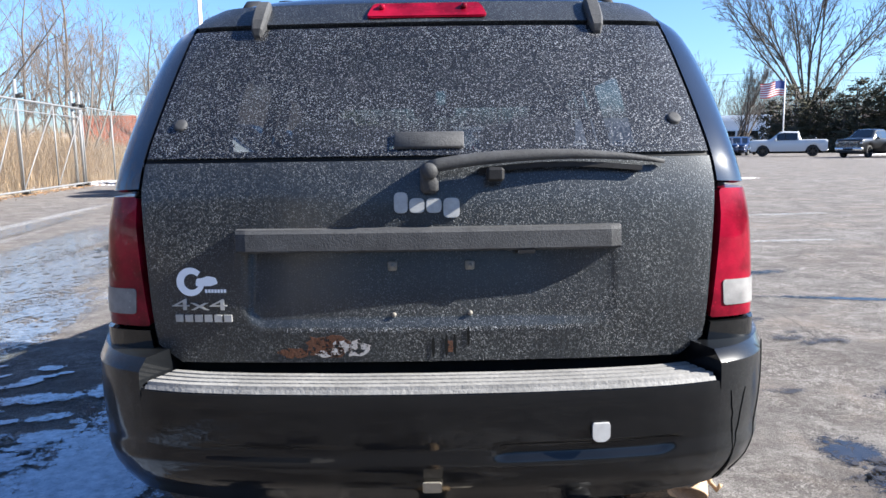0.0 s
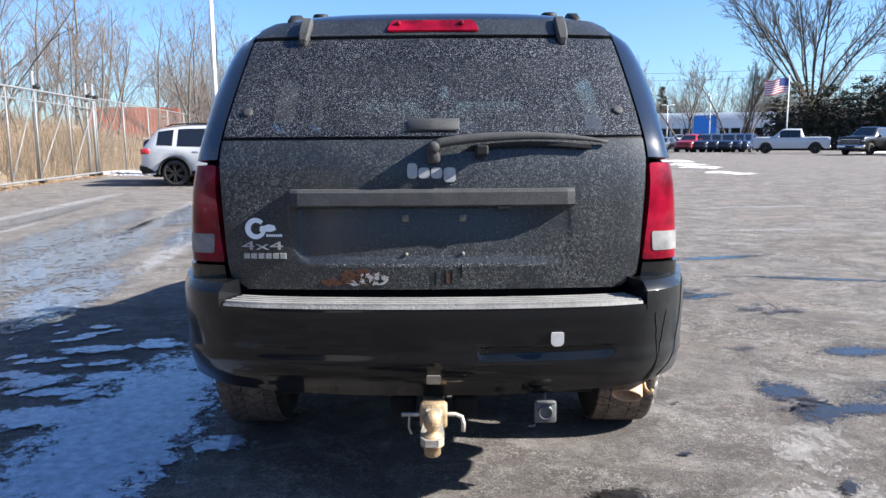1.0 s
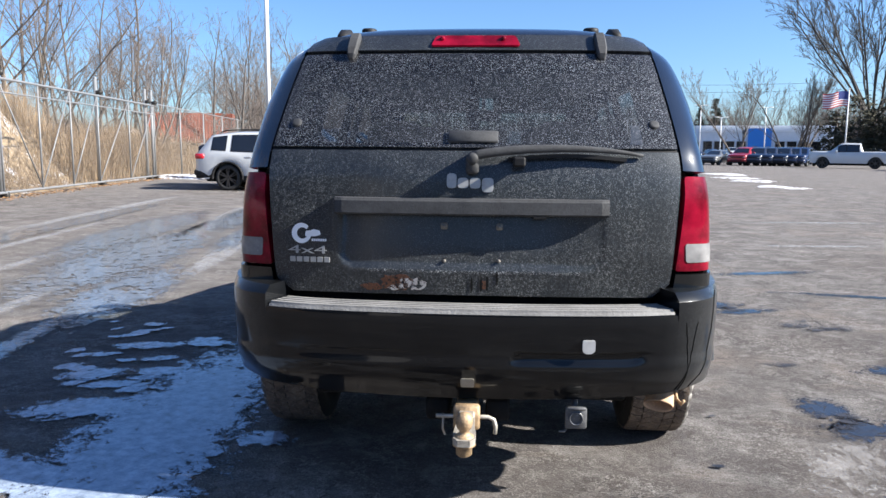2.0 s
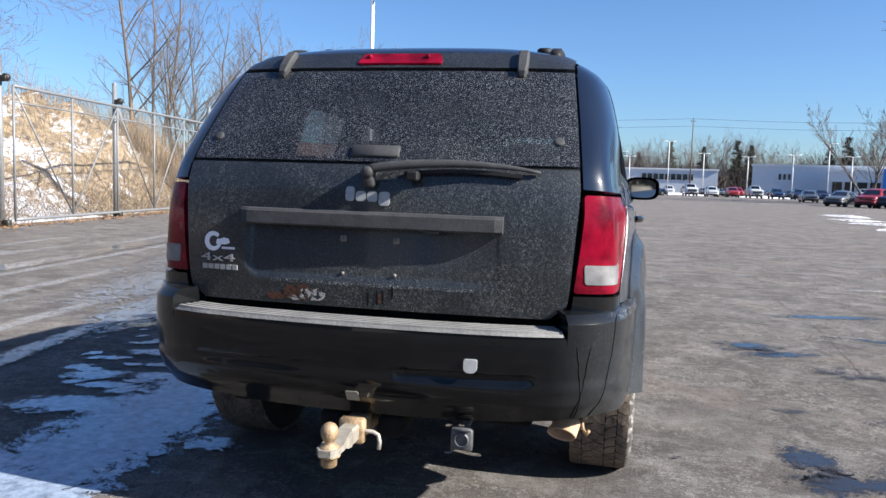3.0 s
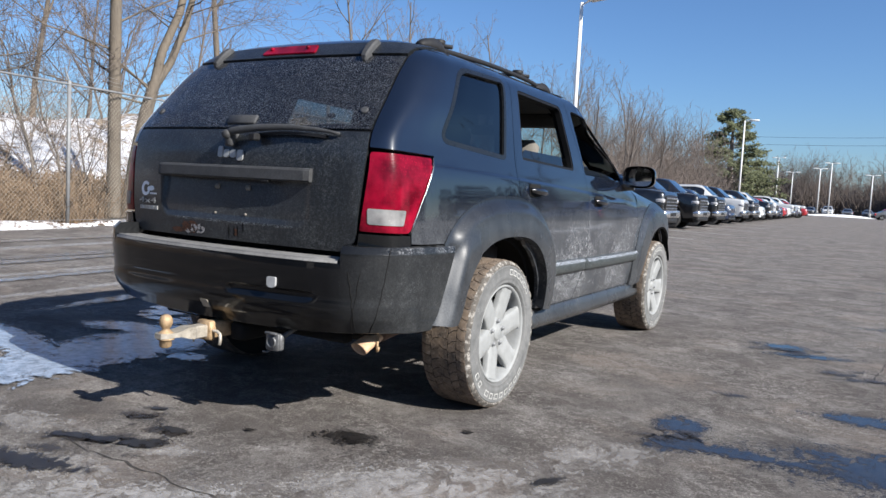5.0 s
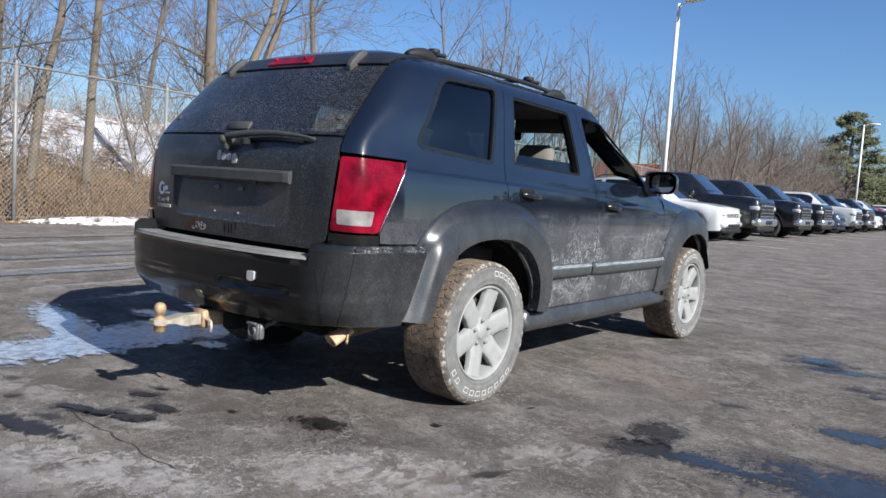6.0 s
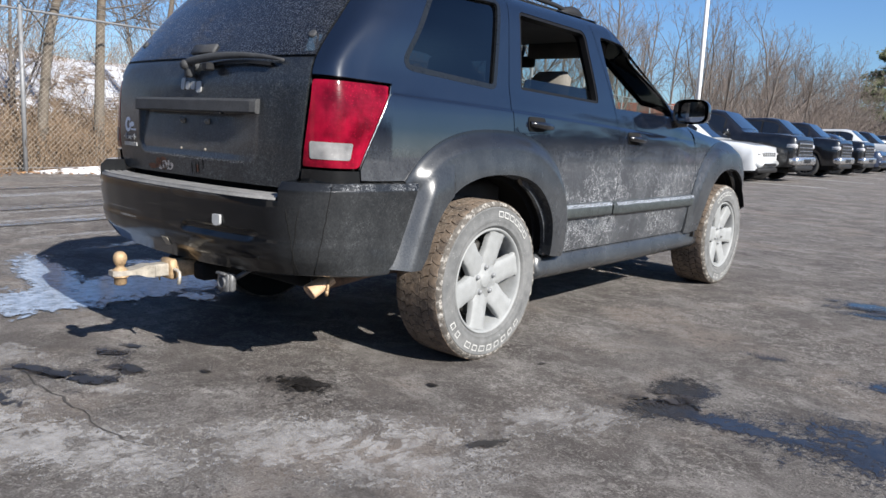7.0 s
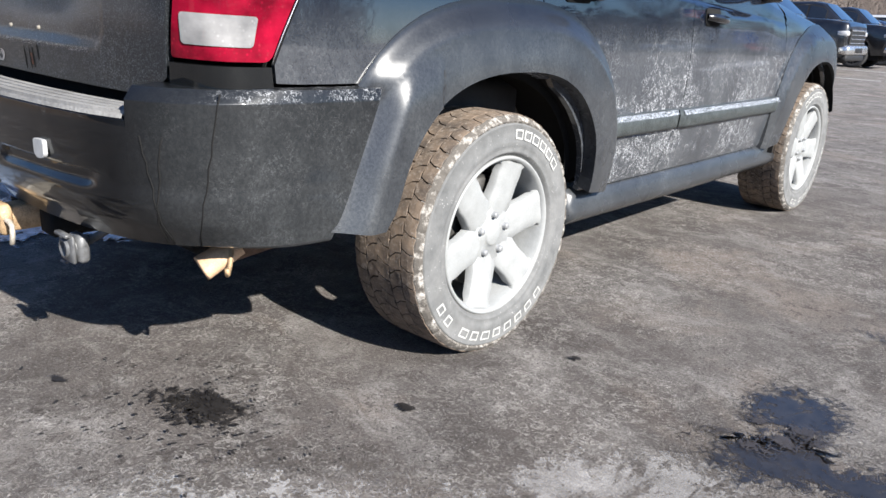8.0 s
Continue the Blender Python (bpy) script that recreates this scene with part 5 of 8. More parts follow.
# ---- rear bumper ----
B_PLAN = [(0, 0.020), (0.20, 0.024), (0.40, 0.038), (0.55, 0.058), (0.66, 0.088), (0.74, 0.128), (0.795, 0.185), (0.836, 0.270), (0.862, 0.370), (0.877, 0.470), (0.886, 0.570), (0.890, 0.680)]
bs = [0.0]
for i in range(1, len(B_PLAN)):
    bs.append(bs[-1] + math.hypot(B_PLAN[i][0] - B_PLAN[i - 1][0], B_PLAN[i][1] - B_PLAN[i - 1][1]))
BX, BY = smooth_curve(bs, [p[0] for p in B_PLAN], 0.03), smooth_curve(bs, [p[1] for p in B_PLAN], 0.03)
B_END = bs[-1]
B_IN = smooth_curve([0.36, 0.40, 0.44, 0.50, 0.57, 0.64, 0.72, 0.80], [0.125, 0.105, 0.072, 0.036, 0.014, 0.004, 0.0, 0.004], 0.02)


def bumper_point(s, z, off=0.0):
    a, k = abs(s), 1 if s >= 0 else -1
    x, y = max(0.0, BX(a)), BY(a)
    e = 0.004
    tx, ty = BX(a + e) - BX(max(0, a - e)), BY(a + e) - BY(max(0, a - e))
    l = math.hypot(tx, ty)
    nx, ny = ty / l, -tx / l
    o = off - B_IN(z)
    fade = 1 - 0.75 * step01(0.80, 1.05, a)
    # pressed grooves low on the face
    g = step01(0.560, 0.588, z) * (1 - step01(0.604, 0.610, z)) * step01(0.14, 0.155, x - (z - 0.585) * 0.6) * (1 - step01(0.53, 0.57, x - (z - 0.585) * 0.8)) if k > 0 else \
        step01(0.560, 0.586, z) * (1 - step01(0.602, 0.609, z)) * step01(0.14, 0.26, x) * (1 - step01(0.48, 0.60, x))
    swell = 0.010 * (1 - step01(0.55, 0.60, z)) * step01(0.46, 0.52, z)
    o += swell - (0.010 if k > 0 else 0.003) * g
    return Vector((k * (x + nx * o * fade), y + ny * o * fade, z))


STEP_S = float(np.interp(0.668, [BX(q) for q in np.linspace(0, B_END, 200)], np.linspace(0, B_END, 200)))
cols = [-(STEP_S + (B_END - STEP_S) * (1 - t)) for t in np.linspace(0, 1, 26)]
inner = list(np.linspace(-STEP_S, STEP_S, 81))
outer = [STEP_S + (B_END - STEP_S) * t for t in np.linspace(0, 1, 26)]


B_TABLE = np.linspace(0, B_END, 300)
B_YS = [BY(q) for q in B_TABLE]


def bumper_side(s, z, off=0.0):
    """Like bumper_point, with the side's end slanted to run in under the wheel-arch flare."""
    a = abs(s)
    if a > STEP_S:
        end = float(np.interp(bumper_end_y(z) + 0.004, B_YS, B_TABLE))
        a = STEP_S + (a - STEP_S) * (end - STEP_S) / (B_END - STEP_S)
    return bumper_point(math.copysign(a, s), z, off)


def bumper_columns():
    rows = []
    for group_of, top in ((cols, 0.797), (inner, 0.733), (outer, 0.797)):
        for s in group_of:
            a = abs(s)
            bottom = 0.428 + 0.022 * step01(0.15, 0.85, a)
            col = [bumper_side(s, bottom + 0.004, -0.09), bumper_side(s, bottom, -0.012), bumper_side(s, bottom + 0.006, 0.0)]
            col += [bumper_side(s, z) for z in np.linspace(bottom + 0.02, 0.552, 8)]
            col += [bumper_side(s, z) for z in np.linspace(0.558, 0.618, 13)]
            col += [bumper_side(s, z) for z in np.linspace(0.64, top - 0.030, 6)]
            if top > 0.75:
                col += [bumper_side(s, top - 0.028, 0.0), bumper_side(s, top - 0.026, -0.001), bumper_side(s, top - 0.003, -0.022), bumper_side(s, top - 0.001, -0.025), bumper_side(s, top + 0.002, -0.15)]
            else:
                col += [bumper_side(s, top - 0.006, -0.003), bumper_side(s, top - 0.001, -0.010), bumper_side(s, top, -0.014), bumper_side(s, top, -0.020), bumper_side(s, top, -0.15)]
            rows.append(col)
    # the ends turn in towards the wheel arch
    first = [Vector((p.x + 0.040, p.y + 0.004, p.z)) for p in rows[0]]
    last = [Vector((p.x - 0.040, p.y + 0.004, p.z)) for p in rows[-1]]
    return [first] + rows + [last]


BUMPER = car_paint("bumper_paint_with_road_film", (0.002, 0.0025, 0.0035), salt=0.32, film=0.012, corner=True, smeared=0.20, gloss=0.75, ior=1.45, haze=0.06)
m = Mesh().grid(bumper_columns(), flip=True)
bump_ob = part("bumper", m.mesh("bumper"), BUMPER, car)
bump_ob.data.set_sharp_from_angle(angle=radians(24))
pad = Mesh()
rows = []
for s in np.linspace(-STEP_S + 0.012, STEP_S - 0.012, 61):
    row = [bumper_point(s, 0.730, -0.004), bumper_point(s, 0.739, -0.008)]
    for k in range(4):
        d = 0.013 + k * 0.027
        for dd, dz in ((0.0, 0.001), (0.002, 0.010), (0.019, 0.010), (0.021, 0.001)):
            p = bumper_point(s, 0.735, -(d + dd))
            row.append(Vector((p.x, p.y, 0.735 + dz)))
    p = bumper_point(s, 0.735, -0.125)
    row.append(Vector((p.x, p.y, 0.741)))
    rows.append(row)
pad.grid(rows, flip=True)
part("step_pad", pad.mesh("step_pad"), STEP_PAD, car, "weathered grey ribbed step pad", smooth=False)

# tow-eye cap and socket cap
p = bumper_point(s_rear(0, 1) + float(np.interp(0.380, [BX(q) for q in np.linspace(0, B_END, 200)], np.linspace(0, B_END, 200))), 0.633)
slab(rounded([(0.360, 0.620), (0.370, 0.611), (0.391, 0.611), (0.401, 0.620), (0.401, 0.654), (0.360, 0.654)], 0.006, 3), lambda x, z, d: (x, p.y - 0.002 - d + 0.12 * (x - 0.38), z), 0.010, "tow_eye_cap",
     simple("pale_grey_plastic", (0.28, 0.285, 0.29), 0.6), car, 0.003, "pale grey cap")
slab(rounded([(-0.021, 0.484), (0.023, 0.484), (0.023, 0.520), (-0.021, 0.520)], 0.004, 2), lambda x, z, d: (x, bumper_point(0.0, z).y - d, z), 0.006, "square_cap", simple("dusty_square_cap", (0.26, 0.24, 0.20), 0.8), car, 0.002)
# hanging strap and crack lines on the bumper's corner
random.seed(9)
for s0, s1, wob in ((0.715, 0.772, 0.006), (0.775, 0.742, 0.008), (0.905, 0.885, 0.006)):
    pts = []
    for t in np.linspace(0, 1, 14):
        z = 0.70 - 0.240 * t if s0 < 0.9 else 0.79 - 0.330 * t
        pts.append(bumper_side(s0 + (s1 - s0) * t + random.uniform(-wob, wob) * 0.5, z, 0.0005))
    part("crack", Mesh().tube(pts, 0.0019, 5).mesh("crack"), DARK, car)

# ---- tow hitch ----
BRASS = simple("rusty_yellowed_steel", (0.34, 0.235, 0.135), 0.6, metal=0.3, vary=0.6, scale=28, bump=0.3, bump_scale=120)
PALE_STEEL = simple("scuffed_pale_steel", (0.40, 0.365, 0.31), 0.45, metal=0.4, vary=0.5, scale=26, bump=0.2)
hitch = Mesh().box(-0.034, 0.07, 0.352, 0.034, 0.42, 0.420, bevel=0.006)
hitch.box(-0.043, 0.040, 0.345, 0.043, 0.075, 0.428, bevel=0.008)
part("receiver_tube", hitch.mesh("receiver_tube"), BRASS, car)
beam = Mesh().box(-0.55, 0.30, 0.37, 0.55, 0.36, 0.43, bevel=0.01).box(-0.14, 0.13, 0.345, -0.06, 0.34, 0.42, bevel=0.01).box(0.06, 0.13, 0.345, 0.14, 0.34, 0.42, bevel=0.01)
part("hitch_beam", beam.mesh("hitch_beam"), DARK, car)
mount = Mesh()
mount.box(-0.027, -0.020, 0.360, 0.027, 0.10, 0.412, bevel=0.005)
rows = []
for y, z, h, w in ((-0.02, 0.386, 0.026, 0.027), (-0.055, 0.390, 0.024, 0.027), (-0.085, 0.392, 0.014, 0.030), (-0.12, 0.392, 0.010, 0.034), (-0.165, 0.392, 0.010, 0.033), (-0.188, 0.392, 0.010, 0.018)):
    rows.append([(-w, y, z - h), (w, y, z - h), (w, y, z + h), (-w, y, z + h), (-w, y, z - h)])
mount.grid(rows)
mount.face(*range(len(mount.v) - 5, len(mount.v) - 1))
part("ball_mount", mount.mesh("ball_mount"), PALE_STEEL, car, smooth=False)
ball = Mesh().lathe([(0.0, 0.356), (0.018, 0.356), (0.024, 0.362), (0.024, 0.386), (0.034, 0.389), (0.034, 0.394), (0.030, 0.396), (0.030, 0.416), (0.024, 0.420), (0.015, 0.428), (0.015, 0.434), (0.021, 0.441), (0.0255, 0.453),
                     (0.0265, 0.463), (0.0245, 0.474), (0.018, 0.484), (0.009, 0.489), (0.0, 0.490)], 24, "z", (0.0, -0.150, -0.014))
part("tow_ball", ball.mesh("tow_ball"), BRASS, car, "yellowed steel tow ball")
pin = Mesh().tube([(-0.10, 0.055, 0.388), (0.07, 0.055, 0.388), (0.088, 0.053, 0.380), (0.094, 0.050, 0.36), (0.092, 0.047, 0.335)], 0.007, 8)
pin.tube([(-0.075, 0.055, 0.395), (-0.078, 0.055, 0.345), (-0.070, 0.055, 0.325)], 0.004, 6)
part("hitch_pin", pin.mesh("hitch_pin"), PALE_STEEL, car)
plug = Mesh().box(0.322, 0.095, 0.345, 0.384, 0.125, 0.415, bevel=0.008)
plug.box(0.318, 0.078, 0.348, 0.388, 0.090, 0.420, bevel=0.005)
plug.lathe([(0.024, 0.03), (0.024, -0.006), (0.019, -0.008), (0.017, 0.004), (0.0, 0.004)], 16, "y", (0.353, 0.078, 0.384))
plug.box(0.322, 0.066, 0.414, 0.384, 0.082, 0.424, bevel=0.003)
plug.tube([(0.353, 0.13, 0.39), (0.36, 0.20, 0.42), (0.40, 0.28, 0.45)], 0.010, 8)
plug.tube([(0.325, 0.10, 0.345), (0.318, 0.09, 0.335), (0.300, 0.085, 0.337)], 0.004, 6)
part("trailer_socket", plug.mesh("trailer_socket"), simple("grey_socket_plastic", (0.085, 0.087, 0.09), 0.45, vary=0.6, scale=45), car)
# exhaust
tail = Mesh()
tail.tube([(0.60, 1.2, 0.42), (0.62, 0.6, 0.42), (0.645, 0.34, 0.405)], 0.034, 16)
part("exhaust_pipe", tail.mesh("exhaust_pipe"), simple("rusty_exhaust_pipe", (0.12, 0.07, 0.045), 0.8, vary=0.5, scale=40), car)
tip = Mesh().lathe([(0.036, 0.05), (0.044, -0.045), (0.043, -0.052), (0.040, -0.045), (0.034, 0.04)], 20, "y")
q = pose(0.668, 0.300, 0.398, 30, 0, -20)
tip.v = [tuple(q @ Vector((v[0] * 1.15, v[1], v[2] * 0.62))) for v in tip.v]
part("exhaust_tip", tip.mesh("exhaust_tip"), simple("copper_brown_exhaust_tip", (0.50, 0.33, 0.20), 0.8, metal=0.0, vary=0.4, scale=30), car, "copper-brown stained exhaust tip")
hook = Mesh().tube([(0.715, 0.30, 0.425), (0.722, 0.29, 0.39), (0.735, 0.275, 0.375), (0.742, 0.27, 0.392)], 0.006, 6)
part("hanger_hook", hook.mesh("hanger_hook"), BRASS, car)
sil = Mesh().lathe([(0.0, 0.62), (0.10, 0.62), (0.12, 0.66), (0.12, 1.25), (0.10, 1.29), (0.0, 1.29)], 16, "y", (-0.35, 0, 0.40))
part("silencer", sil.mesh("silencer"), DARK, car)

# ---- sides, wheels, cabin ----
# side mouldings
def moulding(y0, y1, lo, hi, k):
    m = Mesh()
    rows = []
    for y in np.linspace(y0, y1, 24):
        e = 1.0 if y0 + 0.01 < y < y1 - 0.01 else 0.6
        row = []
        for z, o in ((lo - 0.004, -0.004), (lo, 0.020 * e), (lo + 0.010, 0.027 * e), (hi - 0.020, 0.027 * e), (hi - 0.004, 0.016 * e), (hi, -0.004)):
            p = skin(s_side(y, z), z, o)
            row.append(Vector((k * p.x, p.y, p.z)))
        rows.append(row)
    m.grid(rows)
    strip = part("side_moulding", m.mesh("side_moulding"), MOULD, car)
    if k > 0:
        top = Mesh().grid([[skin(s_side(y, hi), z, o) for z, o in ((hi - 0.020, 0.0282), (hi - 0.010, 0.0232), (hi - 0.003, 0.0172))] for y in np.linspace(y0 + 0.02, y1 - 0.02, 60)])
        part("salt_crust", top.raw("salt_crust"), SALT_CRUST, strip, "frosty salt on the moulding's top edge")
    return strip


SALT_CRUST = flaking("salt_on_moulding", (0.20, 0.22, 0.26), (0.42, 0.45, 0.50), 0.50, 170)
MOULD = simple("salt_greyed_moulding", (0.040, 0.046, 0.046), 0.4, vary=0.6, scale=34, bump=0.2, bump_scale=140)
HANDLE = simple("glossy_black_handle", (0.008, 0.008, 0.009), 0.2, coat=0.8)
for k in (1, -1):
    moulding(1.630, 2.138, 0.600, 0.672, k)
    moulding(2.152, 3.285, 0.598, 0.668, k)
    for y0, z0 in ((1.318, 1.052), (2.290, 1.010)):
        m = Mesh()
        rows = []
        for t in np.linspace(0, 1, 14):
            y = y0 + 0.185 * t
            o = 0.010 + 0.030 * math.sin(math.pi * min(1, max(0, t))) ** 0.5
            h = 0.016 * (0.75 + 0.25 * math.sin(math.pi * t))
            p = skin(s_side(y, z0), z0)
            row = [Vector((k * (p.x + dx), y, z0 - 0.012 * t + dz)) for dx, dz in ((o - 0.012, -h), (o, -h * 0.8), (o + 0.005, 0), (o, h * 0.8), (o - 0.012, h), (o - 0.012, -h))]
            rows.append(row)
        m.grid(rows)
        h = part("door_handle", m.mesh("door_handle"), HANDLE, car)
        # dark plate on the skin, coloured for the shade of the handle's hollow
        shade_plate = Mesh()
        p = skin(s_side(y0 + 0.06, z0), z0)
        out = rounded([(y0 - 0.005, z0 - 0.034), (y0 + 0.13, z0 - 0.034), (y0 + 0.13, z0 + 0.030), (y0 - 0.005, z0 + 0.032)], 0.02, 4)
        shade_plate.prism(out, 0.003, lambda u, v, d: (k * (skin(s_side(u, v), v).x + 0.001 + d), u, v))
        part("handle_shade_plate", shade_plate.mesh("handle_shade_plate"), DARK, car)
    # sill
    m = Mesh()
    rows = []
    for y in np.linspace(1.50, 3.46, 40):
        x = 0.862 - 0.010 * abs(y - 2.4)
        rows.append([(k * (x - 0.10), y, 0.30), (k * (x - 0.025), y, 0.300), (k * (x + 0.005), y, 0.325), (k * (x + 0.012), y, 0.352), (k * (x - 0.002), y, 0.372), (k * (x + 0.000), y, 0.405), (k * (x - 0.03), y, 0.425)])
    m.grid(rows)
    m.face(*range(7))
    m.face(*range(len(m.v) - 7, len(m.v)))
    part("sill", m.mesh("sill"), PAINT_FLARE, car)
    # roof rail with its feet
    rail = Mesh()
    pts, rad = [], []
    for t in np.linspace(0, 1, 24):
        y = 0.80 + 1.44 * t
        p = skin(s_side(max(0.70, y), 1.62), 1.62)
        x = 0.535 + 0.035 * math.sin(math.pi * t)
        z = 1.686 + 0.010 * math.sin(math.pi * t) - 0.030 * (max(0, t - 0.8) / 0.2) ** 2
        pts.append((k * x, y, z))
        rad.append(0.0125)
    rail.tube(pts, rad, 10)
    part("roof_rail", rail.mesh("roof_rail"), PLASTIC, car)
    for y, z, ln in ((0.87, 1.686, 0.22), (2.16, 1.668, 0.24)):
        f = Mesh()
        rows = []
        for t in np.linspace(0, 1, 12):
            w, h = 0.034 * math.sin(math.pi * (0.12 + 0.76 * t)) ** 0.6, 0.054 * math.sin(math.pi * (0.08 + 0.80 * t)) ** 0.7
            yy = y - ln / 2 + ln * t
            rows.append([(k * (0.540 + w * c), yy, z - 0.012 + h * s_) for c, s_ in ((-1, 0), (-0.9, 0.6), (-0.5, 1), (0.5, 1), (0.9, 0.6), (1, 0), (-1, 0))])
        f.grid(rows)
        f.face(*range(6))
        f.face(*range(len(f.v) - 7, len(f.v) - 1))
        part("rail_foot", f.mesh("rail_foot"), PLASTIC, car)
    # mirror
    m = Mesh()
    rows = []
    for t in np.linspace(0, 1, 9):
        c = Vector((k * 0.972, 2.90 + 0.15 * t, 1.185))
        w = 0.110 * (1 - 0.55 * t ** 2.2)
        h = 0.074 * (1 - 0.45 * t ** 2.2)
        rows.append([c + Vector((w * (abs(math.cos(a)) ** 0.6) * math.copysign(1, math.cos(a)), 0, h * (abs(math.sin(a)) ** 0.6) * math.copysign(1, math.sin(a)))) for a in np.linspace(0, 2 * math.pi, 25)])
    m.grid(rows)
    m.face(*range(len(m.v) - 25, len(m.v) - 1))
    m.tube([(k * 0.92, 2.99, 1.13), (k * 0.84, 2.98, 1.13), (k * 0.80, 3.0, 1.14)], [0.035, 0.045, 0.06], 10)
    mir = part("door_mirror", m.mesh("door_mirror"), HANDLE, car, "glossy black door mirror")
    g = Mesh()
    ring = [(0.972 * k + 0.088 * (abs(math.cos(a)) ** 0.6) * math.copysign(1, math.cos(a)), 1.185 + 0.060 * (abs(math.sin(a)) ** 0.6) * math.copysign(1, math.sin(a))) for a in np.linspace(0, 2 * math.pi, 24, endpoint=False)]
    g.prism(ring, 0.004, lambda u, v, d: (u, 2.934 + d - k * 0.36 * (u - 0.972 * k) - 0.04 * (v - 1.185), v))
    part("mirror_glass", g.mesh("mirror_glass"), simple("mirror_silver", (0.85, 0.86, 0.87), 0.03, metal=1.0, vary=0.02) if k > 0 else bpy.data.materials["mirror_silver"], mir, smooth=False)

# cross bars, aerial, windscreen, bonnet, nose
for y in (1.04, 1.95):
    m = Mesh()
    m.tube([(-0.55, y, 1.720), (-0.43, y, 1.736), (0.0, y, 1.742), (0.43, y, 1.736), (0.55, y, 1.720)], 0.011, 8)
    part("cross_bar", m.mesh("cross_bar"), PLASTIC, car)
    for x in (-0.475, 0.475):
        m = Mesh().lathe([(0.0, 0.0), (0.030, 0.0), (0.033, 0.006), (0.033, 0.020), (0.028, 0.026), (0.0, 0.026)], 16, "z", (x, y, 1.732))
        part("bar_knob", m.mesh("bar_knob"), PLASTIC, car)
m = Mesh().tube([(0.70, 3.42, 1.05), (0.70, 3.44, 1.40), (0.70, 3.46, 1.78)], 0.0022, 5)
part("aerial", m.mesh("aerial"), STEEL_DARK, car)
m = Mesh()
for side in (1, -1):
    rows = []
    for v in np.linspace(1.13, 1.615, 14):
        rows.append([skin(side * s, v, -0.003) for s in np.linspace(SKIN_LENGTH - 0.92, SKIN_LENGTH - 0.0002, 14)])
    m.grid(rows)
part("windscreen", m.raw("windscreen"), GLASS_CLEAR, car)
for side in (1, -1):
    rows = []
    for v in np.linspace(1.13, 1.64, 14):
        rows.append([skin(side * s, v, 0.004) for s in np.linspace(SKIN_LENGTH - 1.06, SKIN_LENGTH - 0.90, 5)])
    part("a_pillar", Mesh().grid(rows).mesh("a_pillar"), PAINT, car)
m = Mesh()
rows = []
for side in (1,):
    for v in np.linspace(0.42, 1.135, 60):
        rows.append([skin(s, v, -0.002) for s in list(np.linspace(-(SKIN_LENGTH - 0.0002), -(SKIN_LENGTH - 1.05), 16))[::-1] + list(np.linspace(SKIN_LENGTH - 1.05, SKIN_LENGTH - 0.0002, 16))[::-1][::-1]])
front_rows = []
for v in np.linspace(0.42, 1.135, 60):
    ss_ = list(np.linspace(SKIN_LENGTH - 1.02, SKIN_LENGTH - 0.0002, 18))
    front_rows.append([skin(s, v, -0.002) for s in ss_] + [skin(-s, v, -0.002) for s in ss_[::-1]])
m = Mesh().grid(front_rows)
part("bonnet_and_nose", m.mesh("bonnet_and_nose"), PAINT, car)

# cabin
m = Mesh().box(-0.74, 0.50, 0.42, 0.74, 3.30, 0.50, bevel=0.03)
m.box(-0.70, 2.95, 0.50, 0.70, 3.30, 1.08, bevel=0.06)
m.box(-0.70, 0.45, 0.50, 0.70, 1.40, 0.78, bevel=0.03)
part("cabin_floor", m.mesh("cabin_floor"), CABIN, car)
m = Mesh().box(-0.62, 0.75, 1.560, 0.62, 2.50, 1.600, bevel=0.012)
m.box(-0.60, 2.46, 1.470, -0.06, 2.50, 1.575, bevel=0.012).box(0.06, 2.46, 1.470, 0.60, 2.50, 1.575, bevel=0.012)
part("headliner", m.mesh("headliner"), simple("grey_headliner", (0.06, 0.058, 0.055), 0.95), car)


def seat(x, y, width, high):
    m = Mesh()
    rows = []
    for z, ty, w in ((0.62, 0.0, 1.0), (0.70, -0.01, 1.0), (0.90, -0.07, 0.96), (1.08, -0.13, 0.88), (high, -0.17, 0.70)):
        hw = width / 2 * w
        rows.append([(x - hw, y + ty, z), (x - hw, y + ty + 0.11, z), (x - hw * 0.6, y + ty + 0.14, z), (x + hw * 0.6, y + ty + 0.14, z), (x + hw, y + ty + 0.11, z), (x + hw, y + ty, z), (x + hw * 0.5, y + ty - 0.03, z), (x - hw * 0.5, y + ty - 0.03, z), (x - hw, y + ty, z)])
    m.grid(rows)
    m.face(*range(len(m.v) - 9, len(m.v) - 1))
    m.box(x - width / 2, y + 0.05, 0.52, x + width / 2, y + 0.58, 0.70, bevel=0.05)
    return m


for name, x, y, w in (("front_seat", 0.36, 2.42, 0.52), ("front_seat", -0.36, 2.42, 0.52), ("rear_bench", 0.0, 1.42, 1.30)):
    part(name, seat(x, y, w, 1.14).mesh(name), CLOTH, car)
for x, y in ((0.36, 2.26), (-0.36, 2.26), (0.40, 1.28), (-0.40, 1.28)):
    m = Mesh().box(-0.13, -0.05, 0.0, 0.13, 0.05, 0.19, bevel=0.04)
    m.tube([(-0.05, 0, -0.08), (-0.05, 0, 0.03)], 0.007, 6).tube([(0.05, 0, -0.08), (0.05, 0, 0.03)], 0.007, 6)
    q = pose(x, y, 1.19, -14)
    m.v = [tuple(q @ Vector(v)) for v in m.v]
    part("headrest", m.mesh("headrest"), CLOTH, car)
m = Mesh()
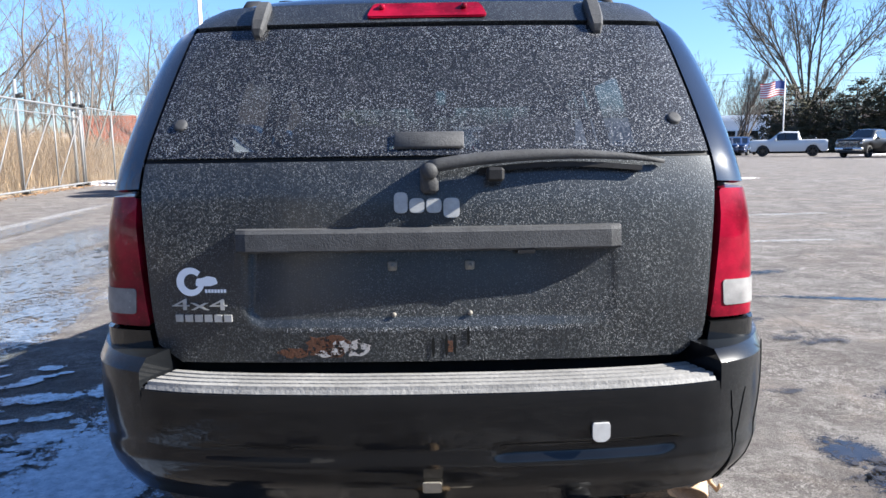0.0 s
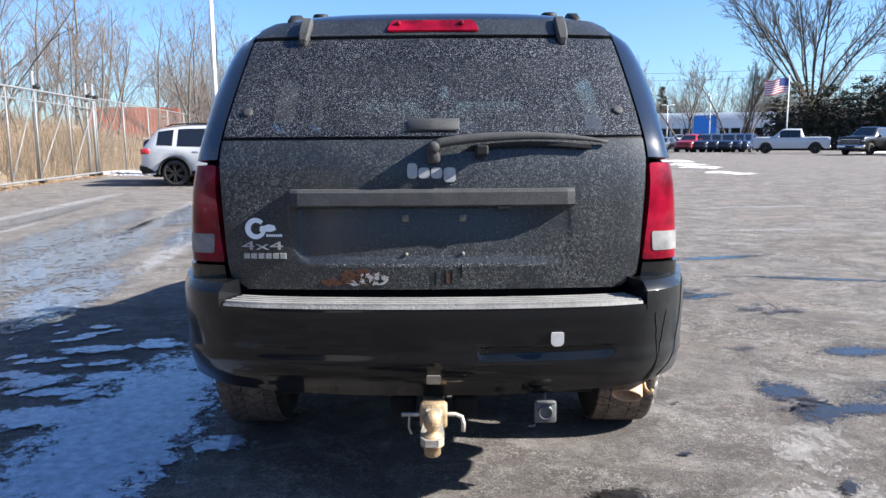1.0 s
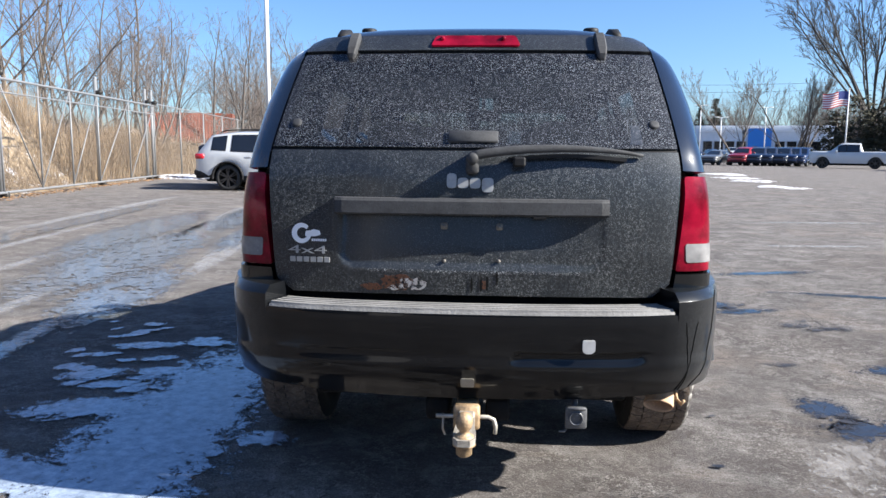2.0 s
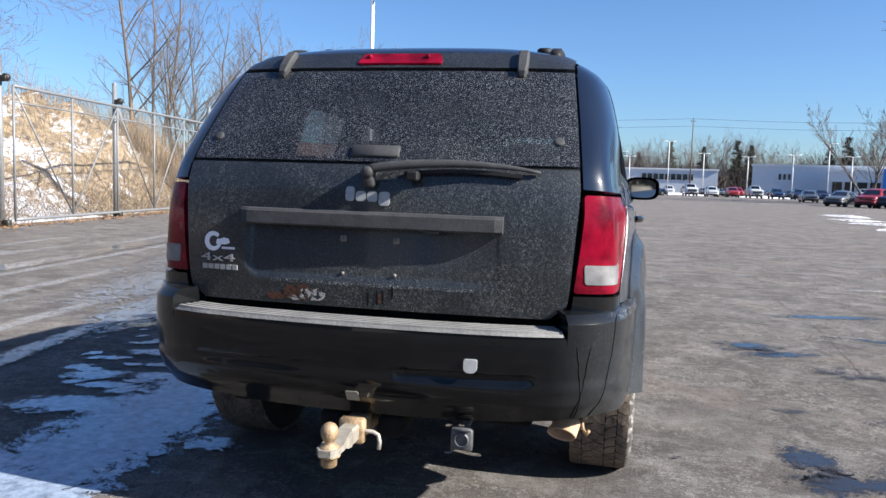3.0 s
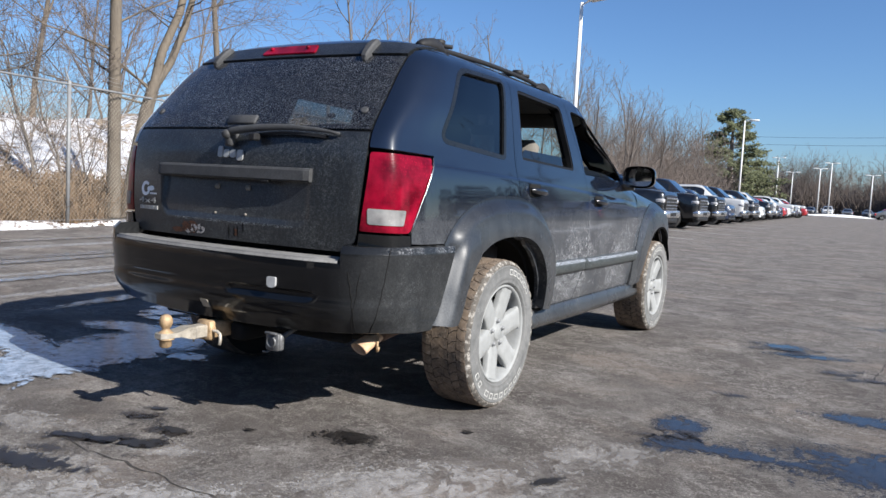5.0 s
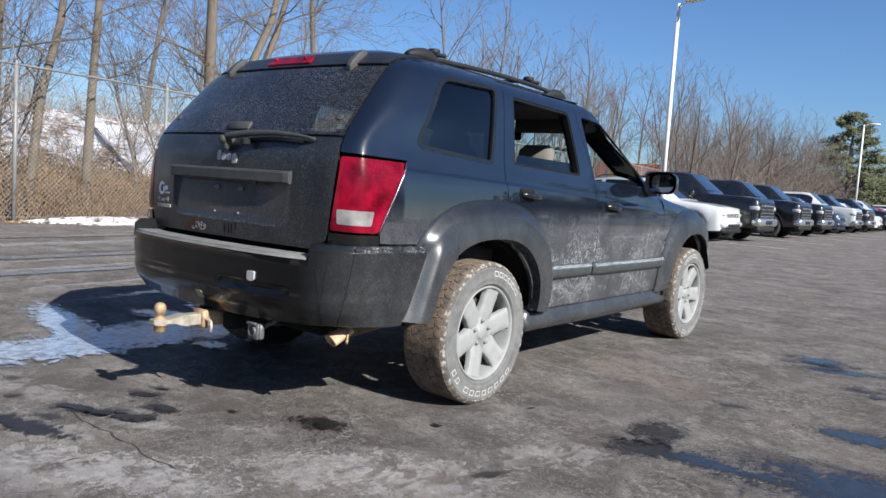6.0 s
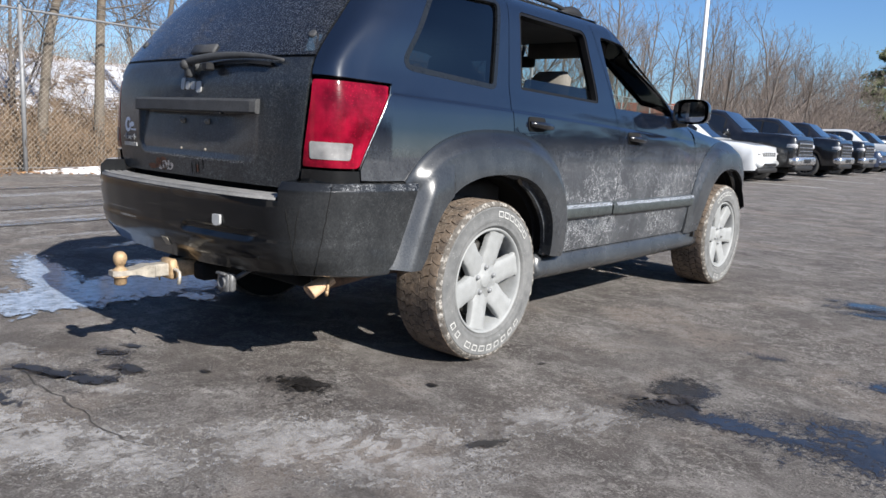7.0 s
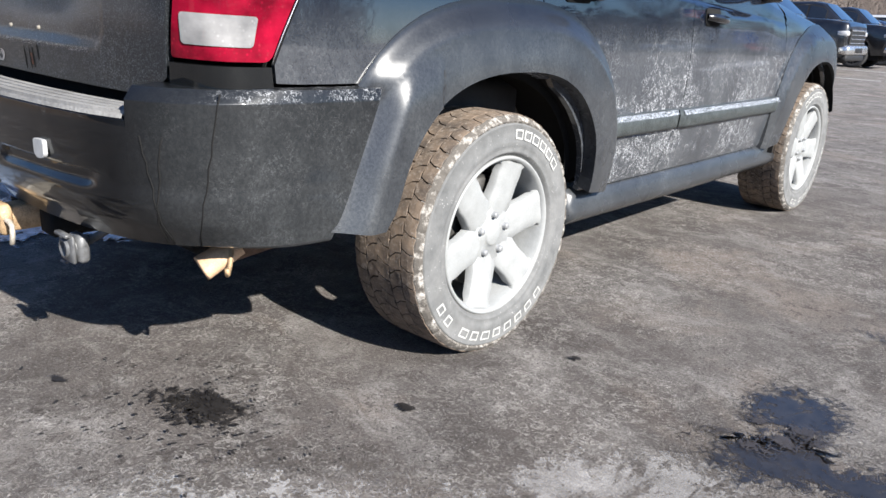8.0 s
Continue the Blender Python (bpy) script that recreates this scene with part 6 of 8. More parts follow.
m.lathe([(0.19 + 0.014 * math.cos(a), 0.014 * math.sin(a)) for a in np.linspace(0, 2 * math.pi, 9)], 28, "z")
m.box(-0.18, -0.02, -0.02, 0.18, 0.02, 0.01)
q = pose(-0.36, 2.72, 1.02, 65)
m.v = [tuple(q @ Vector(v)) for v in m.v]
part("steering_wheel", m.mesh("steering_wheel"), CABIN, car)
m = Mesh().box(-0.11, 2.47, 1.42, 0.11, 2.50, 1.49, bevel=0.012).tube([(0, 2.49, 1.48), (0, 2.52, 1.56)], 0.012, 6)
part("cabin_mirror", m.mesh("cabin_mirror"), PLASTIC, car)

# wheel wells
for cy in (REAR_AXLE, FRONT_AXLE):
    for k in (1, -1):
        m = Mesh()
        rows = []
        for a in np.linspace(-0.28 if cy < 2 else 0.05, math.pi - (0.27 if cy < 2 else 0.05), 28):
            rows.append([(k * x, cy + 0.49 * math.cos(a), HUB_Z + 0.49 * math.sin(a)) for x in ((0.52, 0.78, 0.80) if a < 0.30 else (0.52, 0.80, 0.875))])
        m.grid(rows)
        part("wheel_well", m.mesh("wheel_well"), DARK, car)
m = Mesh().box(-0.55, 0.42, 0.36, 0.55, 4.3, 0.44, bevel=0.03).tube([(-0.72, REAR_AXLE, HUB_Z), (0.72, REAR_AXLE, HUB_Z)], 0.05, 12).tube([(-0.72, FRONT_AXLE, HUB_Z), (0.72, FRONT_AXLE, HUB_Z)], 0.04, 12)
m.lathe([(0.0, -0.12), (0.09, -0.10), (0.13, 0.0), (0.09, 0.10), (0.0, 0.12)], 16, "y", (0, REAR_AXLE, HUB_Z))
m.box(-0.60, 0.62, 0.44, 0.60, 0.64, 0.80)
part("underbody", m.mesh("underbody"), DARK, car)

# ---- wheels ----
TYRE_R, TYRE_W = 0.357, 0.245


def tyre_material():
    m = Nodes("dusty_tyre_rubber")
    f = m.ramp(m.noise(12, 6, 0.65), (0.3, 0.0), (0.75, 1.0))
    grey = m.mix(f, (0.075, 0.077, 0.077), (0.160, 0.160, 0.157))
    spots = m.math("MULTIPLY", m.ramp(m.voronoi(120), (0.12, 1.0), (0.26, 0.0)), m.ramp(m.noise(25, 5, 0.7), (0.50, 0.0), (0.64, 0.8)))
    m.set(Base_Color=m.mix(spots, grey, (0.36, 0.36, 0.35)), Roughness=0.85)
    m.bump(m.noise(160, 3), 0.25, 0.004)
    return m.mat


def tread_material():
    m = Nodes("muddy_tread_rubber")
    f = m.ramp(m.noise(16, 6, 0.65), (0.35, 0.0), (0.7, 1.0))
    mud = m.mix(f, (0.060, 0.047, 0.038), (0.190, 0.140, 0.100))
    mud = m.mix(m.ramp(m.noise(90, 5, 0.75), (0.52, 0.0), (0.66, 0.55)), mud, (0.30, 0.26, 0.22))
    m.set(Base_Color=mud, Roughness=0.9)
    m.bump(m.noise(180, 3), 0.3, 0.004)
    return m.mat


def shoulder_material():
    """Salt caught on the ribbed edge between sidewall and tread."""
    m = Nodes("salted_tyre_shoulder")
    f = m.noise(38, 7, 0.72, stretch=(1.0, 1.0, 1.0))
    m.set(Base_Color=m.mix(m.ramp(f, (0.50, 0.0), (0.64, 1.0)), (0.085, 0.076, 0.066), (0.36, 0.34, 0.31)), Roughness=0.9)
    m.bump(m.noise(120, 4, 0.7), 0.5, 0.004)
    return m.mat


TYRE, TREAD, SHOULDER = tyre_material(), tread_material(), shoulder_material()
GROOVE = simple("dark_tread_grooves", (0.012, 0.011, 0.010), 0.95)
LETTER = simple("dirty_white_raised_lettering", (0.34, 0.34, 0.325), 0.8, vary=0.4, scale=60)


def build_wheel(turn):
    """A wheel with its outer face to +x, its middle at the origin."""
    root = new("wheel")
    root.parent = car
    half = TYRE_W / 2
    side = [(0.232, half - 0.030), (0.236, half - 0.012), (0.244, half - 0.006), (0.247, half + 0.001), (0.252, half + 0.002), (0.256, half - 0.001), (0.266, half + 0.003), (0.280, half + 0.006), (0.283, half + 0.0045), (0.300, half + 0.006),
            (0.322, half + 0.002), (0.325, half + 0.004), (0.329, half + 0.003), (0.331, half - 0.002)]
    rest = [(0.348, half - 0.020), (0.350, half - 0.05), (0.351, 0.0), (0.350, -half + 0.05), (0.348, -half + 0.020), (0.338, -half + 0.008), (0.300, -half - 0.006), (0.236, -half + 0.012), (0.232, -half + 0.03)]
    tyre = part("tyre", Mesh().lathe(side, 80, "x").mesh("tyre"), TYRE, root, "dusty all-terrain tyre with white outlined sidewall bars")
    part("tyre_carcass", Mesh().lathe([side[-1]] + rest, 80, "x").mesh("tyre_carcass"), GROOVE, tyre)
    # ribbed shoulder
    m = Mesh()
    rows = []
    for k in range(241):
        a = 2 * math.pi * k / 240
        tooth = 0.004 * (1 if k % 6 < 4 else 0)
        rows.append([(x, r * math.cos(a), r * math.sin(a)) for r, x in ((0.330, half - 0.001), (0.336, half + 0.000 + tooth), (0.344, half - 0.006 + tooth), (0.351, half - 0.013 + tooth * 0.5), (0.3545, half - 0.024))])
    part("tyre_shoulder", m.grid(rows).mesh("tyre_shoulder"), SHOULDER, tyre, "salt-whitened ribbed shoulder", smooth=False)
    # tread blocks, close-set, parted by narrow zigzag grooves
    random.seed(3)
    m = Mesh()
    count = 46
    for i in range(count):
        a0 = 2 * math.pi * i / count
        for x0, x1, da, skew in ((-0.116, -0.069, 0.0, 0.35), (-0.067, -0.025, 0.45, -0.55), (-0.023, 0.022, 0.1, 0.55), (0.024, 0.0665, 0.55, -0.55), (0.0685, 0.110, 0.2, 0.35)):
            w = 2 * math.pi / count * random.uniform(0.93, 0.965)
            a = a0 + da * 2 * math.pi / count
            pts = []
            for r in (0.346, TYRE_R):
                sh = 0.96 if r > 0.35 else 1.0
                drop = 0.003 if abs(x0 + x1) > 0.16 else 0.0
                notch = 0.004 * (1 if x0 > -0.03 else -1)
                for x, aa in ((x0, -w / 2 - skew * w * 0.4), ((x0 + x1) / 2, -w / 2 + skew * w * 0.25), (x1, -w / 2 + skew * w * 0.4), (x1 - notch, skew * w * 0.4), (x1, w / 2 + skew * w * 0.4), ((x0 + x1) / 2, w / 2 + skew * w * 0.25), (x0, w / 2 - skew * w * 0.4), (x0 - notch, -skew * w * 0.4)):
                    xm = (x0 + x1) / 2
                    xx = xm + (x - xm) * sh
                    ang = a + aa * sh
                    rr_ = r - (drop if abs(xx) > 0.1 else 0)
                    pts.append((xx, rr_ * math.cos(ang), rr_ * math.sin(ang)))
            st = len(m.v)
            m.v += pts
            m.face(*[st + 8 + k for k in range(8)])
            for k in range(8):
                j = (k + 1) % 8
                m.face(st + k, st + j, st + 8 + j, st + 8 + k)
    tagged(part("tread", m.mesh("tread"), TREAD, root, "brown muddy tread blocks", smooth=False), kind="stuff")

    # raised sidewall lettering as plain outlined bars
    def bar_at(a, width, r0, r1):
        m = Mesh()
        x = half + 0.0072
        lip = 0.0050
        ring = [(r0, a - width / 2), (r0, a + width / 2), (r1, a + width / 2), (r1, a - width / 2)]
        ring2 = [(r0 + lip, a - width / 2 + lip / r0), (r0 + lip, a + width / 2 - lip / r0), (r1 - lip, a + width / 2 - lip / r1), (r1 - lip, a - width / 2 + lip / r1)]
        for r, aa in ring + ring2:
            m.v.append((x - max(0, r - 0.300) * 0.17, r * math.cos(aa), r * math.sin(aa)))
        for k in range(4):
            j = (k + 1) % 4
            m.face(k, j, 4 + j, 4 + k)
        part("sidewall_bar", m.mesh("sidewall_bar"), LETTER, root, smooth=False)
    for i in range(6):
        bar_at(radians(82 - i * 8.4), 0.118, 0.286, 0.314)
    for i in range(8):
        bar_at(radians(240 + i * 10.4), 0.135 if i in (0, 2) else 0.118, 0.286, 0.314)
    for i in range(2):
        bar_at(radians(212 + i * 10), 0.100, 0.286, 0.314)
    # rim
    m = Mesh()
    m.lathe([(0.233, half - 0.026), (0.237, half - 0.010), (0.233, half - 0.004), (0.228, half - 0.006), (0.222, half - 0.014), (0.217, half - 0.032), (0.204, half - 0.075), (0.200, -half + 0.02), (0.230, -half + 0.01)], 72, "x")
    part("rim", m.mesh("rim"), SILVER, root, "dusty silver six-spoke alloy rim")
    for i in range(6):
        a = 2 * math.pi * i / 6 + turn
        m = Mesh()
        rows = []
        for r, w, x, th in ((0.045, 0.034, half - 0.036, 0.030), (0.070, 0.050, half - 0.033, 0.032), (0.090, 0.058, half - 0.030, 0.032), (0.110, 0.054, half - 0.027, 0.032), (0.150, 0.052, half - 0.022, 0.030), (0.185, 0.056, half - 0.018, 0.028), (0.205, 0.053, half - 0.016, 0.024), (0.219, 0.075, half - 0.015, 0.02)):
            row = []
            for u, dx in ((-1, -th), (-0.97, -0.008), (-0.86, -0.002), (-0.4, 0), (0.4, 0), (0.86, -0.002), (0.97, -0.008), (1, -th)):
                row.append((x + dx, r * math.cos(a) - u * w * math.sin(a), r * math.sin(a) + u * w * math.cos(a)))
            rows.append(row)
        m.grid(rows)
        part("spoke", m.mesh("spoke"), SILVER, root)
    m = Mesh().lathe([(0.0, half - 0.026), (0.028, half - 0.026), (0.033, half - 0.029), (0.036, half - 0.036), (0.080, half - 0.033), (0.090, half - 0.040), (0.090, half - 0.075)], 32, "x")
    part("hub_cap", m.mesh("hub_cap"), SILVER, root)
    for i in range(5):
        a = 2 * math.pi * i / 5 + 0.3
        c = (0, 0.060 * math.cos(a), 0.060 * math.sin(a))
        m = Mesh().lathe([(0.0, half - 0.020), (0.007, half - 0.020), (0.0105, half - 0.024), (0.0105, half - 0.034), (0.013, half - 0.036)], 8, "x", c)
        part("wheel_nut", m.mesh("wheel_nut"), GALVANISED, root)
    m = Mesh().lathe([(0.0, half - 0.085), (0.16, half - 0.085), (0.165, half - 0.09), (0.165, half - 0.10), (0.0, half - 0.10)], 40, "x")
    m.box(half - 0.14, -0.05, 0.08, half - 0.07, 0.05, 0.17, bevel=0.01)
    part("brake_disc", m.mesh("brake_disc"), STEEL_DARK, root)
    return root


wheel = build_wheel(0.25)
wheel.matrix_basis = pose(0.776, REAR_AXLE, HUB_Z + 0.004)
for x, y, rz, rx in ((0.776, FRONT_AXLE, 0, 40), (-0.776, REAR_AXLE, 180, 10), (-0.776, FRONT_AXLE, 180, 75)):
    copy_thing(wheel, pose(x, y, HUB_Z + 0.004, rx, 0, rz))

# ---- chain-link fence and sliding gate ----
def diamond_mesh(y0, y1, z0, z1, pitch=0.085, r=0.0021):
    m = Mesh()
    h = z1 - z0
    for k in range(int((y1 - y0 + h) / pitch)):
        for slope in (1, -1):
            a = y0 - h + k * pitch if slope > 0 else y0 + k * pitch
            ya, yb = a, a + slope * h
            t0, t1 = 0.0, 1.0
            lo, hi = min(ya, yb), max(ya, yb)
            if hi <= y0 or lo >= y1:
                continue
            ts = sorted(((y0 - ya) / (yb - ya), (y1 - ya) / (yb - ya)))
            t0, t1 = max(0, ts[0]), min(1, ts[1])
            if t1 - t0 < 0.01:
                continue
            p = [(fence_x(ya + (yb - ya) * t) + 0.002 * slope, ya + (yb - ya) * t, z0 + h * t) for t in (t0, t1)]
            m.tube(p, r, 3, caps=False)
    return m


WIRE = simple("galvanised_wire", (0.25, 0.23, 0.20), 0.6, metal=0.2, vary=0.2)
fence = thing("chain_link_fence", (0, 0, 0), "galvanised chain-link fence with steel posts along the bank", "fence")
for y in (-8.7, -5.7, -2.6, 0.35, 3.35, 6.27, 9.80):
    m = Mesh().tube([(fence_x(y), y, -0.05), (fence_x(y), y, 2.56)], 0.036, 10)
    m.lathe([(0.040, 2.55), (0.040, 2.60), (0.022, 2.63), (0.0, 2.635)], 10, "z", (fence_x(y), y, 0))
    m.tube([(fence_x(y), y, 2.60), (fence_x(y) - 0.16, y, 2.86)], 0.016, 6)
    part("post", m.mesh("post"), GALVANISED, fence)
m = Mesh().tube([(fence_x(y), y, 2.56) for y in np.arange(-12, 10.8, 0.9)], 0.021, 8)
part("top_rail", m.mesh("top_rail"), GALVANISED, fence)
m = Mesh().tube([(fence_x(y), y, 0.08) for y in np.arange(-12, 10.8, 0.9)], 0.005, 5)
part("bottom_wire", m.mesh("bottom_wire"), GALVANISED, fence)
tagged(part("chain_link", diamond_mesh(-9.0, 10.7, 0.05, 2.55).mesh("chain_link"), WIRE, fence, smooth=False), kind="stuff")
for i, dx in enumerate((0.05, 0.10, 0.15)):
    m = Mesh().tube([(fence_x(y) - dx, y, 2.60 + dx * 1.6 + 0.02 * math.sin(y * 3)) for y in np.arange(-12, 10, 0.5)], 0.003, 4)
    part("barbed_wire", m.mesh("barbed_wire"), GALVANISED, fence)

far_fence = thing("chain_link_fence", (0, 0, 0), "galvanised chain-link fence running on behind parked cars", "fence")
for y in (30.5, 34.6, 38.7, 42.8, 46.9, 51, 55, 59):
    part("post", Mesh().tube([(fence_x(y), y, -0.05), (fence_x(y), y, 2.94)], 0.036, 8).mesh("post"), GALVANISED, far_fence)
part("top_rail", Mesh().tube([(fence_x(y), y, 2.94) for y in np.arange(26.7, 60, 1.5)], 0.024, 8).mesh("top_rail"), GALVANISED, far_fence)
tagged(part("chain_link", diamond_mesh(26.8, 59, 0.05, 2.94, 0.11, 0.0028).mesh("chain_link"), WIRE, far_fence, smooth=False), kind="stuff")

gate = thing("sliding_gate", (0, 0, 0), "long galvanised sliding gate of pipes with braces and chain link", "gate")
gx = 0.10
for y in (10.95, 13.0, 15.0, 17.0, 18.95, 20.95, 23.75, 26.55):
    part("upright", Mesh().tube([(fence_x(y) + gx, y, 0.12), (fence_x(y) + gx, y, 2.84)], 0.026, 8).mesh("upright"), GALVANISED, gate)
ys = (10.95, 13.0, 15.0, 17.0, 18.95, 20.95, 23.75, 26.55)
for i in range(len(ys) - 1):
    a, b = (ys[i], ys[i + 1])
    za, zb = (2.82, 0.16) if ys[i] < 15.5 and i % 2 == 0 else (0.16, 2.82)
    part("brace", Mesh().tube([(fence_x(a) + gx, a, za), (fence_x(b) + gx, b, zb)], 0.018, 8).mesh("brace"), GALVANISED, gate)
for z, r in ((2.84, 0.034), (0.13, 0.034), (2.52, 0.018)):
    part("gate_rail", Mesh().tube([(fence_x(y) + gx, y, z) for y in np.arange(10.95, 26.6, 0.6)], r, 8).mesh("gate_rail"), GALVANISED, gate)
tagged(part("chain_link", diamond_mesh(11.0, 26.5, 0.15, 2.82, 0.095, 0.0026).mesh("chain_link"), WIRE, gate, smooth=False), kind="stuff")
for y in (10.72, 15.12, 21.25, 26.0, 26.75):
    ob = thing("gate_post", (fence_x(y) - 0.05, y, 0), "tall galvanised steel gate post with a roller bracket", "post", "gate posts")
    part("pipe", Mesh().tube([(0, 0, -0.05), (0, 0, 3.40)], 0.055, 12).lathe([(0.057, 3.38), (0.057, 3.42), (0.03, 3.45), (0, 3.455)], 12, "z").mesh("pipe"), GALVANISED, ob)
    m = Mesh().box(0.02, -0.05, 2.90, 0.20, 0.05, 3.02, bevel=0.01).lathe([(0.0, -0.04), (0.075, -0.04), (0.075, 0.04), (0.0, 0.04)], 16, "y", (0.17, 0, 2.98))
    part("roller_bracket", m.mesh("roller_bracket"), STEEL_DARK, ob)
    part("roller_bracket", Mesh().box(0.02, -0.06, 0.0, 0.20, 0.06, 0.14, bevel=0.02).mesh("roller_bracket"), STEEL_DARK, ob)

# ---- trees ----
def bark(name, a, b):
    m = Nodes(name)
    m.set(Base_Color=m.mix(m.noise(14, 5, 0.65, stretch=(1, 1, 0.25)), a, b), Roughness=0.9)
    m.bump(m.noise(40, 4, stretch=(1, 1, 0.3)), 0.5, 0.02)
    return m.mat


BARK = bark("grey_brown_bark", (0.060, 0.050, 0.043), (0.18, 0.152, 0.130))
TWIG = bark("brown_twigs", (0.085, 0.066, 0.056), (0.19, 0.155, 0.135))
BARK_TAN = bark("tan_bark", (0.050, 0.041, 0.032), (0.175, 0.145, 0.112))
BRAMBLE = bark("warm_brown_bramble", (0.080, 0.052, 0.032), (0.235, 0.160, 0.098))
BARK_DARK = bark("dark_grey_bark", (0.030, 0.026, 0.023), (0.095, 0.083, 0.073))


def grow(seed, height, trunk_r, spread, levels, kids, bend=0.22, lift=0.25, fork=0.0, bare=0.3, stems=1, twig_r=0.006, ratio=0.62, splay=0.0, foot=0.0):
    """A leafless tree: trunk and limbs in one list of tubes, fine twigs in another."""
    rnd = random.Random(seed)
    limbs, twigs = Mesh(), Mesh()

    def branch(p, d, length, r, level):
        n = 5 if level == 0 else 4 if level < levels else 3
        pts, rad = [p.copy()], [r]
        q, dd = p.copy(), d.copy()
        for i in range(n):
            dd = (dd + Vector((rnd.gauss(0, bend), rnd.gauss(0, bend), rnd.gauss(0, bend * 0.6) + lift * 0.25))).normalized()
            q = q + dd * (length / n)
            pts.append(q.copy())
            rad.append(max(twig_r * 0.6, r * (1 - 0.72 * (i + 1) / n)))
        sides = 8 if level == 0 else 5 if level == 1 else 3
        (limbs if level <= (1 if trunk_r > 0.05 else 0) else twigs).tube(pts, rad, sides, caps=False)
        if level >= levels:
            return
        count = kids[level]
        for k in range(count):
            t = (bare if level == 0 else 0.15) + (1 - (bare if level == 0 else 0.15)) * (k + rnd.random() * 0.9) / count
            t = min(t, 0.98)
            f = t * n
            i = int(f)
            base = pts[i].lerp(pts[i + 1], f - i)
            along = (pts[i + 1] - pts[i]).normalized()
            a = rnd.uniform(0, 6.283)
            side = along.orthogonal().normalized()
            side = (Matrix.Rotation(a, 3, along) @ side)
            out = spread * rnd.uniform(0.7, 1.25)
            nd = (along * math.cos(out) + side * math.sin(out) + Vector((0, 0, lift * 0.6))).normalized()
            nl = length * ratio * rnd.uniform(0.55, 1.1) * (1.15 - 0.45 * t)
            nr = max(twig_r, rad[i] * 0.55 * rnd.uniform(0.75, 1.0))
            branch(base, nd, nl, nr, level + 1)

    for s in range(stems):
        a = rnd.uniform(0, 6.28)
        lean = 0.06 if stems == 1 else fork * (1 + splay * rnd.uniform(-1.3, 0.8))
        d = Vector((lean * math.cos(a), lean * math.sin(a), 1)).normalized()
        off = Vector((0, 0, -0.3)) if stems == 1 else Vector((math.cos(a) * trunk_r, math.sin(a) * trunk_r, -0.3))
        if foot:
            off = Vector((0.4 * trunk_r * math.cos(a), 0.4 * trunk_r * math.sin(a), foot * rnd.uniform(0.75, 1.15)))
        branch(off, d, height * rnd.uniform(0.9, 1.05) * (0.72 if stems == 1 else 0.80), trunk_r * (1 if stems == 1 else 0.75), 0)
    if foot:
        limbs.tube([(0, 0, -0.3), (0, 0, 0.8), (0.05, 0, foot * 0.7), (0, 0, foot * 1.25)], [trunk_r * 4.0, trunk_r * 3.0, trunk_r * 2.7, trunk_r * 2.0], 12, caps=False)
    return limbs, twigs


def make_tree(name, label, at, limbs, twigs, bark_mat, twig_mat, group):
    ob = thing(name, at, label, "tree", group)
    part("trunk", limbs.raw("trunk"), bark_mat, ob)
    tagged(part("crown", twigs.raw("crown"), twig_mat, ob, "bare twigs"), kind="stuff")
    return ob


def place(ob, x, y, z, turn, scale):
    m = Matrix.Translation((x, y, z)) @ Matrix.Rotation(turn, 4, "Z") @ Matrix.Diagonal((scale, scale, scale, 1))
    return copy_thing(ob, m)


rnd = random.Random(77)
tall = make_tree("bare_tree", "tall leafless tree with a tan trunk behind the fence", (-18.5, 17.0, bank_height(-18.5, 17.0)), *grow(1, 15, 0.125, 0.95, 4, (9, 5, 4, 3), bend=0.11, bare=0.32, ratio=0.42), BARK_TAN, TWIG, "bare trees behind the fence")
forked = make_tree("bare_tree", "leafless tree with a forked tan trunk behind the fence", (-17.0, -4.0, bank_height(-17.0, -4.0)), *grow(5, 11, 0.125, 0.8, 4, (8, 6, 5, 4), bend=0.2, stems=2, fork=0.28, bare=0.25), BARK_TAN, TWIG, "bare trees behind the fence")
brushy = make_tree("bare_tree", "many-stemmed leafless tree on the bank", (-19, 30, bank_height(-19, 30)), *grow(9, 9, 0.085, 0.60, 4, (7, 5, 4, 3), bend=0.15, stems=4, fork=0.30, bare=0.18, ratio=0.5), BARK, TWIG, "bare trees behind the fence")
slim = make_tree("bare_tree", "slim leafless tree on the bank", (-16.5, 23, bank_height(-16.5, 23)), *grow(13, 11, 0.085, 0.75, 4, (11, 5, 4, 3), bend=0.13, bare=0.2, ratio=0.45), BARK, TWIG, "bare trees behind the fence")
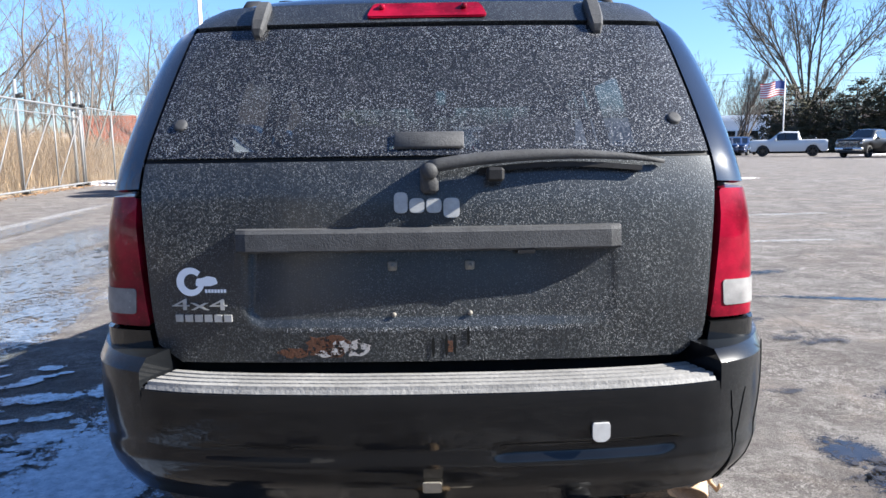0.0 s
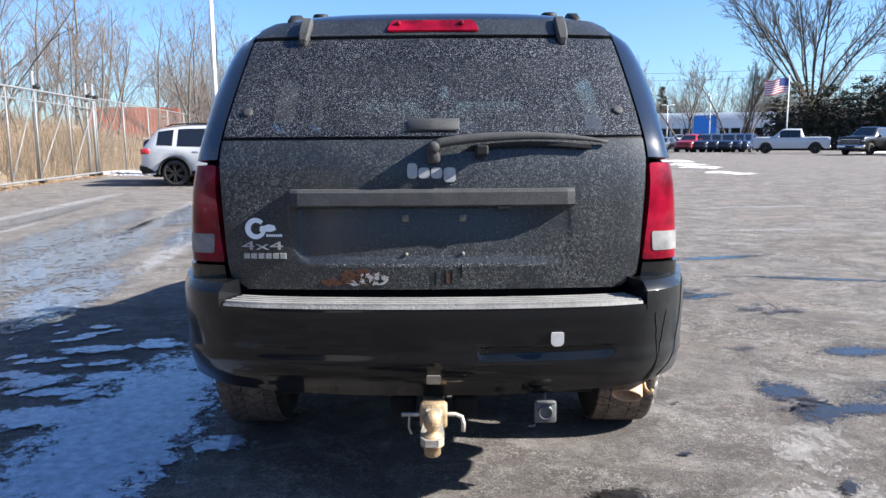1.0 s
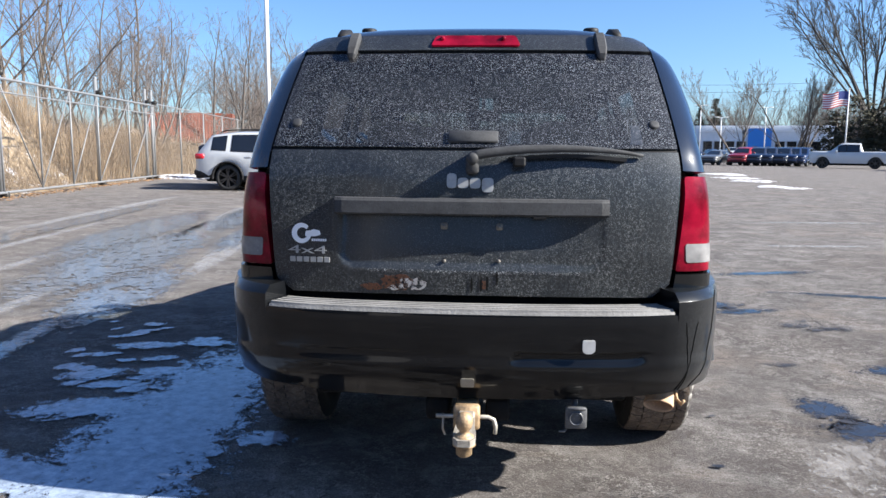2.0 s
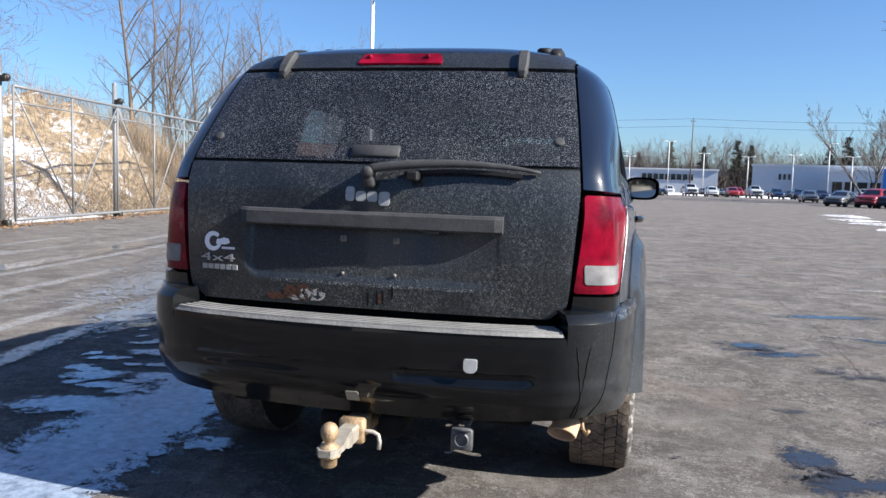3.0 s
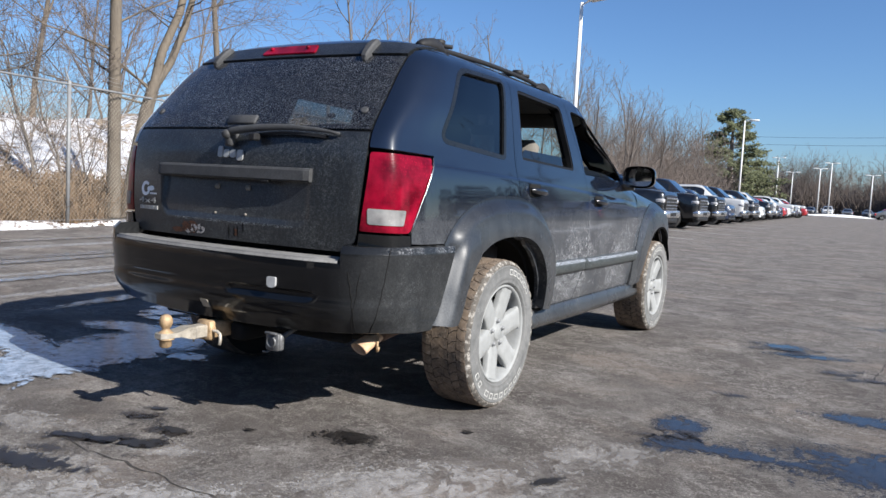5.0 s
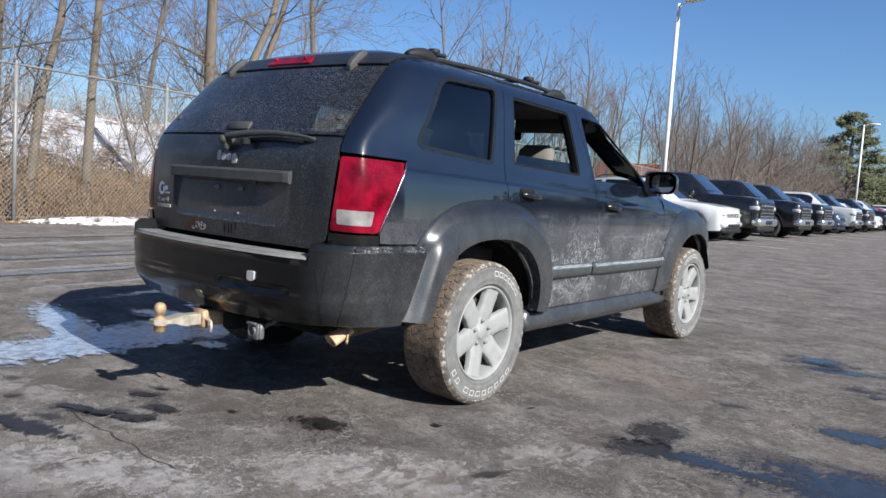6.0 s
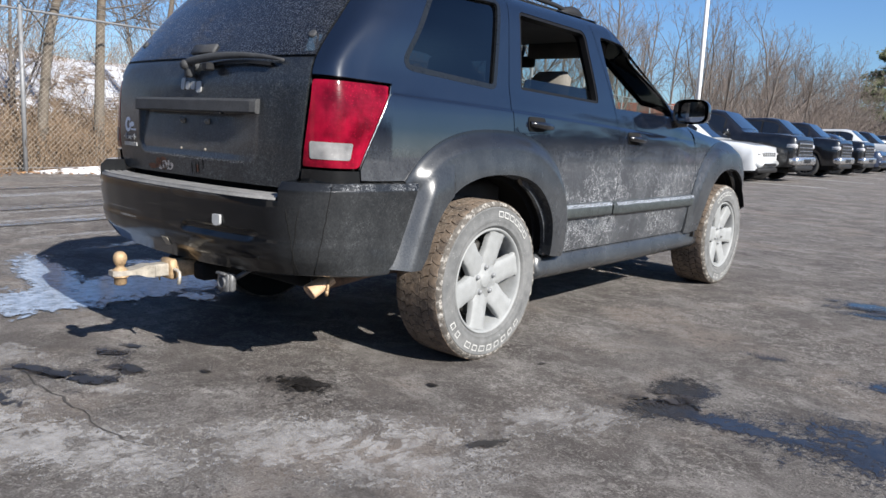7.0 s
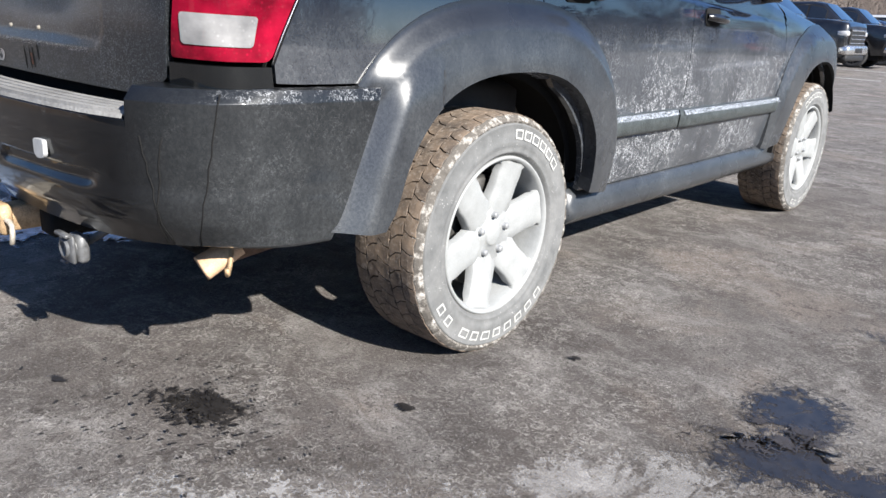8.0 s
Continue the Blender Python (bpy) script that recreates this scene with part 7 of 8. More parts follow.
# trunks that stand close behind the near fence
def trunk_tree(label, stems, seed, reach=1.0):
    """A leafless tree whose stems follow given lines (y, z, radius at x), with limbs and twigs from their upper parts."""
    rnd_ = random.Random(seed)
    limbs, twigs = Mesh(), Mesh()
    x0, y0, z0, _ = stems[0][0]
    home = Vector((x0, y0, 0.0))

    def shoot(p, d, length, r, level):
        pts, rad = [p.copy()], [r]
        q, dd = p.copy(), d.copy()
        for i in range(4):
            dd = (dd + Vector((rnd_.gauss(0, 0.16), rnd_.gauss(0, 0.16), rnd_.gauss(0.03, 0.12)))).normalized()
            q = q + dd * (length / 4)
            pts.append(q.copy())
            rad.append(max(0.003, r * (1 - 0.8 * (i + 1) / 4)))
        (limbs if level == 0 else twigs).tube(pts, rad, 5 if level == 0 else 3, caps=False)
        if level >= 3:
            return
        for k in range((6, 5, 4)[level]):
            f = 0.8 + 3.1 * (k + rnd_.random() * 0.8) / (6, 5, 4)[level]
            i = min(3, int(f))
            base = pts[i].lerp(pts[i + 1], min(1.0, f - i))
            along = (pts[i + 1] - pts[i]).normalized()
            side = Matrix.Rotation(rnd_.uniform(0, 6.283), 3, along) @ along.orthogonal().normalized()
            shoot(base, (along * 0.75 + side * 0.65).normalized(), length * rnd_.uniform(0.38, 0.62), max(0.004, rad[i] * 0.5), level + 1)

    for stem in stems:
        pts = [Vector(p[:3]) - home for p in stem]
        rad = [p[3] for p in stem]
        limbs.tube(pts, rad, 10, caps=False)
        for k in range(int(9 * reach)):
            f = (len(pts) - 1) * (0.38 + 0.6 * (k + rnd_.random() * 0.7) / (9 * reach))
            i = min(len(pts) - 2, int(f))
            base = pts[i].lerp(pts[i + 1], f - i)
            if base.z < 2.2:
                continue
            a = rnd_.uniform(0, 6.283)
            shoot(base, Vector((math.cos(a), math.sin(a), rnd_.uniform(0.1, 0.7))).normalized(), rnd_.uniform(1.4, 3.0), rad[i] * 0.22, 0)
    return make_tree("bare_tree", label, (x0, y0, 0.0), limbs, twigs, BARK_TAN, TWIG, "bare trees behind the fence")


trunk_tree("leafless tree with a straight tan trunk behind the fence", [[(-11.0, 7.52, 0.1, 0.150), (-11.0, 7.52, 1.3, 0.128), (-11.0, 7.50, 3.0, 0.118), (-11.0, 7.50, 4.6, 0.108), (-11.05, 7.6, 6.6, 0.085), (-11.0, 7.75, 9.5, 0.03)]], 51)
trunk_tree("leafless tree with a leaning forked trunk behind the fence", [[(-10.95, 7.84, 0.1, 0.165), (-10.95, 7.97, 1.2, 0.140), (-10.95, 8.22, 2.3, 0.132), (-10.95, 8.40, 2.9, 0.120)],
           [(-10.95, 8.36, 2.75, 0.085), (-10.95, 8.80, 3.4, 0.082), (-10.95, 9.15, 4.2, 0.075), (-10.95, 9.5, 5.4, 0.055), (-10.9, 9.7, 7.6, 0.02)],
           [(-10.95, 8.36, 2.75, 0.095), (-11.0, 8.62, 3.6, 0.092), (-11.0, 9.05, 4.5, 0.082), (-11.0, 9.4, 6.0, 0.06), (-11.0, 9.5, 8.2, 0.02)]], 52)
trunk_tree("slender leafless tree leaning behind the fence", [[(-11.0, 3.92, 0.1, 0.100), (-11.0, 3.97, 1.0, 0.084), (-11.0, 4.10, 2.2, 0.076), (-11.0, 4.40, 3.5, 0.066), (-11.0, 4.6, 5.5, 0.045), (-11.0, 4.7, 7.8, 0.015)]], 53)
trunk_tree("slender upright leafless tree behind the fence", [[(-11.0, 4.93, 0.1, 0.110), (-11.0, 4.95, 1.0, 0.090), (-11.0, 5.00, 2.4, 0.080), (-11.0, 5.08, 3.8, 0.070), (-11.0, 5.2, 6.0, 0.045), (-11.0, 5.3, 8.2, 0.015)]], 54)
trunk_tree("leafless tree with a leaning trunk behind the fence", [[(-11.2, 3.0, 0.1, 0.13), (-11.2, 3.2, 1.6, 0.11), (-11.2, 3.38, 3.0, 0.10), (-11.2, 3.6, 4.6, 0.08), (-11.2, 3.8, 8.0, 0.02)]], 55, 0.8)
for x, y, s, src in ((-13.5, -1.5, 0.7, tall), (-12.6, -5.0, 0.7, forked), (-15.6, 5.2, 0.62, slim), (-13.6, 3.0, 0.55, slim)):
    place(src, x, y, bank_height(x, y) - 0.1, rnd.uniform(0, 6.28), s)
# saplings and bramble behind the near fence
sapling = make_tree("sapling", "thin leafless sapling behind the fence", (-12.0, 3.9, bank_height(-12.0, 3.9)), *grow(31, 5.5, 0.028, 0.6, 3, (9, 5, 4), bend=0.17, bare=0.1, twig_r=0.004), BARK, TWIG, "saplings behind the fence")
for i in range(28):
    y = rnd.uniform(-3, 16)
    x = fence_x(y) - rnd.uniform(0.6, 7.5)
    place(sapling, x, y, bank_height(x, y) - 0.05, rnd.uniform(0, 6.28), rnd.uniform(0.6, 1.25))
bramble = Mesh()
for i in range(9500):
    y = rnd.uniform(-6, 20)
    d = abs(rnd.gauss(0, 1.7)) + 0.15 if i < 5200 else rnd.uniform(3.0, 13.0)
    x = fence_x(y) - d
    z = bank_height(x, y) - 0.03
    a, l, up = rnd.uniform(0, 6.28), rnd.uniform(0.3, 1.0) * (1 if i < 5200 else 1.4), rnd.uniform(0.2, 0.9)
    if i >= 5200 and noise.noise((x * 0.5, y * 0.5, 4.0)) < 0.02 and d < 9:
        continue
    p = Vector((x, y, z))
    q = p + Vector((math.cos(a) * l * 0.4, math.sin(a) * l * 0.4, l * up))
    e = q + Vector((math.cos(a + 0.5) * l * 0.5, math.sin(a + 0.5) * l * 0.5, l * rnd.uniform(-0.4, 0.3)))
    if y > 11.5 and i % 3:
        continue
    bramble.tube([p, q, e], [0.006, 0.005, 0.003], 3, caps=False)
for i in range(13000):
    y = rnd.uniform(-4, 11) if i < 7500 else rnd.uniform(14, 42)
    d = 0.2 + abs(rnd.gauss(0, 1.3 if i < 7500 else 4.0))
    x = fence_x(y) - d
    l = rnd.uniform(0.3, 1.15) * (1.0 if i < 7500 else 1.7)
    a = rnd.uniform(0, 6.28)
    p = Vector((x, y, bank_height(x, y) - 0.03))
    q = p + Vector((math.cos(a) * l * 0.3, math.sin(a) * l * 0.3, l * rnd.uniform(0.4, 0.9)))
    e = q + Vector((rnd.gauss(0, 0.2), rnd.gauss(0, 0.2), rnd.uniform(-0.2, 0.25))) * l
    if 11.5 < y < 21 and i % 6:
        continue
    bramble.tube([p, q, e], [0.007, 0.006, 0.003], 3, caps=False)
tagged(part("bramble", bramble.raw("bramble"), BRAMBLE, smooth=False), "tangled brown bramble behind the fence", "bramble", kind="stuff")
# trees along the bank
for i in range(64):
    if (i < 14 and i % 3) or (i > 18 and i % 2):
        continue
    y = 14 + 86 * (i / 64) ** 1.15 + rnd.uniform(-1.2, 1.2)
    x = fence_x(y) - rnd.uniform(3.0, 6.0 + 0.10 * y) - (9.0 if y < 27 else 0.0)
    src = rnd.choice((slim, brushy, brushy, tall, slim))
    if x > -11 - 0.05 * y and y < 40:
        x -= 3
    place(src, x, y, bank_height(x, y) - 0.15, rnd.uniform(0, 6.28), rnd.uniform(0.75, 1.12) * (1.0 if y < 60 else 1.15))

# brush and slim trees behind the far end of the parked row
far_rnd = random.Random(19)
for i in range(26):
    y = 42 + 1.9 * i + far_rnd.uniform(-1, 1)
    x = -13.2 - 0.045 * (y - 50) - far_rnd.uniform(0, 5)
    place(far_rnd.choice((brushy, brushy, slim)), x, y, bank_height(x, y) - 0.15, far_rnd.uniform(0, 6.28), far_rnd.uniform(0.95, 1.3))
scrub = Mesh()
for i in range(3600):
    y = far_rnd.uniform(44, 125)
    x = -12.6 - 0.045 * (y - 50) - abs(far_rnd.gauss(0, 2.6))
    h = far_rnd.uniform(2.2, 5.6) * (1 + 0.5 * noise.noise((x * 0.15, y * 0.15, 8.0)))
    p = Vector((x, y, bank_height(x, y) - 0.1))
    q = p + Vector((far_rnd.gauss(0, 0.2), far_rnd.gauss(0, 0.2), 1)) * h * 0.55
    e = q + Vector((far_rnd.gauss(0, 0.45), far_rnd.gauss(0, 0.45), 0.8)) * h * 0.5
    scrub.tube([p, q, e], [0.028, 0.02, 0.008], 3, caps=False)
tagged(part("scrub", scrub.raw("scrub"), TWIG, smooth=False), "bare brown scrub behind the parked row", "scrub", kind="stuff")

# big spreading tree and lesser ones beyond the far car park
elm = make_tree("spreading_tree", "large leafless spreading tree with upswept limbs", (41, 83.6, -0.1), *grow(21, 21, 0.19, 0.45, 4, (11, 8, 6, 3), bend=0.075, lift=0.05, stems=13, fork=0.60, bare=0.34, twig_r=0.017, ratio=0.40, splay=0.55, foot=4.2), BARK_DARK, BARK_DARK, "trees beyond the car park")
round_tree = make_tree("spreading_tree", "leafless round-headed tree beyond the car park", (35.3, 91.4, -0.1), *grow(25, 13, 0.20, 0.62, 4, (8, 6, 5, 4), bend=0.13, stems=3, fork=0.35, bare=0.25, twig_r=0.014, ratio=0.52), BARK, BARK, "trees beyond the car park")
for x, y, s in ((37.2, 92.7, 0.9), (31.5, 98, 1.0), (50, 96, 1.0)):
    place(round_tree, x, y, -0.1, rnd.uniform(0, 6.28), s)
# distant woods
for i in range(190):
    x = -60 + 210 * i / 190 + rnd.uniform(-2, 2)
    y = 222 + rnd.uniform(-12, 30) - 0.25 * max(0, x - 40)
    tall_here = 1.75 + 0.5 * noise.noise((x * 0.045, 2.0, 0.0))
    place(rnd.choice((brushy, slim, brushy)), x, y, -0.2, rnd.uniform(0, 6.28), rnd.uniform(0.85, 1.15) * tall_here)
# unseen trees, tall to darken reflections: east ones mirrored in the car, south added
ring_rnd = random.Random(23)
for i in range(60):
    x, y = (62 + ring_rnd.uniform(0, 14), -72 + 2.5 * i) if i < 44 else (-40 + 6.0 * (i - 44) + ring_rnd.uniform(-2, 2), -62 - ring_rnd.uniform(0, 10))
    place(ring_rnd.choice((brushy, slim, brushy)), x, y, -0.2, ring_rnd.uniform(0, 6.28), ring_rnd.uniform(1.5, 2.0))
# unseen scrub added below them for the same dark reflections
edge = Mesh()
for i in range(5200):
    x, y = (60 + ring_rnd.uniform(0, 9), ring_rnd.uniform(-72, 40)) if i < 3600 else (ring_rnd.uniform(-40, 62), -60 - ring_rnd.uniform(0, 6))
    h = ring_rnd.uniform(4.0, 11.0) * (1 + 0.4 * noise.noise((x * 0.08, y * 0.08, 2.0)))
    a = Vector((x, y, -0.1))
    q = a + Vector((ring_rnd.gauss(0, 0.25), ring_rnd.gauss(0, 0.25), 1)) * h * 0.6
    edge.tube([a, q, q + Vector((ring_rnd.gauss(0, 0.5), ring_rnd.gauss(0, 0.5), 0.8)) * h * 0.5], [0.12, 0.09, 0.03], 3, caps=False)
tagged(part("unseen_thicket", edge.raw("unseen_thicket"), TWIG, smooth=False), "unseen brown scrub round the car park, added for dark reflections", "thicket", kind="stuff")
thicket = Mesh()
for i in range(15000):
    x, y = rnd.uniform(-60, 150), rnd.uniform(205, 228)
    y -= 0.25 * max(0, x - 40)
    h = rnd.uniform(3.0, 9.0) * (1 + 0.5 * noise.noise((x * 0.08, 5.0, 0.0)))
    p = Vector((x, y, -0.1))
    d = Vector((rnd.gauss(0, 0.25), rnd.gauss(0, 0.25), 1))
    q = p + d * h * 0.6
    thicket.tube([p, q, q + Vector((rnd.gauss(0, 0.5), rnd.gauss(0, 0.3), 0.8)) * h * 0.5], [0.10, 0.07, 0.03], 3, caps=False)
tagged(part("distant_thicket", thicket.raw("distant_thicket"), TWIG, smooth=False), "brown thicket of bare scrub along the far woods", "thicket", kind="stuff")

# pine and dark evergreens
NEEDLE = simple("pine_needles", (0.105, 0.118, 0.058), 0.8, vary=0.5, scale=2.5)
DARK_NEEDLE = simple("dark_evergreen_foliage", (0.050, 0.048, 0.027), 0.85, vary=0.5, scale=3)


def evergreen(seed, height, radius, base, dense_of, clump, shape=0.8):
    rnd_ = random.Random(seed)
    trunk, leaf = Mesh(), Mesh()
    trunk.tube([(0, 0, -0.2), (0.05, 0, height * 0.5), (0, 0.05, height * 0.96)], [radius * 0.07, radius * 0.045, 0.02], 8)
    tiers = int(dense_of)
    for i in range(tiers):
        t = i / tiers
        z = base + (height - base) * t
        r = radius * (1 - t) ** shape * rnd_.uniform(0.75, 1.1) + 0.15
        for k in range(max(4, int(9 * (1 - t)) + 3)):
            a = rnd_.uniform(0, 6.283)
            rr_ = r * rnd_.uniform(0.75, 1.1)
            tip_ = Vector((rr_ * math.cos(a), rr_ * math.sin(a), z + rr_ * rnd_.uniform(-0.12, 0.25)))
            trunk.tube([(0, 0, z), tuple(tip_ * 0.9 + Vector((0, 0, z * 0.1)))], [0.05, 0.015], 4, caps=False)
            for c in range(clump):
                s = rnd_.uniform(0.35, 1.02)
                c0 = Vector((tip_.x * s, tip_.y * s, z + (tip_.z - z) * s)) + Vector((rnd_.gauss(0, 0.25), rnd_.gauss(0, 0.25), rnd_.gauss(0, 0.16)))
                w = rnd_.uniform(0.12, 0.30)
                for q in range(3):
                    u = Vector((rnd_.gauss(0, 1), rnd_.gauss(0, 1), rnd_.gauss(0, 0.5))).normalized() * w
                    v = u.orthogonal().normalized() * w * 0.35
                    st = len(leaf.v)
                    leaf.v += [tuple(c0 - u * 0.4), tuple(c0 + v), tuple(c0 + u), tuple(c0 - v)]
                    leaf.face(st, st + 1, st + 2, st + 3)
    return trunk, leaf


pine = thing("pine_tree", (-16.0, 103, -0.1), "dark green pine tree at the end of the car rows", "tree")
tr, lf = evergreen(3, 13.8, 7.8, 1.0, 22, 105, 0.62)
part("trunk", tr.raw("trunk"), BARK, pine)
tagged(part("crown", lf.raw("crown"), NEEDLE, pine, "dark green needles", smooth=False), kind="stuff")
tr, lf = evergreen(8, 7.5, 3.4, 0.2, 12, 20, 0.45)
hedge_tree = thing("evergreen_shrub", (38, 80, -0.1), "dark evergreen shrub at the edge of the car park", "shrub", "evergreen shrubs")
part("stem", tr.raw("stem"), BARK, hedge_tree)
tagged(part("crown", lf.raw("crown"), DARK_NEEDLE, hedge_tree, "dark evergreen leaves", smooth=False), kind="stuff")
for x, y, s in ((35.6, 81, 0.5), (39.2, 79, 0.8), (42.0, 77.6, 0.85), (45.0, 76.2, 0.9), (48.2, 74.6, 0.95), (52.0, 73.2, 1.0), (40.5, 79.5, 0.95), (43.5, 78, 1.05), (46.5, 76.5, 1.1), (50, 75, 1.15), (54, 73, 1.2), (58, 71, 1.1), (37.5, 84, 0.8)):
    place(hedge_tree, x, y, -0.1, rnd.uniform(0, 6.28), s)
fir_tr, fir_lf = evergreen(12, 14, 3.0, 1.0, 22, 22, 0.9)
fir = thing("fir_tree", (16, 208, -0.1), "dark fir in the distant woods", "tree", "distant firs")
part("trunk", fir_tr.raw("trunk"), BARK, fir)
tagged(part("crown", fir_lf.raw("crown"), DARK_NEEDLE, fir, "dark needles", smooth=False), kind="stuff")
for x, y, s in ((24, 205, 0.9), (33, 210, 1.05), (36, 207, 0.95), (52, 196, 0.9), (8, 212, 0.8), (57, 200, 1.1)):
    place(fir, x, y, -0.1, rnd.uniform(0, 6.28), s)

# ---- parked vehicles ----
TYRE_FAR = simple("parked_tyre_rubber", (0.03, 0.03, 0.03), 0.85)
RIM_DARK = simple("black_alloy", (0.02, 0.02, 0.022), 0.35, coat=0.5)
LAMP_CLEAR = simple("clear_headlamp", (0.40, 0.40, 0.41), 0.15, coat=1.0)
AUTO_GLASS = simple("dark_car_glass", (0.010, 0.012, 0.016), 0.06, coat=1.0, vary=0.1)
AUTO_RED = simple("red_rear_lamp", (0.45, 0.01, 0.015), 0.2, coat=1.0)


def auto_paint(name, c):
    m = Nodes(name)
    dust = m.ramp(m.noise(6, 5, 0.65), (0.4, 0.0), (0.8, 0.035))
    m.set(Base_Color=m.mix(dust, c, (0.3, 0.3, 0.3)), Roughness=m.mixv(dust, 0.3, 0.6), Coat_Weight=0.9, Coat_Roughness=0.06)
    return m.mat


PAINTS = {k: auto_paint(k + "_car_paint", c) for k, c in {"white": (0.52, 0.535, 0.545), "black": (0.004, 0.004, 0.005), "blue": (0.008, 0.024, 0.075), "grey": (0.10, 0.105, 0.11), "red": (0.30, 0.012, 0.016), "silver": (0.42, 0.43, 0.44), "navy": (0.012, 0.020, 0.045)}.items()}

# stations from nose to tail: place, half width, sill, belt, top, half width of the top
SHAPES = {
    "pickup": (5.85, 3.75, 1.02, 0.44, [(0.00, 0.88, 0.55, 1.16, 1.22, 0.80), (0.05, 0.97, 0.44, 1.22, 1.32, 0.88), (0.50, 1.00, 0.42, 1.26, 1.37, 0.90), (1.50, 1.01, 0.42, 1.26, 1.40, 0.88), (1.58, 1.01, 0.42, 1.27, 1.43, 0.84),
                                        (2.25, 1.01, 0.42, 1.29, 1.98, 0.70), (2.60, 1.01, 0.42, 1.29, 2.04, 0.70), (3.70, 1.01, 0.42, 1.30, 2.01, 0.69), (3.86, 1.01, 0.42, 1.30, 1.48, 0.82), (3.90, 1.01, 0.42, 1.30, 1.36, 0.90),
                                        (5.70, 1.00, 0.42, 1.30, 1.36, 0.90), (5.85, 0.96, 0.55, 1.24, 1.30, 0.88)], (1.62, 3.86)),
    "suv": (4.82, 2.92, 0.90, 0.38, [(0.00, 0.66, 0.50, 0.78, 0.84, 0.60), (0.08, 0.86, 0.34, 0.92, 0.99, 0.76), (0.55, 0.95, 0.30, 1.00, 1.07, 0.82), (1.25, 0.965, 0.30, 1.06, 1.12, 0.82), (1.35, 0.965, 0.30, 1.07, 1.15, 0.80),
                                     (2.05, 0.965, 0.30, 1.08, 1.64, 0.64), (2.60, 0.965, 0.30, 1.09, 1.73, 0.65), (3.60, 0.965, 0.30, 1.12, 1.72, 0.65), (4.10, 0.955, 0.32, 1.15, 1.66, 0.63), (4.40, 0.945, 0.33, 1.16, 1.61, 0.63), (4.68, 0.925, 0.36, 1.13, 1.19, 0.74), (4.78, 0.90, 0.42, 1.03, 1.08, 0.78), (4.82, 0.80, 0.5, 0.9, 0.95, 0.7)], (1.35, 4.65)),
    "saloon": (4.70, 2.80, 0.88, 0.34, [(0.00, 0.62, 0.42, 0.66, 0.70, 0.56), (0.08, 0.82, 0.28, 0.76, 0.82, 0.70), (0.60, 0.90, 0.25, 0.84, 0.92, 0.76), (1.30, 0.92, 0.25, 0.90, 0.97, 0.76), (1.40, 0.92, 0.25, 0.91, 1.00, 0.74),
                                        (2.15, 0.92, 0.25, 0.93, 1.40, 0.56), (2.70, 0.92, 0.25, 0.94, 1.45, 0.56), (3.40, 0.92, 0.25, 0.95, 1.38, 0.55), (4.05, 0.90, 0.28, 0.96, 1.06, 0.68), (4.62, 0.86, 0.36, 0.95, 1.02, 0.70), (4.70, 0.78, 0.45, 0.85, 0.9, 0.66)], (1.40, 4.05)),
}


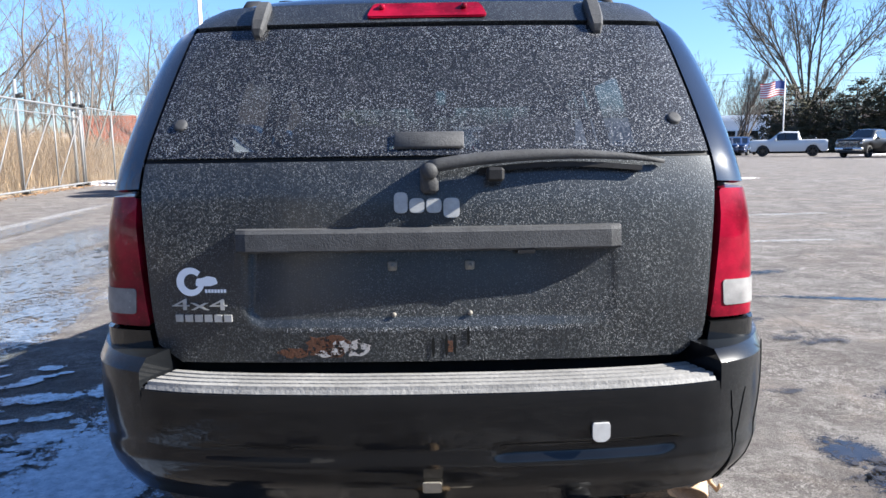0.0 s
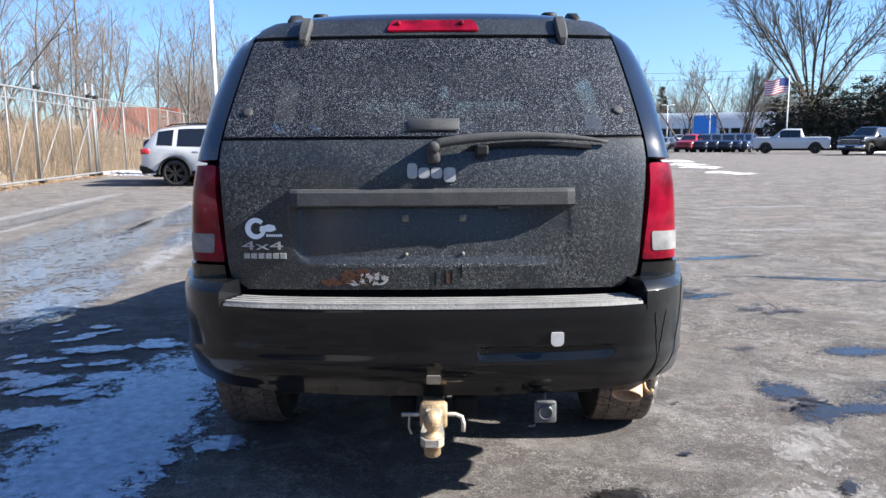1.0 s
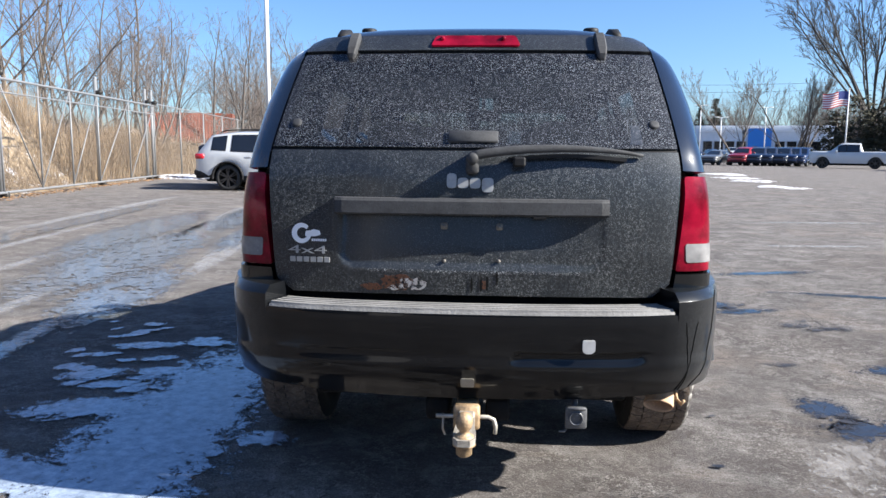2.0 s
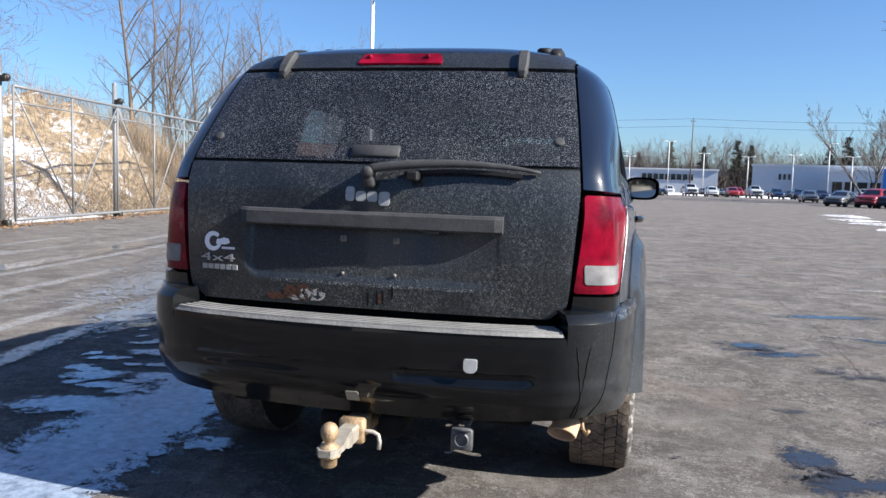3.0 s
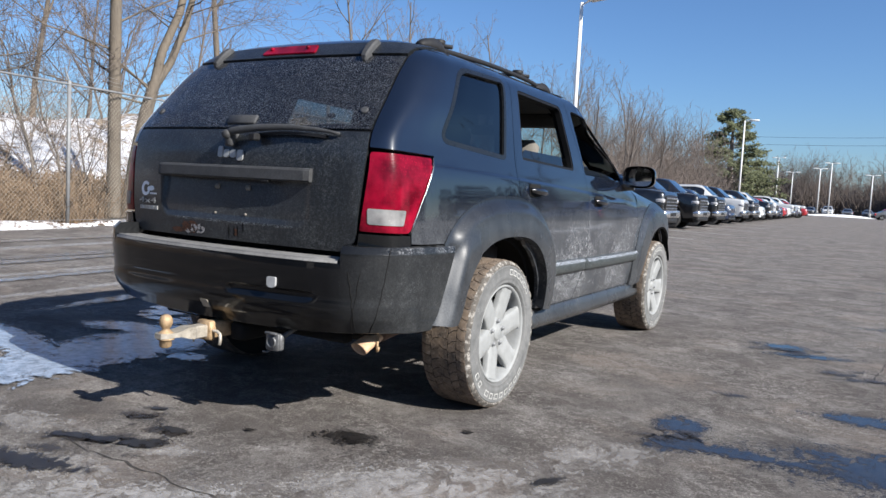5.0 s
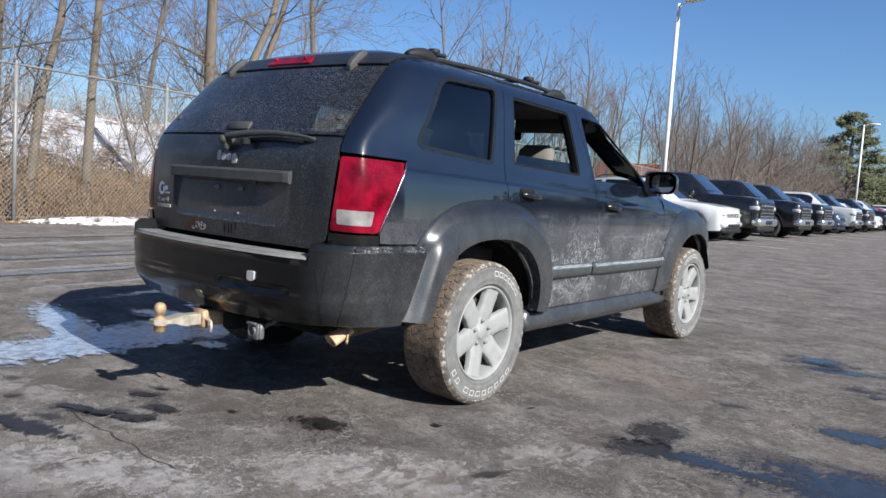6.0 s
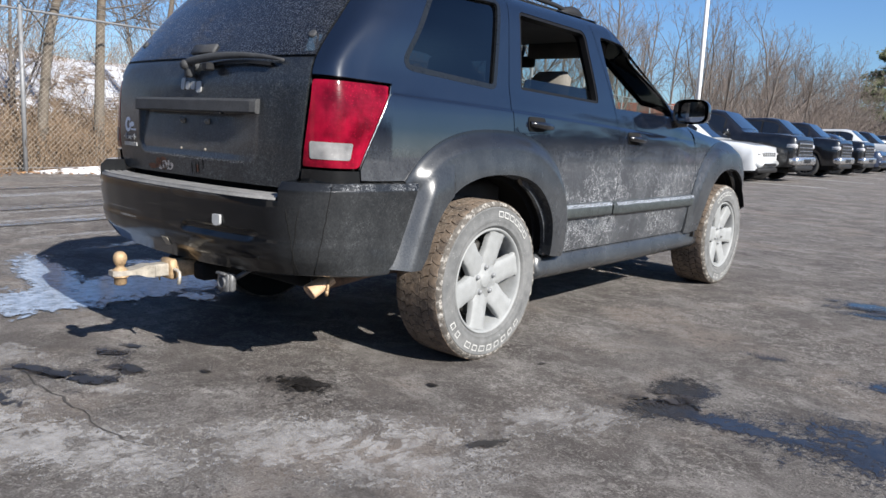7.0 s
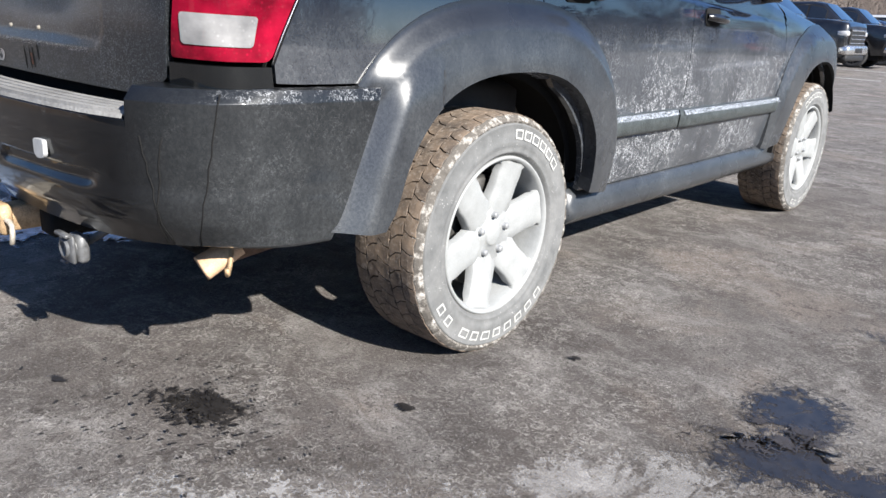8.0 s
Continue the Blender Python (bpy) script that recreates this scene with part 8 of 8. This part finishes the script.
def vehicle(kind, paint, name, label, group):
    """A parked vehicle, its nose at the origin, facing +x."""
    length, base, front_axle, radius, stations, cabin = SHAPES[kind]
    ob = thing(name, (0, 0, 0), label, "car", group)
    fine = []
    for (a, b) in zip(stations, stations[1:]):
        k = max(1, int((b[0] - a[0]) / 0.15))
        fine += [tuple(a[i] + (b[i] - a[i]) * j / k for i in range(6)) for j in range(k)]
    fine.append(stations[-1])
    wheels = (front_axle, front_axle + base)

    def sill(x, z):
        for w in wheels:
            if abs(x - w) < radius + 0.07:
                return max(z, radius + math.sqrt(max(0, (radius + 0.07) ** 2 - (x - w) ** 2)))
        return z

    body = Mesh()
    rows = []
    for x, w, lo, belt, top, wt in fine:
        lo = min(sill(x, lo), belt - 0.05)
        half = [(w * 0.96, lo), (w, lo + (belt - lo) * 0.35), (w * 0.985, lo + (belt - lo) * 0.75), (w * 0.955, belt), (wt + (w * 0.955 - wt) * 0.12, belt + (top - belt) * 0.88), (wt * 0.85, top - 0.004), (0.0, top + 0.02)]
        rows.append([(-x, y, z) for y, z in half] + [(-x, -y, z) for y, z in half[-2::-1]])
    body.grid(rows)
    for row in (rows[0], rows[-1]):
        st = len(body.v)
        body.v += [tuple(p) for p in row]
        body.face(*range(st, st + len(row)))
    b = part("body", body.mesh("body"), PAINTS[paint], ob)
    # glazing, standing 4 mm proud of the body
    for side in (1, -1):
        spans = ((cabin[0] + 0.50, (cabin[0] + cabin[1]) / 2 - 0.06), ((cabin[0] + cabin[1]) / 2, cabin[1] - (0.26 if kind == "pickup" else 0.95)), ((cabin[1] - 0.76, cabin[1] - 0.36) if kind == "suv" else None))
        for first_x, last_x in ((spans[0][0] - 0.04, spans[1][1] + 0.03), (spans[2][0] - 0.02, spans[2][1] + 0.03) if spans[2] else (0, 0)):
            if last_x == 0:
                continue
            band = []
            for x in np.linspace(first_x, last_x, 12):
                _, w, lo, belt, top, wt = [float(np.interp(x, [f[0] for f in fine], [f[i] for f in fine])) for i in range(6)]
                y0, z0, y1, z1 = w * 0.955, belt, wt + (w * 0.955 - wt) * 0.12, belt + (top - belt) * 0.88
                band.append([(-x, side * (y0 + (y1 - y0) * t + 0.010), z0 + (z1 - z0) * t) for t in (0.03, 0.5, 0.97)])
            part("window_surround", Mesh().grid(band).mesh("window_surround"), PLASTIC, ob, smooth=False)
        if kind == "suv":
            part("roof_rail", Mesh().tube([(-x, side * 0.60, 1.72 + dz) for x, dz in ((2.25, -0.02), (2.45, 0.055), (3.2, 0.065), (3.95, 0.035), (4.10, -0.03))], 0.018, 6).mesh("roof_rail"), PLASTIC, ob)
        if kind == "suv":
            part("sill_cladding", Mesh().box(-3.40, side * 0.955 - 0.02, 0.27, -1.36, side * 0.955 + 0.02, 0.44, bevel=0.012).mesh("sill_cladding"), PLASTIC, ob)
            part("rear_cladding", Mesh().box(-4.79, side * 0.86 - 0.06, 0.36, -4.26, side * 0.86 + 0.085, 0.60, bevel=0.03).mesh("rear_cladding"), PLASTIC, ob)
            for hx in (2.10, 3.10):
                part("door_handle", Mesh().box(-hx - 0.20, side * 0.945 - 0.01, 0.955, -hx, side * 0.945 + 0.035, 0.99, bevel=0.008).mesh("door_handle"), CHROME, ob)
            for ax in wheels:
                rim_of = []
                for a in np.linspace(-0.1, math.pi + 0.1, 17):
                    rim_of.append([(-ax + r * math.cos(a), side * o, radius + r * math.sin(a)) for r, o in ((radius + 0.05, 0.90), (radius + 0.05, 0.985), (radius + 0.10, 0.982), (radius + 0.10, 0.93))])
                part("arch_trim", Mesh().grid(rim_of).mesh("arch_trim"), PLASTIC, ob)
        for span in spans:
            if not span:
                continue
            rows = []
            for x in np.linspace(span[0], span[1], 7):
                st_ = [float(np.interp(x, [f[0] for f in fine], [f[i] for f in fine])) for i in range(6)]
                _, w, lo, belt, top, wt = st_
                y0, z0, y1, z1 = w * 0.955, belt, wt + (w * 0.955 - wt) * 0.12, belt + (top - belt) * 0.88
                rows.append([(-x, side * (y0 + (y1 - y0) * t + 0.016), z0 + (z1 - z0) * t) for t in (0.08, 0.5, 0.93)])
            part("side_window", Mesh().grid(rows).mesh("side_window"), AUTO_GLASS, ob, smooth=False)
    for x0, x1, nm in ((cabin[0] + 0.02, cabin[0] + 0.62, "windscreen"), (cabin[1] - (0.15 if kind == "pickup" else 0.28), cabin[1] - 0.03, "rear_window")):
        rows = []
        for x in np.linspace(x0, x1, 6):
            _, w, lo, belt, top, wt = [float(np.interp(x, [f[0] for f in fine], [f[i] for f in fine])) for i in range(6)]
            rows.append([(-x, k * wt * 0.84, top + 0.012 + 0.012 * (1 - k * k)) for k in np.linspace(-1, 1, 7)])
        part(nm, Mesh().grid(rows).mesh(nm), AUTO_GLASS, ob, smooth=False)
    # nose: grille, lamps, bumper
    zf = stations[1][3]
    gr = Mesh()
    wide = 0.52 if kind != "pickup" else 0.70
    low = zf - (0.46 if kind == "pickup" else 0.20)
    front = 0.035 if kind == "pickup" else 0.012
    gr.box(-0.06, -wide, low, front, wide, zf - (0.06 if kind == "pickup" else 0.09), bevel=0.012)
    g_ = part("grille", gr.mesh("grille"), PLASTIC, ob, smooth=False)
    if kind == "pickup":
        for i, z in enumerate(np.linspace(low + 0.03, zf - 0.12, 4)):
            part("grille_bar", Mesh().box(0.03, -wide + 0.03, z, 0.058, wide - 0.03, z + (0.045 if i == 3 else 0.022), bevel=0.006).mesh("grille_bar"), CHROME, g_, smooth=False)
    else:
        for y in np.linspace(-wide + 0.09, wide - 0.09, 6):
            part("grille_bar", Mesh().box(0.008, y - 0.020, low + 0.01, 0.022, y + 0.020, zf - 0.10, bevel=0.004).mesh("grille_bar"), PAINTS[paint], g_, smooth=False)
    for side in (1, -1):
        part("headlamp", (Mesh().box(-0.26, side * 0.85 - 0.12, zf - 0.25, 0.028, side * 0.85 + 0.10, zf - 0.11, bevel=0.03) if kind == "pickup" else Mesh().box(-0.20, side * 0.66 - 0.13, zf - 0.17, 0.002, side * 0.66 + 0.14, zf - 0.08, bevel=0.03)).mesh("headlamp"), LAMP_CLEAR, ob)
        lamp_box = (-4.79, side * 0.83 - 0.125, 0.92, -4.52, side * 0.83 + 0.125, 1.07) if kind == "suv" else (-length + 0.02, side * 0.80 - 0.09, stations[-2][3] - 0.32, -length + 0.22, side * 0.80 + 0.12, stations[-2][3] - 0.02)
        part("rear_lamp", Mesh().box(*lamp_box, bevel=0.03).mesh("rear_lamp"), AUTO_RED, ob)
        part("mirror", Mesh().box(-cabin[0] - 0.42, side * 1.06 - 0.09, stations[4][3] + 0.02, -cabin[0] - 0.28, side * 1.06 + 0.09, stations[4][3] + 0.20, bevel=0.03).mesh("mirror"), PAINTS[paint], ob)
    if kind == "pickup":
        bm_ = part("bumper", Mesh().box(-0.18, -0.97, 0.50, 0.11, 0.97, 0.74, bevel=0.05).mesh("bumper"), CHROME, ob)
        part("air_dam", Mesh().box(-0.16, -0.86, 0.34, 0.06, 0.86, 0.50, bevel=0.03).mesh("air_dam"), PLASTIC, bm_)
        part("bumper_opening", Mesh().box(0.10, -0.34, 0.56, 0.118, 0.34, 0.68, bevel=0.006).mesh("bumper_opening"), PLASTIC, bm_)
    else:
        bm_ = part("bumper", Mesh().box(-0.34, -0.84, stations[1][2] + 0.06, 0.05, 0.84, stations[1][2] + 0.32, bevel=0.10).mesh("bumper"), PAINTS[paint], ob)
        part("lower_grille", Mesh().box(0.03, -0.52, stations[1][2] + 0.12, 0.056, 0.52, stations[1][2] + 0.20, bevel=0.008).mesh("lower_grille"), PLASTIC, bm_)
        part("air_dam", Mesh().box(-0.32, -0.80, stations[1][2] - 0.07, 0.02, 0.80, stations[1][2] + 0.07, bevel=0.04).mesh("air_dam"), PLASTIC, bm_)
    part("bumper", Mesh().box(-length - 0.05, -0.88, 0.42, -length + 0.15, 0.88, 0.62, bevel=0.05).mesh("bumper"), CHROME if kind == "pickup" else PLASTIC, ob)
    part("underside", Mesh().box(-length + 0.3, -0.80, 0.26, -0.3, 0.80, 0.50, bevel=0.03).mesh("underside"), DARK, ob)
    first = None
    for ax in wheels:
        for side in (1, -1):
            if first is None:
                first = new("wheel")
                first.parent = ob
                t = Mesh().lathe([(radius * 0.69, 0.10), (radius * 0.74, 0.125), (radius * 0.92, 0.125), (radius, 0.09), (radius, -0.09), (radius * 0.92, -0.125), (radius * 0.74, -0.125), (radius * 0.69, -0.11)], 24, "y")
                ty = part("tyre", t.mesh("tyre"), TYRE_FAR, first)
                r = Mesh().lathe([(0.0, -0.05), (radius * 0.66, -0.02), (radius * 0.70, -0.12)], 24, "y")
                part("rim_well", r.mesh("rim_well"), DARK, first)
                for k in range(6):
                    a = k * math.pi / 3
                    s = Mesh()
                    for lean in (-0.15, 0.15):
                        s.box(-0.017, -0.128, 0.02, 0.017, -0.095, radius * 0.69, turn=Matrix.Rotation(a + lean, 4, "Y"))
                    part("spoke", s.mesh("spoke"), RIM_DARK if paint in ("navy", "white", "black") and kind != "saloon" else SILVER, first, smooth=False)
                first.matrix_basis = pose(-ax, 0.0, radius) @ Matrix.Translation((0, -stations[2][1] + 0.14, 0))
            if side == -1 and ax == wheels[0]:
                continue
            copy_thing(first, pose(-ax, side * (stations[2][1] - 0.14), radius, 0, 0, 180 if side > 0 else 0))
    return ob


random.seed(41)
white_suv = vehicle("suv", "white", "parked_suv", "white off-road estate with silver wheels parked by the fence", "parked cars by the fence")
white_suv.matrix_basis = pose(-3.88, 20.2, 0, 0, 0, 0)
black_pickup = vehicle("pickup", "black", "parked_pickup", "black crew-cab pickup with a chrome bumper", "parked cars by the fence")
black_pickup.matrix_basis = pose(-3.55, 22.3, 0)
silver_pickup = vehicle("pickup", "silver", "parked_pickup", "silver crew-cab pickup parked in the row", "parked cars by the fence")
silver_pickup.matrix_basis = pose(-4.2, 41.5, 0)
white_pickup = vehicle("pickup", "white", "parked_pickup", "white crew-cab pickup seen from its side", "parked cars across the lot")
white_pickup.matrix_basis = pose(26.2, 62.6, 0, 0, 0, 155)
blue_suv = vehicle("suv", "blue", "parked_suv", "dark blue estate parked across the lot", "parked cars across the lot")
blue_suv.matrix_basis = pose(9.6, 122.6, 0, 0, 0, 10)
red_suv = vehicle("suv", "red", "parked_suv", "red estate parked in a row", "parked cars by the fence")
red_suv.matrix_basis = pose(-5.0, 88, 0)
grey_saloon = vehicle("saloon", "grey", "parked_car", "grey saloon parked across the lot", "parked cars across the lot")
grey_saloon.matrix_basis = pose(20.2, 71.0, 0, 0, 0, 235)
navy_suv = vehicle("suv", "navy", "parked_suv", "dark estate parked in a row", "parked cars by the fence")
navy_suv.matrix_basis = pose(-4.1, 37.0, 0)


def park(src, x, y, turn, group):
    c = copy_thing(src, pose(x, y, 0, 0, 0, turn))
    return tagged(c, group=group)


row_y = 28.2
order = [black_pickup, black_pickup, None, None, black_pickup, white_suv, black_pickup, silver_pickup, navy_suv, red_suv, white_suv, silver_pickup, navy_suv, white_pickup, red_suv, silver_pickup]
for i, src in enumerate(order):
    y = row_y + i * 4.4
    if src is not None and abs(y - 88) > 2:
        park(src, -3.75 - 0.03 * (y - 28), y, random.uniform(-2, 2), "parked cars by the fence")
for i, (x, y, src) in enumerate(((22.4, 69.5, red_suv), (23.6, 69.0, navy_suv), (27.0, 67.8, blue_suv), (25.6, 68.2, navy_suv), (29.2, 52.6, black_pickup), (32.2, 51.4, black_pickup), (35.2, 50.2, black_pickup))):
    park(src, x, y, 235 if i < 4 else 215, "parked cars across the lot")
# far rows
for i in range(20):
    x = -16 + i * 3.1
    park(random.choice((red_suv, navy_suv, grey_saloon, silver_pickup, white_suv, grey_saloon)), x, 148 + random.uniform(-1, 1), 270 + random.uniform(-3, 3), "parked cars across the lot")
for i in range(16):
    x = 14 + i * 3.3
    park(random.choice((red_suv, navy_suv, grey_saloon, white_pickup, white_suv, blue_suv)), x, 128 + random.uniform(-1, 1) - 0.15 * i, 270 + random.uniform(-3, 3), "parked cars across the lot")
park(navy_suv, 24.5, 68.7, 235, "parked cars across the lot")
park(blue_suv, 26.4, 68.0, 235, "parked cars across the lot")
park(grey_saloon, 5.2, 124, 15, "parked cars across the lot")
park(grey_saloon, 24.5, 96, 265, "parked cars across the lot")

# ---- lamp posts, wires, flag ----
POLE = simple("white_painted_steel", (0.70, 0.70, 0.69), 0.5, vary=0.1)
CONCRETE = simple("concrete", (0.32, 0.31, 0.29), 0.9, bump=0.4)
WOOD_POLE = simple("weathered_wood_pole", (0.11, 0.085, 0.065), 0.9, vary=0.35)


def lamp_post(x, y, h, turn, thick=0.085, arms=2):
    ob = thing("street_lamp", (x, y, 0), "white steel lamp post with flat lamp heads", "street lamp", "lamp posts", turn=turn)
    part("base", Mesh().lathe([(0.0, 0.0), (0.26, 0.0), (0.25, 0.70), (0.20, 0.74), (0.0, 0.74)], 16, "z").mesh("base"), CONCRETE, ob)
    part("pole", Mesh().tube([(0, 0, 0.7), (0, 0, h)], [thick, thick * 0.7], 12).mesh("pole"), POLE, ob)
    for s in ((1, -1) if arms == 2 else (1,)):
        part("arm", Mesh().tube([(0, 0, h - 0.08), (s * 0.45, 0, h + 0.02)], 0.035, 8).mesh("arm"), POLE, ob)
        part("lamp_head", Mesh().box(min(s * 0.4, s * 1.15), -0.19, h - 0.03, max(s * 0.4, s * 1.15), 0.19, h + 0.10, bevel=0.03).mesh("lamp_head"), POLE, ob)
    return ob


lamp_post(-8.6, 26.4, 8.62, -20, 0.095, 1)
lamp_post(-8.76, 67.0, 8.3, 10, 0.09, 1)
for x, y, h in ((-15.3, 146.8, 10.0), (-12.8, 147.1, 7.5), (-8.4, 147.5, 8.3), (-6.3, 142, 9.0), (-0.2, 147.8, 7.4), (2.5, 147.8, 8.0), (4.2, 150, 7.2), (10.8, 140, 9.6), (35.8, 133.4, 9.3), (39.1, 132.5, 7.2), (30.6, 134.6, 7.4), (23.7, 136, 7.0), (44, 125, 8.5), (18, 150, 8.0)):
    lamp_post(x, y, h, random.uniform(-15, 15), 0.10, 2)

pole = thing("utility_pole", (14.4, 137.2, 0), "wooden utility pole carrying overhead wires", "pole")
part("mast", Mesh().tube([(0, 0, -0.2), (0, 0, 13.6)], [0.13, 0.08], 10).mesh("mast"), WOOD_POLE, pole)
part("crossarm", Mesh().box(-0.5, -0.05, 13.0, 0.5, 0.05, 13.1).mesh("crossarm"), WOOD_POLE, pole)
for z, off in ((13.45, 0.0), (12.2, 0.3)):
    m = Mesh().tube([(x, 137.2 + off - 0.05 * (x - 14), z - 0.5 * math.sin(math.pi * ((x - 14.4) % 45) / 45)) for x in np.arange(-75.6, 104.5, 5.0)], 0.020, 5)
    tagged(part("overhead_wire", m.mesh("overhead_wire"), DARK), "dark overhead wire between poles", "wire", "overhead wires")

flagpole = thing("flagpole", (34.7, 75.4, 0), "white flagpole with a striped flag flying", "flag")
part("mast", Mesh().tube([(0, 0, 0), (0, 0, 7.4)], [0.08, 0.05], 10).lathe([(0, 7.4), (0.09, 7.45), (0.09, 7.52), (0, 7.6)], 10, "z").mesh("mast"), POLE, flagpole)
FLAG_RED, FLAG_WHITE, FLAG_BLUE = (simple(n, c, 0.8) for n, c in (("flag_red", (0.45, 0.03, 0.04)), ("flag_white", (0.75, 0.75, 0.75)), ("flag_blue", (0.03, 0.05, 0.20))))


def flag_point(u, v):
    return (-0.06 - 2.35 * u, 0.16 * math.sin(7 * u + 1.5 * v) * u, 7.25 - 1.45 * (1 - v) - 0.22 * u + 0.10 * math.sin(6 * u))


for i in range(13):
    m = Mesh().grid([[flag_point(u, (i + k) / 13) for k in (0, 1)] for u in np.linspace(0, 1, 14)])
    part("stripe", m.mesh("stripe"), FLAG_RED if i % 2 == 0 else FLAG_WHITE, flagpole)
for side in (0.006, -0.006):
    m = Mesh().grid([[tuple(Vector(flag_point(u, v)) + Vector((0, side, 0))) for v in np.linspace(6 / 13, 1, 4)] for u in np.linspace(0, 0.4, 7)])
    part("canton", m.mesh("canton"), FLAG_BLUE, flagpole)

# ---- buildings ----
SIDING = simple("pale_metal_siding", (0.62, 0.65, 0.70), 0.6, vary=0.08, scale=1.5)
BLUE_SIGN = simple("bright_blue_fascia", (0.02, 0.20, 0.62), 0.4, vary=0.05)
BRICK_RED = simple("red_container_paint", (0.36, 0.10, 0.055), 0.7, vary=0.25, scale=2)
ROOF_SNOW = simple("snowy_roof", (0.75, 0.76, 0.78), 0.9, vary=0.1)


def building(name, label, x0, y0, x1, depth, h, turn, wall_mat, windows, band=None):
    ob = thing(name, (x0, y0, 0), label, "building", turn=turn)
    L = x1
    part("wall", Mesh().box(0, 0, -0.1, L, depth, h).mesh("wall"), wall_mat, ob, smooth=False)
    part("roof", Mesh().box(-0.25, -0.25, h, L + 0.25, depth + 0.25, h + 0.35).mesh("roof"), ROOF_SNOW, ob, smooth=False)
    for a, b, z0, z1 in windows:
        w = part("window", Mesh().box(a, -0.10, z0, b, -0.004, z1).mesh("window"), simple("pale_window_frame", (0.5, 0.5, 0.5), 0.5) if "pale_window_frame" not in bpy.data.materials else bpy.data.materials["pale_window_frame"], ob, smooth=False)
        part("pane", Mesh().box(a + 0.08, -0.13, z0 + 0.08, b - 0.08, -0.104, z1 - 0.08).mesh("pane"), AUTO_GLASS, w, smooth=False)
    if band:
        a, b, z0, z1 = band
        part("fascia", Mesh().box(a, -0.5, z0, b, -0.004, z1).mesh("fascia"), BLUE_SIGN, ob, "bright blue fascia", smooth=False)
    return ob


building("dealership", "pale low showroom with wide windows and a blue fascia", 38.5, 143.5, 21.5, 18, 5.0, -18, SIDING, [(0.6 + i * 1.95, 2.3 + i * 1.95, 0.5, 3.3) for i in range(4)] + [(13 + i * 1.95, 14.7 + i * 1.95, 0.5, 3.3) for i in range(4)], (8.4, 12.4, 0.0, 5.6))
building("warehouse", "long pale building with a strip of dark windows", 3.4, 187, 22, 20, 5.6, -4, SIDING, [(4.6 + i * 1.35, 5.8 + i * 1.35, 3.2, 4.7) for i in range(9)], None)
building("warehouse", "pale flat-roofed building with small windows", 29.6, 166, 40, 25, 6.4, -14, SIDING, [(5 + i * 0.9, 5.6 + i * 0.9, 3.6, 4.9) for i in range(3)] + [(14 + i * 4, 16.5 + i * 4, 1.0, 3.4) for i in range(6)], None)
box = thing("shipping_container", (-25.5, 52.0, 1.6), "rust-red container standing behind the bank", "container", turn=15)
m = Mesh().box(0, 0, 0, 6.1, 2.4, 2.2)
part("shell", m.mesh("shell"), BRICK_RED, box, smooth=False)
for i in range(24):
    x = 0.12 + i * 0.25
    part("rib", Mesh().box(x, -0.035, 0.1, x + 0.11, -0.002, 2.1).mesh("rib") if i == 0 else bpy.data.meshes["rib"], BRICK_RED if i == 0 else [], box, smooth=False).location.x = 0 if i == 0 else i * 0.25

# unseen wall, added to close the place and darken the tailgate's reflection
unseen_wall = Mesh().box(-40, -22.0, -0.1, -5, -15.0, 5.2).box(-40.1, -22.1, 5.2, -4.9, -14.9, 5.5)
tagged(part("reflection_wall", unseen_wall.mesh("reflection_wall"), simple("grey_block_wall", (0.22, 0.21, 0.20), 0.85, vary=0.15, scale=2, bump=0.2), smooth=False), "plain grey unseen wall, added to darken the tailgate's reflection", "wall", kind="structure")
